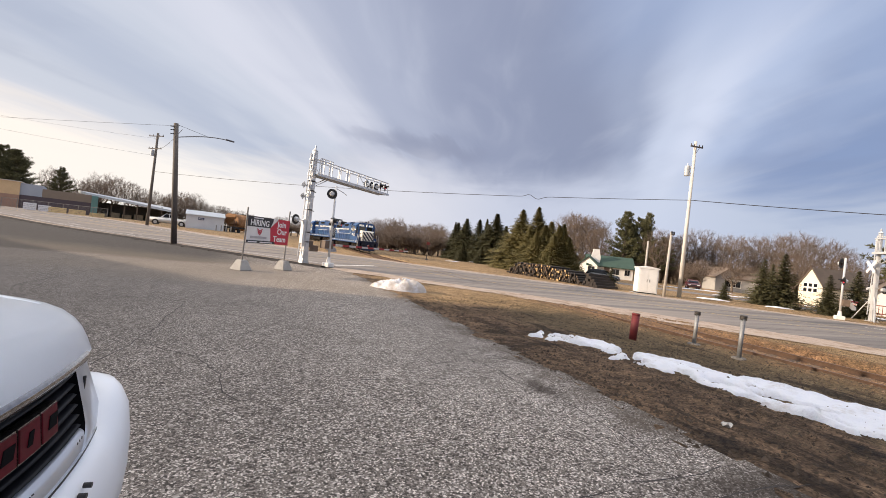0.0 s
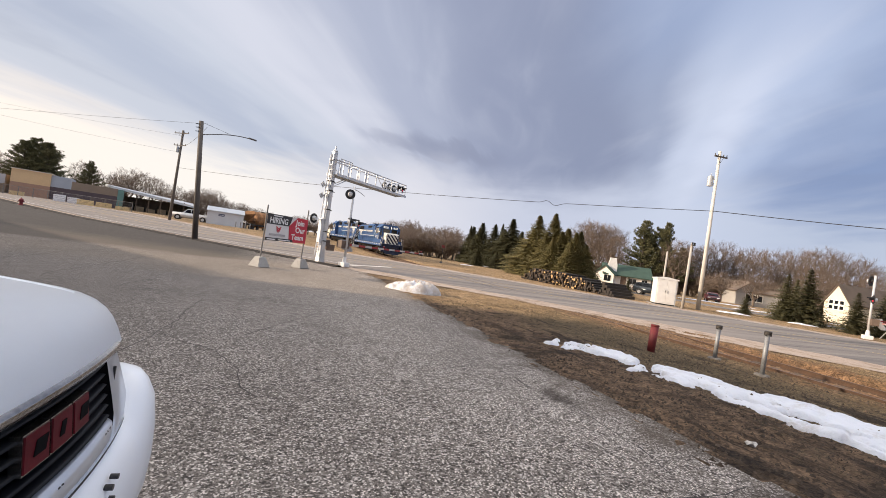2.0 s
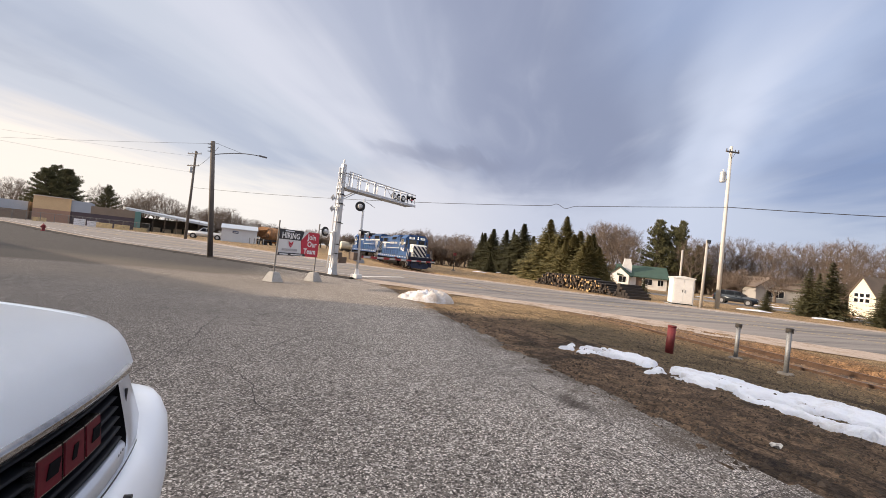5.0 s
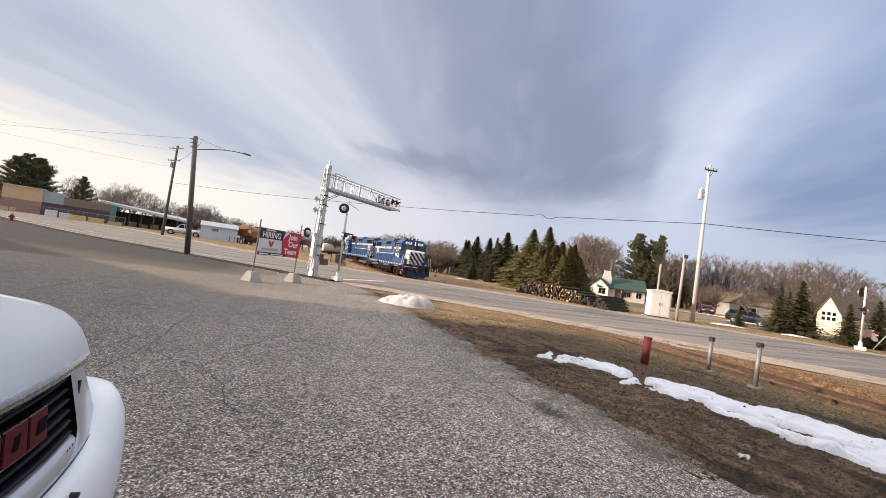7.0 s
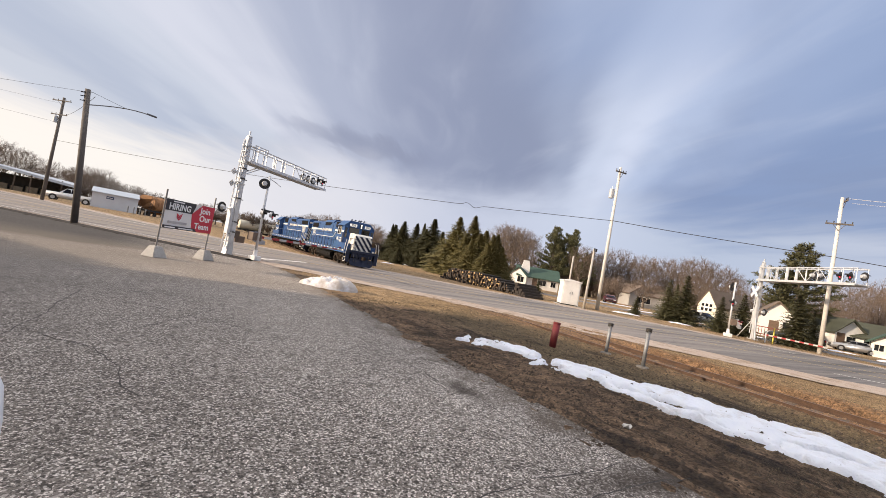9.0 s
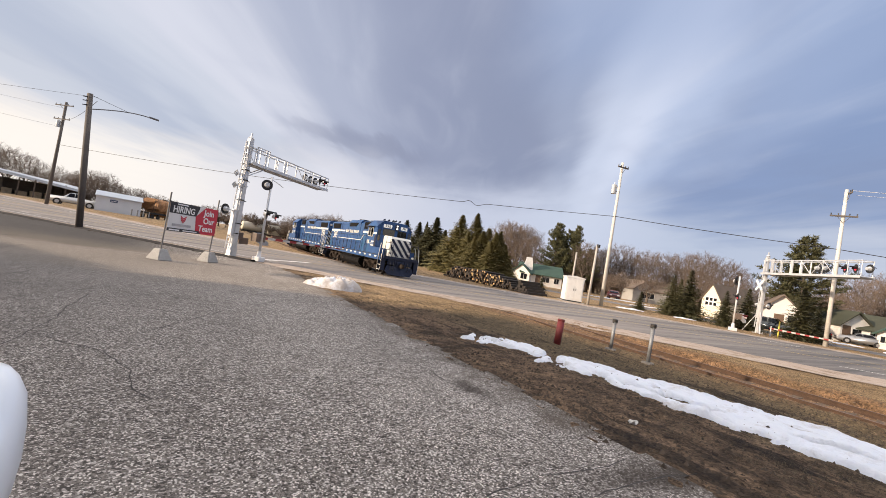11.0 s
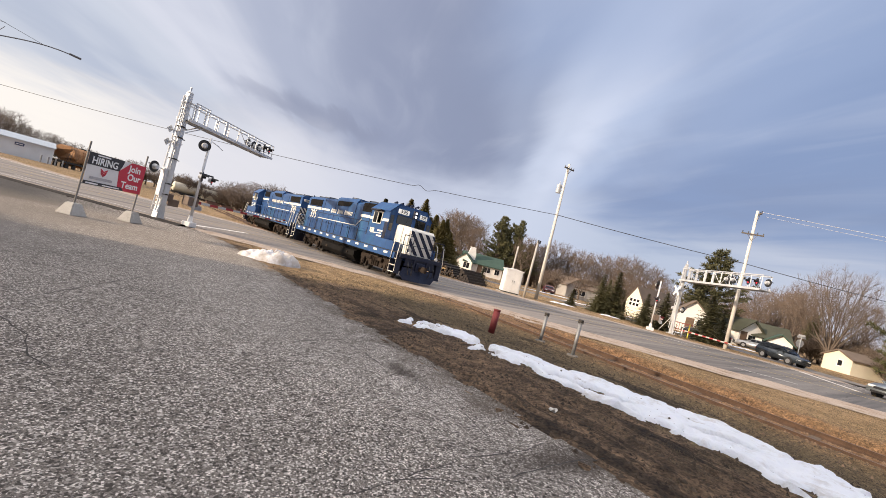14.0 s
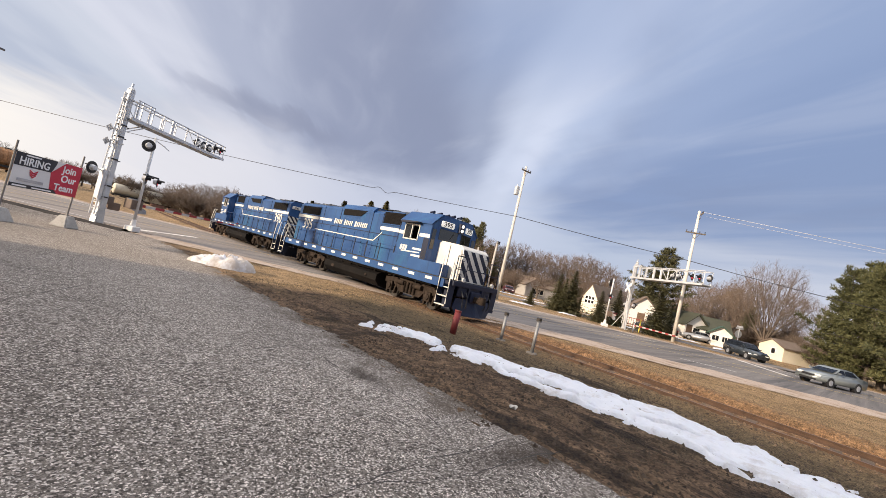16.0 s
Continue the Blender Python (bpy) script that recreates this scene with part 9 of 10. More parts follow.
def build_west():
    """The lumber yard beyond the highway to the west."""
    a, b_ = Vector((-57.0, 116.6, 0)), Vector((-24.0, 127.5, 0))
    yaw = math.degrees(math.atan2(b_.y - a.y, b_.x - a.x))
    z = land(-40, 122) - 0.35
    st = thing("warehouse", "long flat-roofed store with tan, grey and purple-brown wall bands", "building", pose(a.x, a.y, z, 0, 0, yaw))
    tan, terra = mat("tan_cladding", (0.62, 0.44, 0.25), 0.7, 0, 0.06, 0.6, 6), mat("terracotta_cladding", (0.34, 0.21, 0.15), 0.7, 0, 0.08, 0.6, 6)
    slate, pale = mat("aubergine_cladding", (0.085, 0.065, 0.075), 0.7, 0, 0.1, 0.6, 6), mat("pale_blue_cladding", (0.36, 0.40, 0.46), 0.6, 0, 0.06, 0.6, 6)
    brown, teal = mat("brown_cladding", (0.24, 0.19, 0.145), 0.7, 0, 0.08, 0.6, 6), mat("teal_cladding", (0.12, 0.24, 0.22), 0.6, 0, 0.08, 0.6, 6)
    for name, x0, x1, z0, z1, yy, mm in (("wall_panel", 0, 6.3, 3.1, 5.9, -0.4, tan), ("wall_panel", 0, 6.3, 0, 3.1, -0.4, terra), ("wall_panel", 6.3, 9.8, 3.2, 5.7, 0, pale), ("wall_panel", 6.3, 18.2, 0, 3.2, 0.0, slate),
                                      ("wall_panel", 9.8, 18.2, 3.2, 5.0, 0.004, brown), ("wall_panel", 18.2, 19.4, 0, 4.9, -0.1, teal)):
        bm = B()
        box(bm, ((x0 + x1) / 2, 6 + yy, (z0 + z1) / 2), (x1 - x0, 12, z1 - z0))
        part(name, bm, mm, st)
    bm = B()
    box(bm, (3.15, 5.6, 5.97), (6.6, 12.3, 0.14))
    part("parapet", bm, mat("pale_trim", (0.6, 0.55, 0.48), 0.6), st)
    bm = B()
    box(bm, (-8, 8, 2.2), (14, 10, 4.4))
    part("rear_wing", bm, brown, st)
    bm = B()
    box(bm, (-8, 2.9, 3.4), (13.6, 0.3, 2.0))
    part("fascia", bm, pale, st)
    sh = thing("open_shed", "long open lumber shed under a pale metal roof", "shed", pose(a.x, a.y, z, 0, 0, yaw))
    roof = mat("pale_metal_roof", (0.56, 0.60, 0.64), 0.4, 0.4, 0.06, 0.5, 8)
    bm = B()
    p = [(17.0, 2.0, 5.6), (35.0, -1.0, 3.7), (35.0, 9.0, 4.6), (15.5, 12.0, 6.2)]
    vs = [bm.verts.new(v) for v in p] + [bm.verts.new((x, y, zz - 0.55)) for x, y, zz in p]
    bm.faces.new(vs[:4])
    bm.faces.new(vs[4:])
    for i in range(4):
        bm.faces.new((vs[i], vs[(i + 1) % 4], vs[4 + (i + 1) % 4], vs[4 + i]))
    part("roof", bm, roof, sh)
    bm = B()
    box(bm, (27, 8.6, 1.9), (17, 0.3, 3.8))
    part("back_wall", bm, mat("shed_shade_wall", (0.10, 0.085, 0.07), 0.9), sh)
    for i in range(7):
        bm = B()
        x = 19.5 + i * 2.5
        box(bm, (x, 1.4 - i * 0.35, 2.1), (0.25, 0.25, 4.2))
        part("post", bm, TIMBER, sh)
    rnd = random.Random(3)
    for i in range(6):
        bm = B()
        hh = rnd.uniform(0.8, 2.2)
        box(bm, (20.5 + i * 2.4, 5, hh / 2), (1.9, 2.5, hh), 0.02)
        part("bay_stack", bm, mat("stacked_boards", (0.42, 0.32, 0.20), 0.8, 0, 0.3, 2, 20), sh)
    # yard goods before the fence
    for i, (x, y, w, h, kind) in enumerate(((-41.4, 100.0, 1.7, 1.3, "w"), (-39.6, 100.8, 1.7, 1.1, "w"), (-36.4, 97.4, 2.4, 1.0, "l"), (-33.8, 98.2, 2.4, 0.95, "l"), (-31.0, 98.8, 2.2, 0.7, "l"), (-50.0, 104.8, 2.0, 0.8, "l"))):
        g = thing("lumber_stack", "strapped stack of fresh yellow boards" if kind == "l" else "board bundle wrapped in white film", "lumber", pose(x, y, land(x, y) - 0.1, 0, 0, 18), "yard stacks")
        for k in range(4):
            bm = B()
            box(bm, (0, 0, 0.12 + (k + 0.5) * h / 4), (w, 1.1, h / 4 - 0.03), 0.04 if kind == "w" else 0.0)
            part("board_layer", bm, mat("fresh_lumber", (0.66, 0.50, 0.26), 0.8, 0, 0.15, 3, 30) if kind == "l" else mat("white_film", (0.72, 0.72, 0.74), 0.35, 0, 0.1, 3, 12), g)
        for s in (-0.6, 0.6):
            bm = B()
            box(bm, (s * w / 2, 0, 0.05), (0.12, 1.1, 0.12))
            part("bearer", bm, TIMBER, g)
    # chain link fence
    fc = thing("chain_link_fence", "grey chain link fence along the yard", "fence", pose(-58.0, 103.5, 0))
    steel = mat("fence_post_steel", (0.22, 0.21, 0.20))
    d = Vector((28.5, -4.5, 0))
    prev = None
    for i in range(13):
        p = d * (i / 12)
        zz = land(-58 + p.x, 103.5 + p.y) - 0.1
        bm = B()
        cyl(bm, (p.x, p.y, zz), (p.x, p.y, zz + 1.9), 0.06, seg=6)
        part("fence_post", bm, steel, fc)
        if prev:
            bm = B()
            cyl(bm, (prev[0], prev[1], prev[2] + 1.85), (p.x, p.y, zz + 1.85), 0.035, seg=5)
            part("top_rail", bm, steel, fc)
            bm = B()
            for k in range(12):
                t0 = k / 12
                q0 = Vector(prev).lerp(Vector((p.x, p.y, zz)), t0)
                q1 = Vector(prev).lerp(Vector((p.x, p.y, zz)), t0 + 1 / 12)
                tube(bm, [q0, q1 + Vector((0, 0, 1.8))], 0.008, 3)
                tube(bm, [q1, q0 + Vector((0, 0, 1.8))], 0.008, 3)
            part("mesh", bm, steel, fc)
        prev = (p.x, p.y, zz)
    # white shed
    x, y = -11.7, 89.2
    ws = thing("metal_shed", "white corrugated metal shed with a ribbed roof and blue sign", "shed", pose(x, y, land(x, y) - 0.25, 0, 0, 8))
    wm = mat("shed_white", (0.66, 0.68, 0.70), 0.5, 0.1, 0.05, 1, 10)
    bm = B()
    box(bm, (0, 0, 1.35), (6.1, 3.0, 2.7))
    part("wall", bm, wm, ws)
    bm = B()
    prism(bm, [(-1.75, 2.62), (1.75, 3.45), (1.75, 3.55), (-1.75, 2.72)], 0, -3.2, 3.2)
    part("roof", bm, roof, ws, "pale ribbed metal roof")
    for i in range(16):
        bm = B()
        prism(bm, [(-1.76, 2.72), (1.76, 3.55), (1.76, 3.60), (-1.76, 2.77)], 0, -3.1 + i * 0.41, -3.05 + i * 0.41)
        part("roof_rib", bm, roof, ws)
        bm = B()
        box(bm, (-3.0 + i * 0.4, -1.51, 1.35), (0.05, 0.03, 2.6))
        part("wall_rib", bm, wm, ws)
    bm = B()
    box(bm, (-0.7, -1.54, 2.05), (1.0, 0.04, 0.42))
    sg = part("sign", bm, mat("sign_navy", (0.03, 0.05, 0.12), 0.5), ws, "small navy sign")
    bm = B()
    for k, w in ((-0.25, 0.3), (0.15, 0.4)):
        box(bm, (-0.7 + k, -1.57, 2.05), (w, 0.01, 0.12))
    part("sign_bar", bm, WHITE_PAINT, sg)
    # rusty hopper wagon and cream wagons on the sidings
    def wagon(name, label, m, body_mat, L, r, cyl_body=True):
        w = thing(name, label, "rail wagon", m, "parked wagons")
        bm = B()
        box(bm, (0, 0, 1.05), (L, 2.2, 0.3), 0.02)
        part("underframe", bm, DARK_STEEL, w)
        bm = B()
        if cyl_body == "hopper":                          # arched sides, sloped ends, ribs, chutes and a ladder
            arch = [(-1.30, 1.55), (-1.45, 2.0), (-1.45, 2.75), (-1.25, 3.30), (-0.75, 3.62), (0.75, 3.62), (1.25, 3.30), (1.45, 2.75), (1.45, 2.0), (1.30, 1.55)]
            prism(bm, arch, 0, -L / 2 + 0.9, L / 2 - 0.9)
            for v in bm.verts:
                if v.co.z < 1.8:
                    v.co.x *= 0.74
            rib = B()
            for i in range(9):
                x = -L / 2 + 1.0 + i * (L - 2.0) / 8
                tube(rib, [(x, y * 1.015, z) for y, z in arch[1:-1]], 0.045, 5)
            part("side_rib", rib, body_mat, w)
            chute = B()
            for i in range(3):
                x = (i - 1) * (L - 3.2) / 3
                lo = [chute.verts.new((x + sx * 0.35, sy * 0.4, 0.55)) for sx, sy in ((-1, -1), (1, -1), (1, 1), (-1, 1))]
                hi = [chute.verts.new((x + sx * 1.0, sy * 1.15, 1.6)) for sx, sy in ((-1, -1), (1, -1), (1, 1), (-1, 1))]
                chute.faces.new(lo), chute.faces.new(hi)
                for k in range(4):
                    chute.faces.new((lo[k], lo[(k + 1) % 4], hi[(k + 1) % 4], hi[k]))
            part("discharge_chute", chute, body_mat, w)
            for sx in (-1, 1):
                lad = B()
                for y in (-1.35, -0.95):
                    cyl(lad, (sx * (L / 2 - 0.35), y, 1.1), (sx * (L / 2 - 0.75), y, 3.5), 0.03, seg=5)
                for k in range(7):
                    cyl(lad, (sx * (L / 2 - 0.35 - 0.057 * k), -1.35, 1.2 + 0.34 * k), (sx * (L / 2 - 0.35 - 0.057 * k), -0.95, 1.2 + 0.34 * k), 0.02, seg=5)
                part("ladder", lad, DARK_STEEL, w)
        elif cyl_body:
            cyl(bm, (-L / 2 + 0.5, 0, 1.2 + r), (L / 2 - 0.5, 0, 1.2 + r), r, seg=24)
            for s in (-1, 1):
                ball(bm, (s * (L / 2 - 0.5), 0, 1.2 + r), r, (0.28, 1, 1), 2)
        else:
            box(bm, (0, 0, 1.2 + r), (L - 0.3, 2.5, 2 * r), 0.08)
        part("body", bm, body_mat, w)
        for s in (-1, 1):
            for k in (-0.8, 0.8):
                for y in (-0.8, 0.8):
                    bm = B()
                    cyl(bm, (s * (L / 2 - 1.6) + k, y - 0.06, 0.44), (s * (L / 2 - 1.6) + k, y + 0.06, 0.44), 0.44, seg=16)
                    part("wheel", bm, DARK_STEEL, w)
        bm = B()
        cyl(bm, (0, 0, 1.2 + 2 * r), (0, 0, 1.45 + 2 * r), 0.4, seg=12)
        box(bm, (0, 0, 1.25 + 2 * r), (L * 0.5, 0.6, 0.06))
        part("roof_walk", bm, DARK_STEEL, w)
        return w
    rust = mat("rust_orange", (0.42, 0.22, 0.10), 0.8, 0.1, 0.4, 0.8, 8, dirt=(0.13, 0.08, 0.05), dirt_amount=0.8)
    cream = mat("cream_paint", (0.66, 0.62, 0.50), 0.6, 0, 0.1, 0.8, 8, dirt=(0.35, 0.3, 0.22))
    wagon("hopper_wagon", "rusty orange ribbed hopper wagon on a siding", pose(-5.6, 92.5, land(-5.6, 92.5) - 0.2, 0, 0, 62), rust, 9.6, 1.21, "hopper")
    wagon("hopper_wagon", "dull brown wagon on a siding", pose(-1.4, 101.0, land(-1, 100) - 0.2, 0, 0, 64), mat("dull_brown", (0.14, 0.10, 0.08), 0.85, 0, 0.3), 9.0, 1.1, False)
    wagon("tank_wagon", "cream tank wagon on a far siding", pose(13.2, 122.0, land(13, 122) - 0.6, 0, 0, 8), cream, 7.0, 1.15)
    wagon("box_wagon", "cream box-shaped wagon on a far siding", pose(19.2, 121.0, land(19, 121) - 0.6, 0, 0, 8), cream, 6.5, 1.3, False)
    for i, (x, y) in enumerate(((14.5, 92), (17.0, 91.4), (19.4, 90.4), (21.8, 89.4))):
        t = thing("tie_stack", "low stack of old reddish railway ties", "timber stack", pose(x, y, land(x, y) - 0.1, 0, 0, 20 + i * 7), "old tie stacks")
        for k in range(3):
            for j in range(3 - k):
                bm = B()
                box(bm, (0, j * 0.3 + k * 0.15, 0.12 + k * 0.2), (2.2, 0.26, 0.19), 0.01)
                part("tie", bm, mat("old_tie_red", (0.16, 0.085, 0.06), 0.9, 0, 0.3), t)
    # hydrant by the kerb
    x, y = -28.6, 61.0
    hy = thing("fire_hydrant", "small red fire hydrant by the kerb", "hydrant", pose(x, y, land(x, y)))
    hm = mat("hydrant_red", (0.22, 0.03, 0.035), 0.5, 0, 0.15)
    bm = B()
    cyl(bm, (0, 0, 0), (0, 0, 0.62), 0.17, 0.15, 14)
    cyl(bm, (0, 0, 0.0), (0, 0, 0.06), 0.26, seg=14)
    part("barrel", bm, hm, hy)
    bm = B()
    ball(bm, (0, 0, 0.64), 0.20, (1, 1, 0.8), 2)
    cyl(bm, (0, 0, 0.78), (0, 0, 0.88), 0.05, seg=6)
    part("bonnet", bm, hm, hy)
    for d in ((1, 0), (-1, 0), (0, -1)):
        bm = B()
        cyl(bm, (0, 0, 0.48), (d[0] * 0.26, d[1] * 0.26, 0.48), 0.085, seg=10)
        part("nozzle", bm, hm, hy)
    # short posts by the shed
    for i in range(4):
        x, y = -9.4 + i * 0.8, 85.6
        p = thing("guard_post", "short pale guard post by the shed", "post", pose(x, y, land(x, y) - 0.2), "guard posts")
        bm = B()
        cyl(bm, (0, 0, 0), (0, 0, 1.25), 0.09, seg=8)
        part("post", bm, mat("post_grey", (0.26, 0.27, 0.28)), p)


# ---- vehicles ----
def car(m, label, paint, kind="sedan", group="cars", s=1.0):
    """Forward is local x; zero at the middle on the ground."""
    C = thing("car", label, "car", m, group)
    if kind == "sedan":
        L, W, H = 4.75, 1.80, 1.45
        lower = [(-2.35, 0.35), (-2.38, 0.72), (-2.30, 0.98), (-1.55, 1.04), (0.75, 1.00), (1.75, 0.90), (2.28, 0.72), (2.36, 0.48), (2.30, 0.28), (-2.2, 0.26)]
        upper = [(-1.65, 1.02), (-0.95, 1.40), (-0.2, 1.46), (0.25, 1.42), (1.10, 0.98)]
        r, wx = 0.325, (-1.40, 1.40)
    elif kind == "suv":
        L, W, H = 4.65, 1.86, 1.70
        lower = [(-2.25, 0.40), (-2.32, 0.80), (-2.24, 1.12), (-1.6, 1.14), (0.85, 1.10), (1.85, 1.00), (2.25, 0.80), (2.32, 0.50), (2.2, 0.32), (-2.1, 0.32)]
        upper = [(-2.20, 1.12), (-1.85, 1.60), (-1.3, 1.70), (-0.1, 1.68), (0.25, 1.62), (1.10, 1.08)]
        r, wx = 0.36, (-1.36, 1.40)
    else:
        L, W, H = 5.9, 2.0, 1.9
        lower = [(-2.95, 0.55), (-2.95, 1.18), (-0.9, 1.20), (1.05, 1.20), (2.75, 1.15), (2.95, 0.95), (2.95, 0.55), (2.7, 0.42), (-2.8, 0.45)]
        upper = [(-0.95, 1.18), (-0.85, 1.84), (-0.4, 1.90), (0.5, 1.88), (1.25, 1.20)]
        r, wx = 0.40, (-1.75, 1.85)
    bm = B()
    prism(bm, lower, 1, -W / 2, W / 2)
    bmesh.ops.bevel(bm, geom=[e for e in bm.edges if abs(e.verts[0].co.y - e.verts[1].co.y) < 1e-5], offset=0.07, segments=3, affect="EDGES")
    part("body", bm, paint, C, "", True)
    bm = B()
    prism(bm, upper, 1, -W / 2 + 0.08, W / 2 - 0.08)
    for v in bm.verts:
        if v.co.z > upper[0][1] + 0.15:
            v.co.y *= 0.84
    bmesh.ops.bevel(bm, geom=[e for e in bm.edges if abs(e.verts[0].co.y - e.verts[1].co.y) < 1e-5], offset=0.04, segments=2, affect="EDGES")
    part("cabin", bm, paint, C)
    zb, zt = upper[0][1] + 0.05, max(p[1] for p in upper) - 0.10
    x0, x1 = upper[0][0], upper[-1][0]
    span = [(x0 + 0.42, -0.02), (0.02, x1 - 0.30)] if kind != "suv" else [(x0 + 0.25, -1.08), (-1.02, -0.08), (-0.02, x1 - 0.28)]
    if kind == "pickup":
        span = [(-0.8, -0.02), (0.02, 0.95)]
    for sd in (-1, 1):
        for a, b_ in span:
            bm = B()
            yb, yt = sd * (W / 2 - 0.065), sd * (W / 2 - 0.08) * 0.84 + sd * 0.02
            sl = 0.42 if b_ > 0.5 else 0.0
            sr = 0.38 if (a < -0.9 and kind == "sedan") else 0.05
            bm.faces.new([bm.verts.new(p) for p in ((a, yb, zb), (b_, yb, zb), (b_ - sl, yt, zt), (a + sr, yt, zt))])
            bmesh.ops.solidify(bm, geom=bm.faces, thickness=0.012)
            part("side_window", bm, GLASS_DARK, C)
        bm = B()
        box(bm, (x1 - 0.35, sd * (W / 2 + 0.06), zb + 0.03), (0.14, 0.18, 0.12), 0.03)
        part("door_mirror", bm, paint, C)
        bm = B()
        box(bm, (L / 2 - 0.12, sd * (W / 2 - 0.32), 0.68), (0.16, 0.42, 0.15), 0.05)
        part("headlight", bm, mat("lamp_glass", (0.65, 0.65, 0.62)), C, "clear headlight")
        bm = B()
        box(bm, (-L / 2 + 0.05, sd * (W / 2 - 0.18), 0.82), (0.10, 0.30, 0.18), 0.04)
        part("tail_light", bm, mat("tail_red", (0.25, 0.02, 0.02), 0.25), C)
        for x in wx:
            bm = B()
            cyl(bm, (x, sd * (W / 2 - 0.30), r), (x, sd * (W / 2 + 0.004), r), r + 0.06, seg=20)
            part("wheel_arch", bm, BLACK, C)
            wheel(C, x, sd * (W / 2 - 0.10), r, 0.22, sd)
        for xx in (span[0][0] + 0.5, span[-1][0] + 0.2):
            bm = B()
            box(bm, (xx, sd * (W / 2 + 0.008), zb - 0.12), (0.18, 0.02, 0.035))
            part("door_handle", bm, paint, C)
    for pts, nm in ((((x1 - 0.02, -1), (upper[-2][0] + 0.05, -1)), "windshield"), (((upper[0][0] + 0.04, -1), (upper[1][0] - 0.04, -1)), "rear_window")):
        (xa, _), (xb, _) = pts
        bm = B()
        e = 0.03 if nm == "windshield" else -0.03
        bm.faces.new([bm.verts.new(p) for p in ((xa + e, -W / 2 + 0.20, zb), (xa + e, W / 2 - 0.20, zb), (xb + e, W / 2 - 0.30, zt), (xb + e, -W / 2 + 0.30, zt))])
        bmesh.ops.solidify(bm, geom=bm.faces, thickness=0.012)
        part(nm, bm, GLASS_DARK, C)
    bm = B()
    box(bm, (L / 2 - 0.03, 0, 0.62), (0.06, 0.85, 0.16), 0.02)
    part("grille", bm, BLACK, C)
    bm = B()
    box(bm, (L / 2 - 0.02, 0, 0.36), (0.08, 1.1, 0.12), 0.02)
    part("lower_intake", bm, BLACK, C)
    C.scale = (s, s, s)
    if kind == "pickup":
        bm = B()
        box(bm, (-1.95, 0, 1.17), (1.9, 1.7, 0.08))
        part("cargo_bed", bm, BLACK, C)
    return C


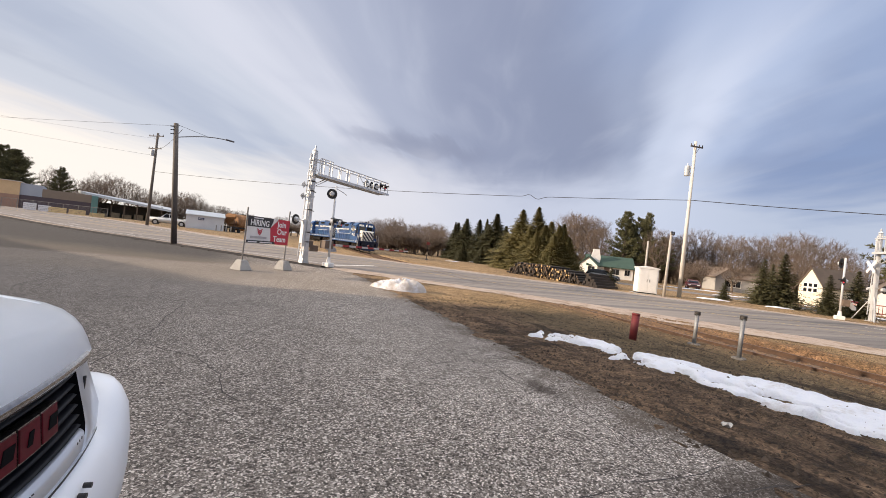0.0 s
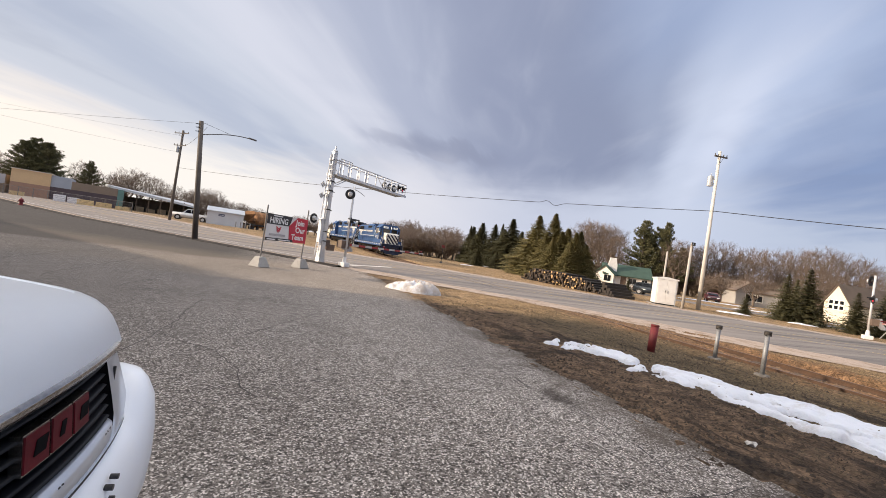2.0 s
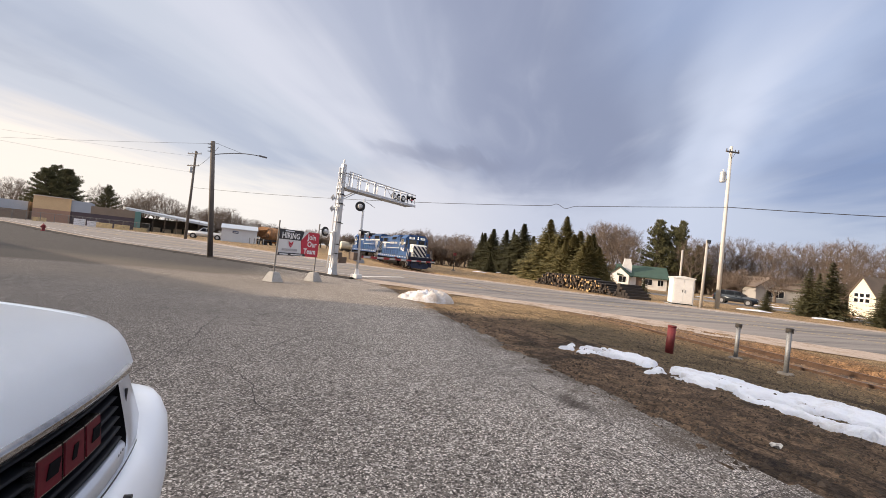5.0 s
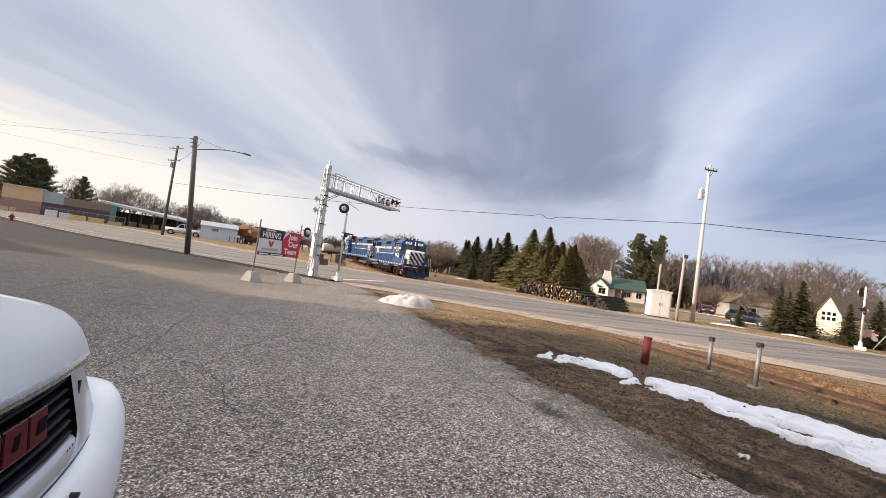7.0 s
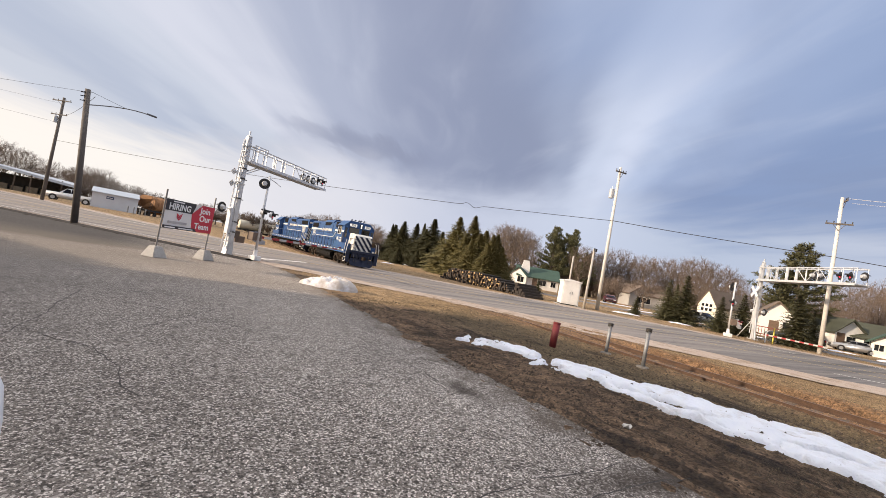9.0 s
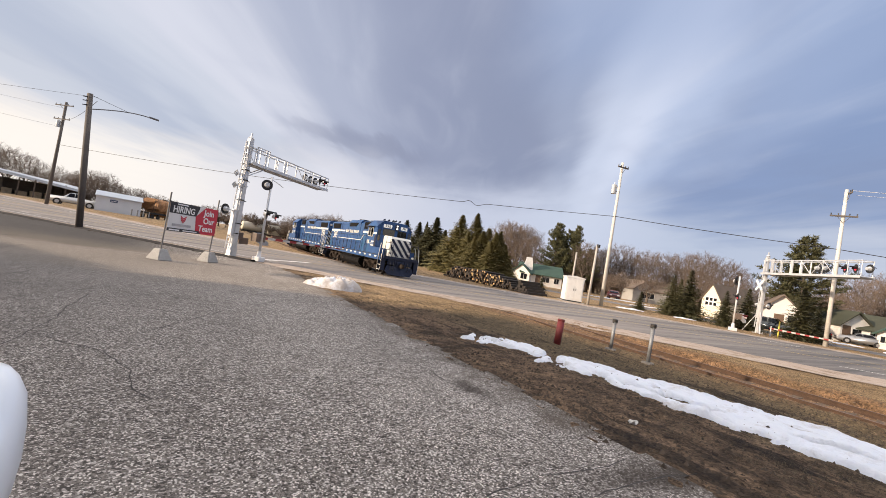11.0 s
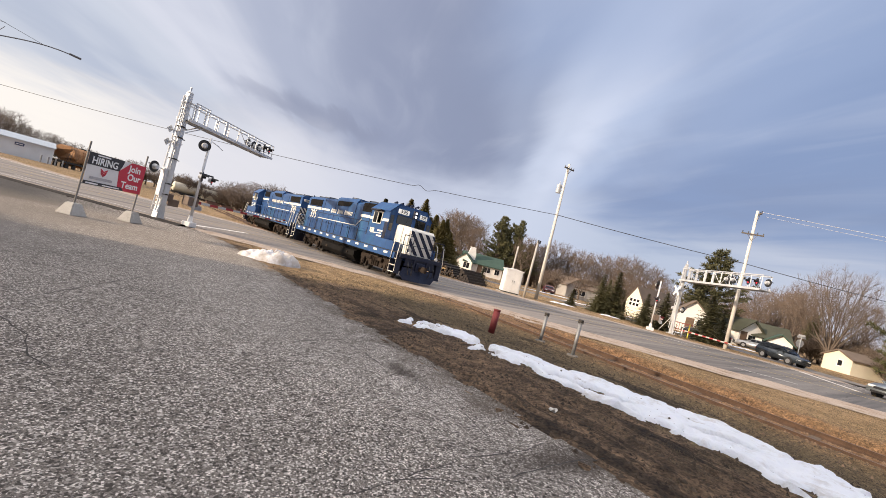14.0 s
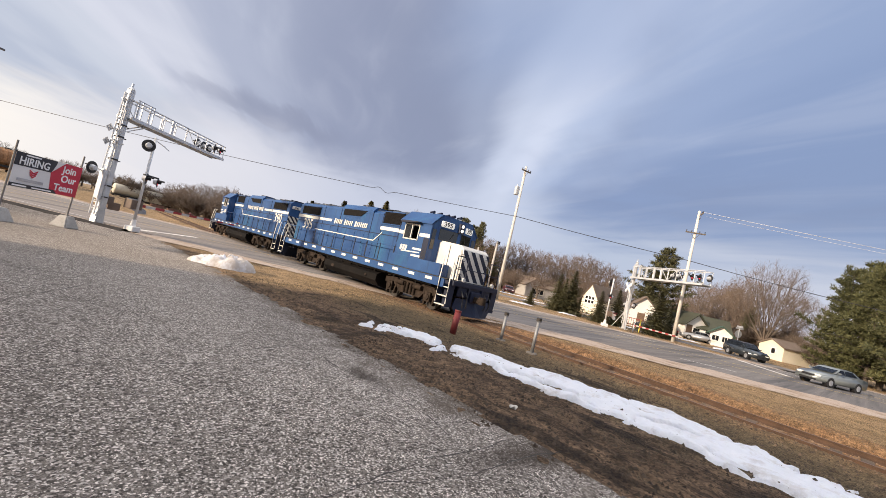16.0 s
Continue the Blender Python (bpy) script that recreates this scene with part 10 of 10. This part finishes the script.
def build_vehicles():
    silver = mat("silver_green_paint", (0.22, 0.245, 0.25), 0.28, 0.5, 0.04, 1, 8, coat=0.6)
    dark = mat("charcoal_paint", (0.032, 0.040, 0.048), 0.25, 0.4, 0.05, 1, 8, coat=0.7)
    white = mat("truck_white", (0.72, 0.73, 0.74), 0.35, 0, 0.05, 1, 8, coat=0.4)
    car(pose(39.7, 1.7, land(39.6, 1.65) + 0.02, 0, 0, 151), "grey-green sedan waiting on the highway", silver, "sedan", s=0.92)
    car(pose(66.6, 16.6, land(66, 16), 0, 0, 118), "silver car parked before the white house", mat("silver_paint", (0.30, 0.31, 0.33), 0.3, 0.5, 0.04, coat=0.5), "sedan", s=0.92)
    car(pose(54.4, 18.2, land(55, 16), 0, 0, 120), "black car parked behind the utility pole", mat("black_car_paint", (0.012, 0.012, 0.014), 0.25, 0, 0.05, coat=0.6), "sedan")
    car(pose(62.5, 46.7, land(62.5, 46.7), 0, 0, 222), "red car parked before the grey house", mat("car_red", (0.09, 0.012, 0.014), 0.35, 0, 0.05, coat=0.4), "sedan")
    car(pose(-17.6, 90.6, land(-17.6, 90.6) - 0.05, 0, 0, 186), "white crew pickup parked by the shed", white, "pickup", s=1.12)
    car(pose(-14.6, 94.6, land(-14.6, 94.6), 0, 0, 175), "white van-like wagon parked beyond the pickup", white, "suv")
    mover = car(pose(49.5, 30, land(49.5, 30)), "dark charcoal sport utility vehicle on the side street", dark, "suv", "moving cars", 0.90)
    path = [(0.0, 41.5, 44.0, -60), (2.0, 43.2, 40.3, -62), (3.5, 45.0, 36.6, -62), (6.0, 47.8, 33.2, -66), (7.0, 48.8, 31.4, -70), (8.5, 49.6, 26.4, -82), (10.0, 49.9, 22.2, -86), (11.0, 50.0, 19.0, -90), (11.5, 50.0, 16.8, -90), (12.0, 50.1, 15.0, -91),
            (12.5, 50.3, 13.5, -94), (13.0, 50.5, 12.2, -101), (13.5, 50.6, 11.1, -110), (14.0, 50.7, 10.3, -118), (14.5, 50.7, 9.6, -124), (15.0, 50.6, 9.1, -128), (16.0, 50.4, 8.4, -134)]
    MOVERS.append((mover, [(t, pose(x, y, land(x, y) + 0.02, 0, 0, a)) for t, x, y, a in path]))
    truck_ = car(pose(50.5, 26.5, land(50, 26)), "dark pickup driving along the side street", mat("charcoal_paint", (0.032, 0.040, 0.048)), "pickup", "moving cars")
    way = [(0.0, 56.2, 32.2), (1.5, 55.4, 31.7), (2.5, 53.6, 30.3), (3.0, 51.9, 28.8), (3.5, 50.8, 26.6), (4.5, 51.0, 20.0), (6.0, 51.2, 9.5), (8.0, 50.5, -5.0), (10.0, 54.0, -22.0), (13.0, 64.0, -45.0), (16.0, 76.0, -66.0)]
    rows = []
    for i, (t, x, y) in enumerate(way):
        a, b_ = way[max(0, i - 1)], way[min(len(way) - 1, i + 1)]
        rows.append((t, pose(x, y, land(x, y) + 0.02, 0, 0, math.degrees(math.atan2(b_[2] - a[2], b_[1] - a[1])))))
    MOVERS.append((truck_, rows))
    # the side street and its kerb
    line = [(36.0, 58.0), (41.5, 46.0), (45.0, 38.0), (48.6, 31.5), (50.0, 24.0), (50.3, 16.0), (50.6, 10.0), (49.4, 5.0), (46.5, 0.5)]
    bm = B()
    prev = None
    for i, (x, y) in enumerate(line):
        a, b_ = line[max(0, i - 1)], line[min(len(line) - 1, i + 1)]
        d = Vector((b_[0] - a[0], b_[1] - a[1])).normalized()
        n = Vector((-d.y, d.x))
        row = [bm.verts.new((x + n.x * k, y + n.y * k, land(x + n.x * k, y + n.y * k) + 0.022)) for k in (-3.0, 0, 3.0)]
        if prev:
            for j in range(2):
                bm.faces.new((prev[j], prev[j + 1], row[j + 1], row[j]))
        prev = row
    tagged(part("side_street", bm, MATS["road_asphalt"]), "narrow side street meeting the highway", "road", kind="structure")
    # strips of old snow along the far lawns
    for i, (x, y, l, a) in enumerate(((38.5, 26.6, 2.6, -35), (42.0, 23.0, 2.0, -40), (56, 34, 9, -20), (60, 28, 5, -25), (57.5, 15.5, 4, -30), (50, 20.5, 3, -60), (60, 44, 10, -30), (36, 74, 3, 10), (29, 66, 3.0, 20), (57, 12, 3, 0))):
        bm = B()
        ball(bm, (0, 0, 0), 1.0, (l * 0.55, 0.42, 0.12), 4)
        for v in bm.verts:
            v.co.y *= 1 + 0.7 * noise.noise((v.co.x * 1.1, i, 3)) + 0.3 * noise.noise((v.co.x * 4, i, 5))
            v.co.z *= 1 + 0.5 * noise.noise((v.co.x * 1.5, v.co.y * 3, i))
        s = part("snow_patch", bm, MATS["old_snow"], None, smooth=True)
        s.matrix_basis = pose(x, y, land(x, y), 0, 0, a)
        tagged(s, "thin patch of old snow on the lawn", "snow", "snow patches")
    # stop sign
    x, y = 52.6, 9.6
    st = thing("stop_sign", "octagonal road sign on a steel post seen from behind", "road sign", pose(x, y, land(x, y), 0, 0, -40))
    bm = B()
    cyl(bm, (0, 0, 0), (0, 0, 2.75), 0.04, seg=8)
    part("post", bm, WHITE_METAL, st)
    bm = B()
    cyl(bm, (0, 0.05, 2.15), (0, 0.07, 2.15), 0.40, seg=8)
    part("plate", bm, mat("sign_back", (0.50, 0.51, 0.52), 0.4, 0.6, 0.1), st, "bare metal back of the sign")
    bm = B()
    box(bm, (0, 0.0, 2.75), (0.85, 0.02, 0.18))
    box(bm, (0, 0.0, 2.92), (0.02, 0.8, 0.18))
    part("street_plate", bm, mat("sign_back", (0.50, 0.51, 0.52)), st)
    # small tree-like signal on the far side of the track
    x, y = 22.0, 60.0
    sg = thing("track_marker", "thin dark trackside marker with a small red board", "marker post", pose(x, y, land(x, y)))
    bm = B()
    cyl(bm, (0, 0, 0), (0, 0, 2.4), 0.05, seg=6)
    cyl(bm, (0, 0, 0), (0, 0, 0.2), 0.3, 0.1, 8)
    part("post", bm, BLACK, sg)
    bm = B()
    box(bm, (0, -0.05, 2.5), (0.5, 0.04, 0.4))
    part("board", bm, mat("bollard_red", (0.20, 0.028, 0.030)), sg)


build_houses()
build_west()
build_vehicles()


def motions():
    rows = [t for t, _ in BOARD_Y]
    for loco, gap, flip in ((TRAIN[0], 6.76, False), (TRAIN[1], 6.76 + 17.3, True)):
        walk(loco, [(t, train_pose(board_at(t) + gap, flip)) for t in rows])
    steps = [i * 0.2 for i in range(81)]
    for loco, axle, x in AXLES:
        way = 1 if loco is TRAIN[0] else -1
        walk(axle, [(t, pose(x, 0, 0.5, 0, way * math.degrees((BOARD_Y[0][1] - board_at(t)) / 0.5), 0)) for t in steps])
    for mover, rows in MOVERS:
        walk(mover, rows)


motions()
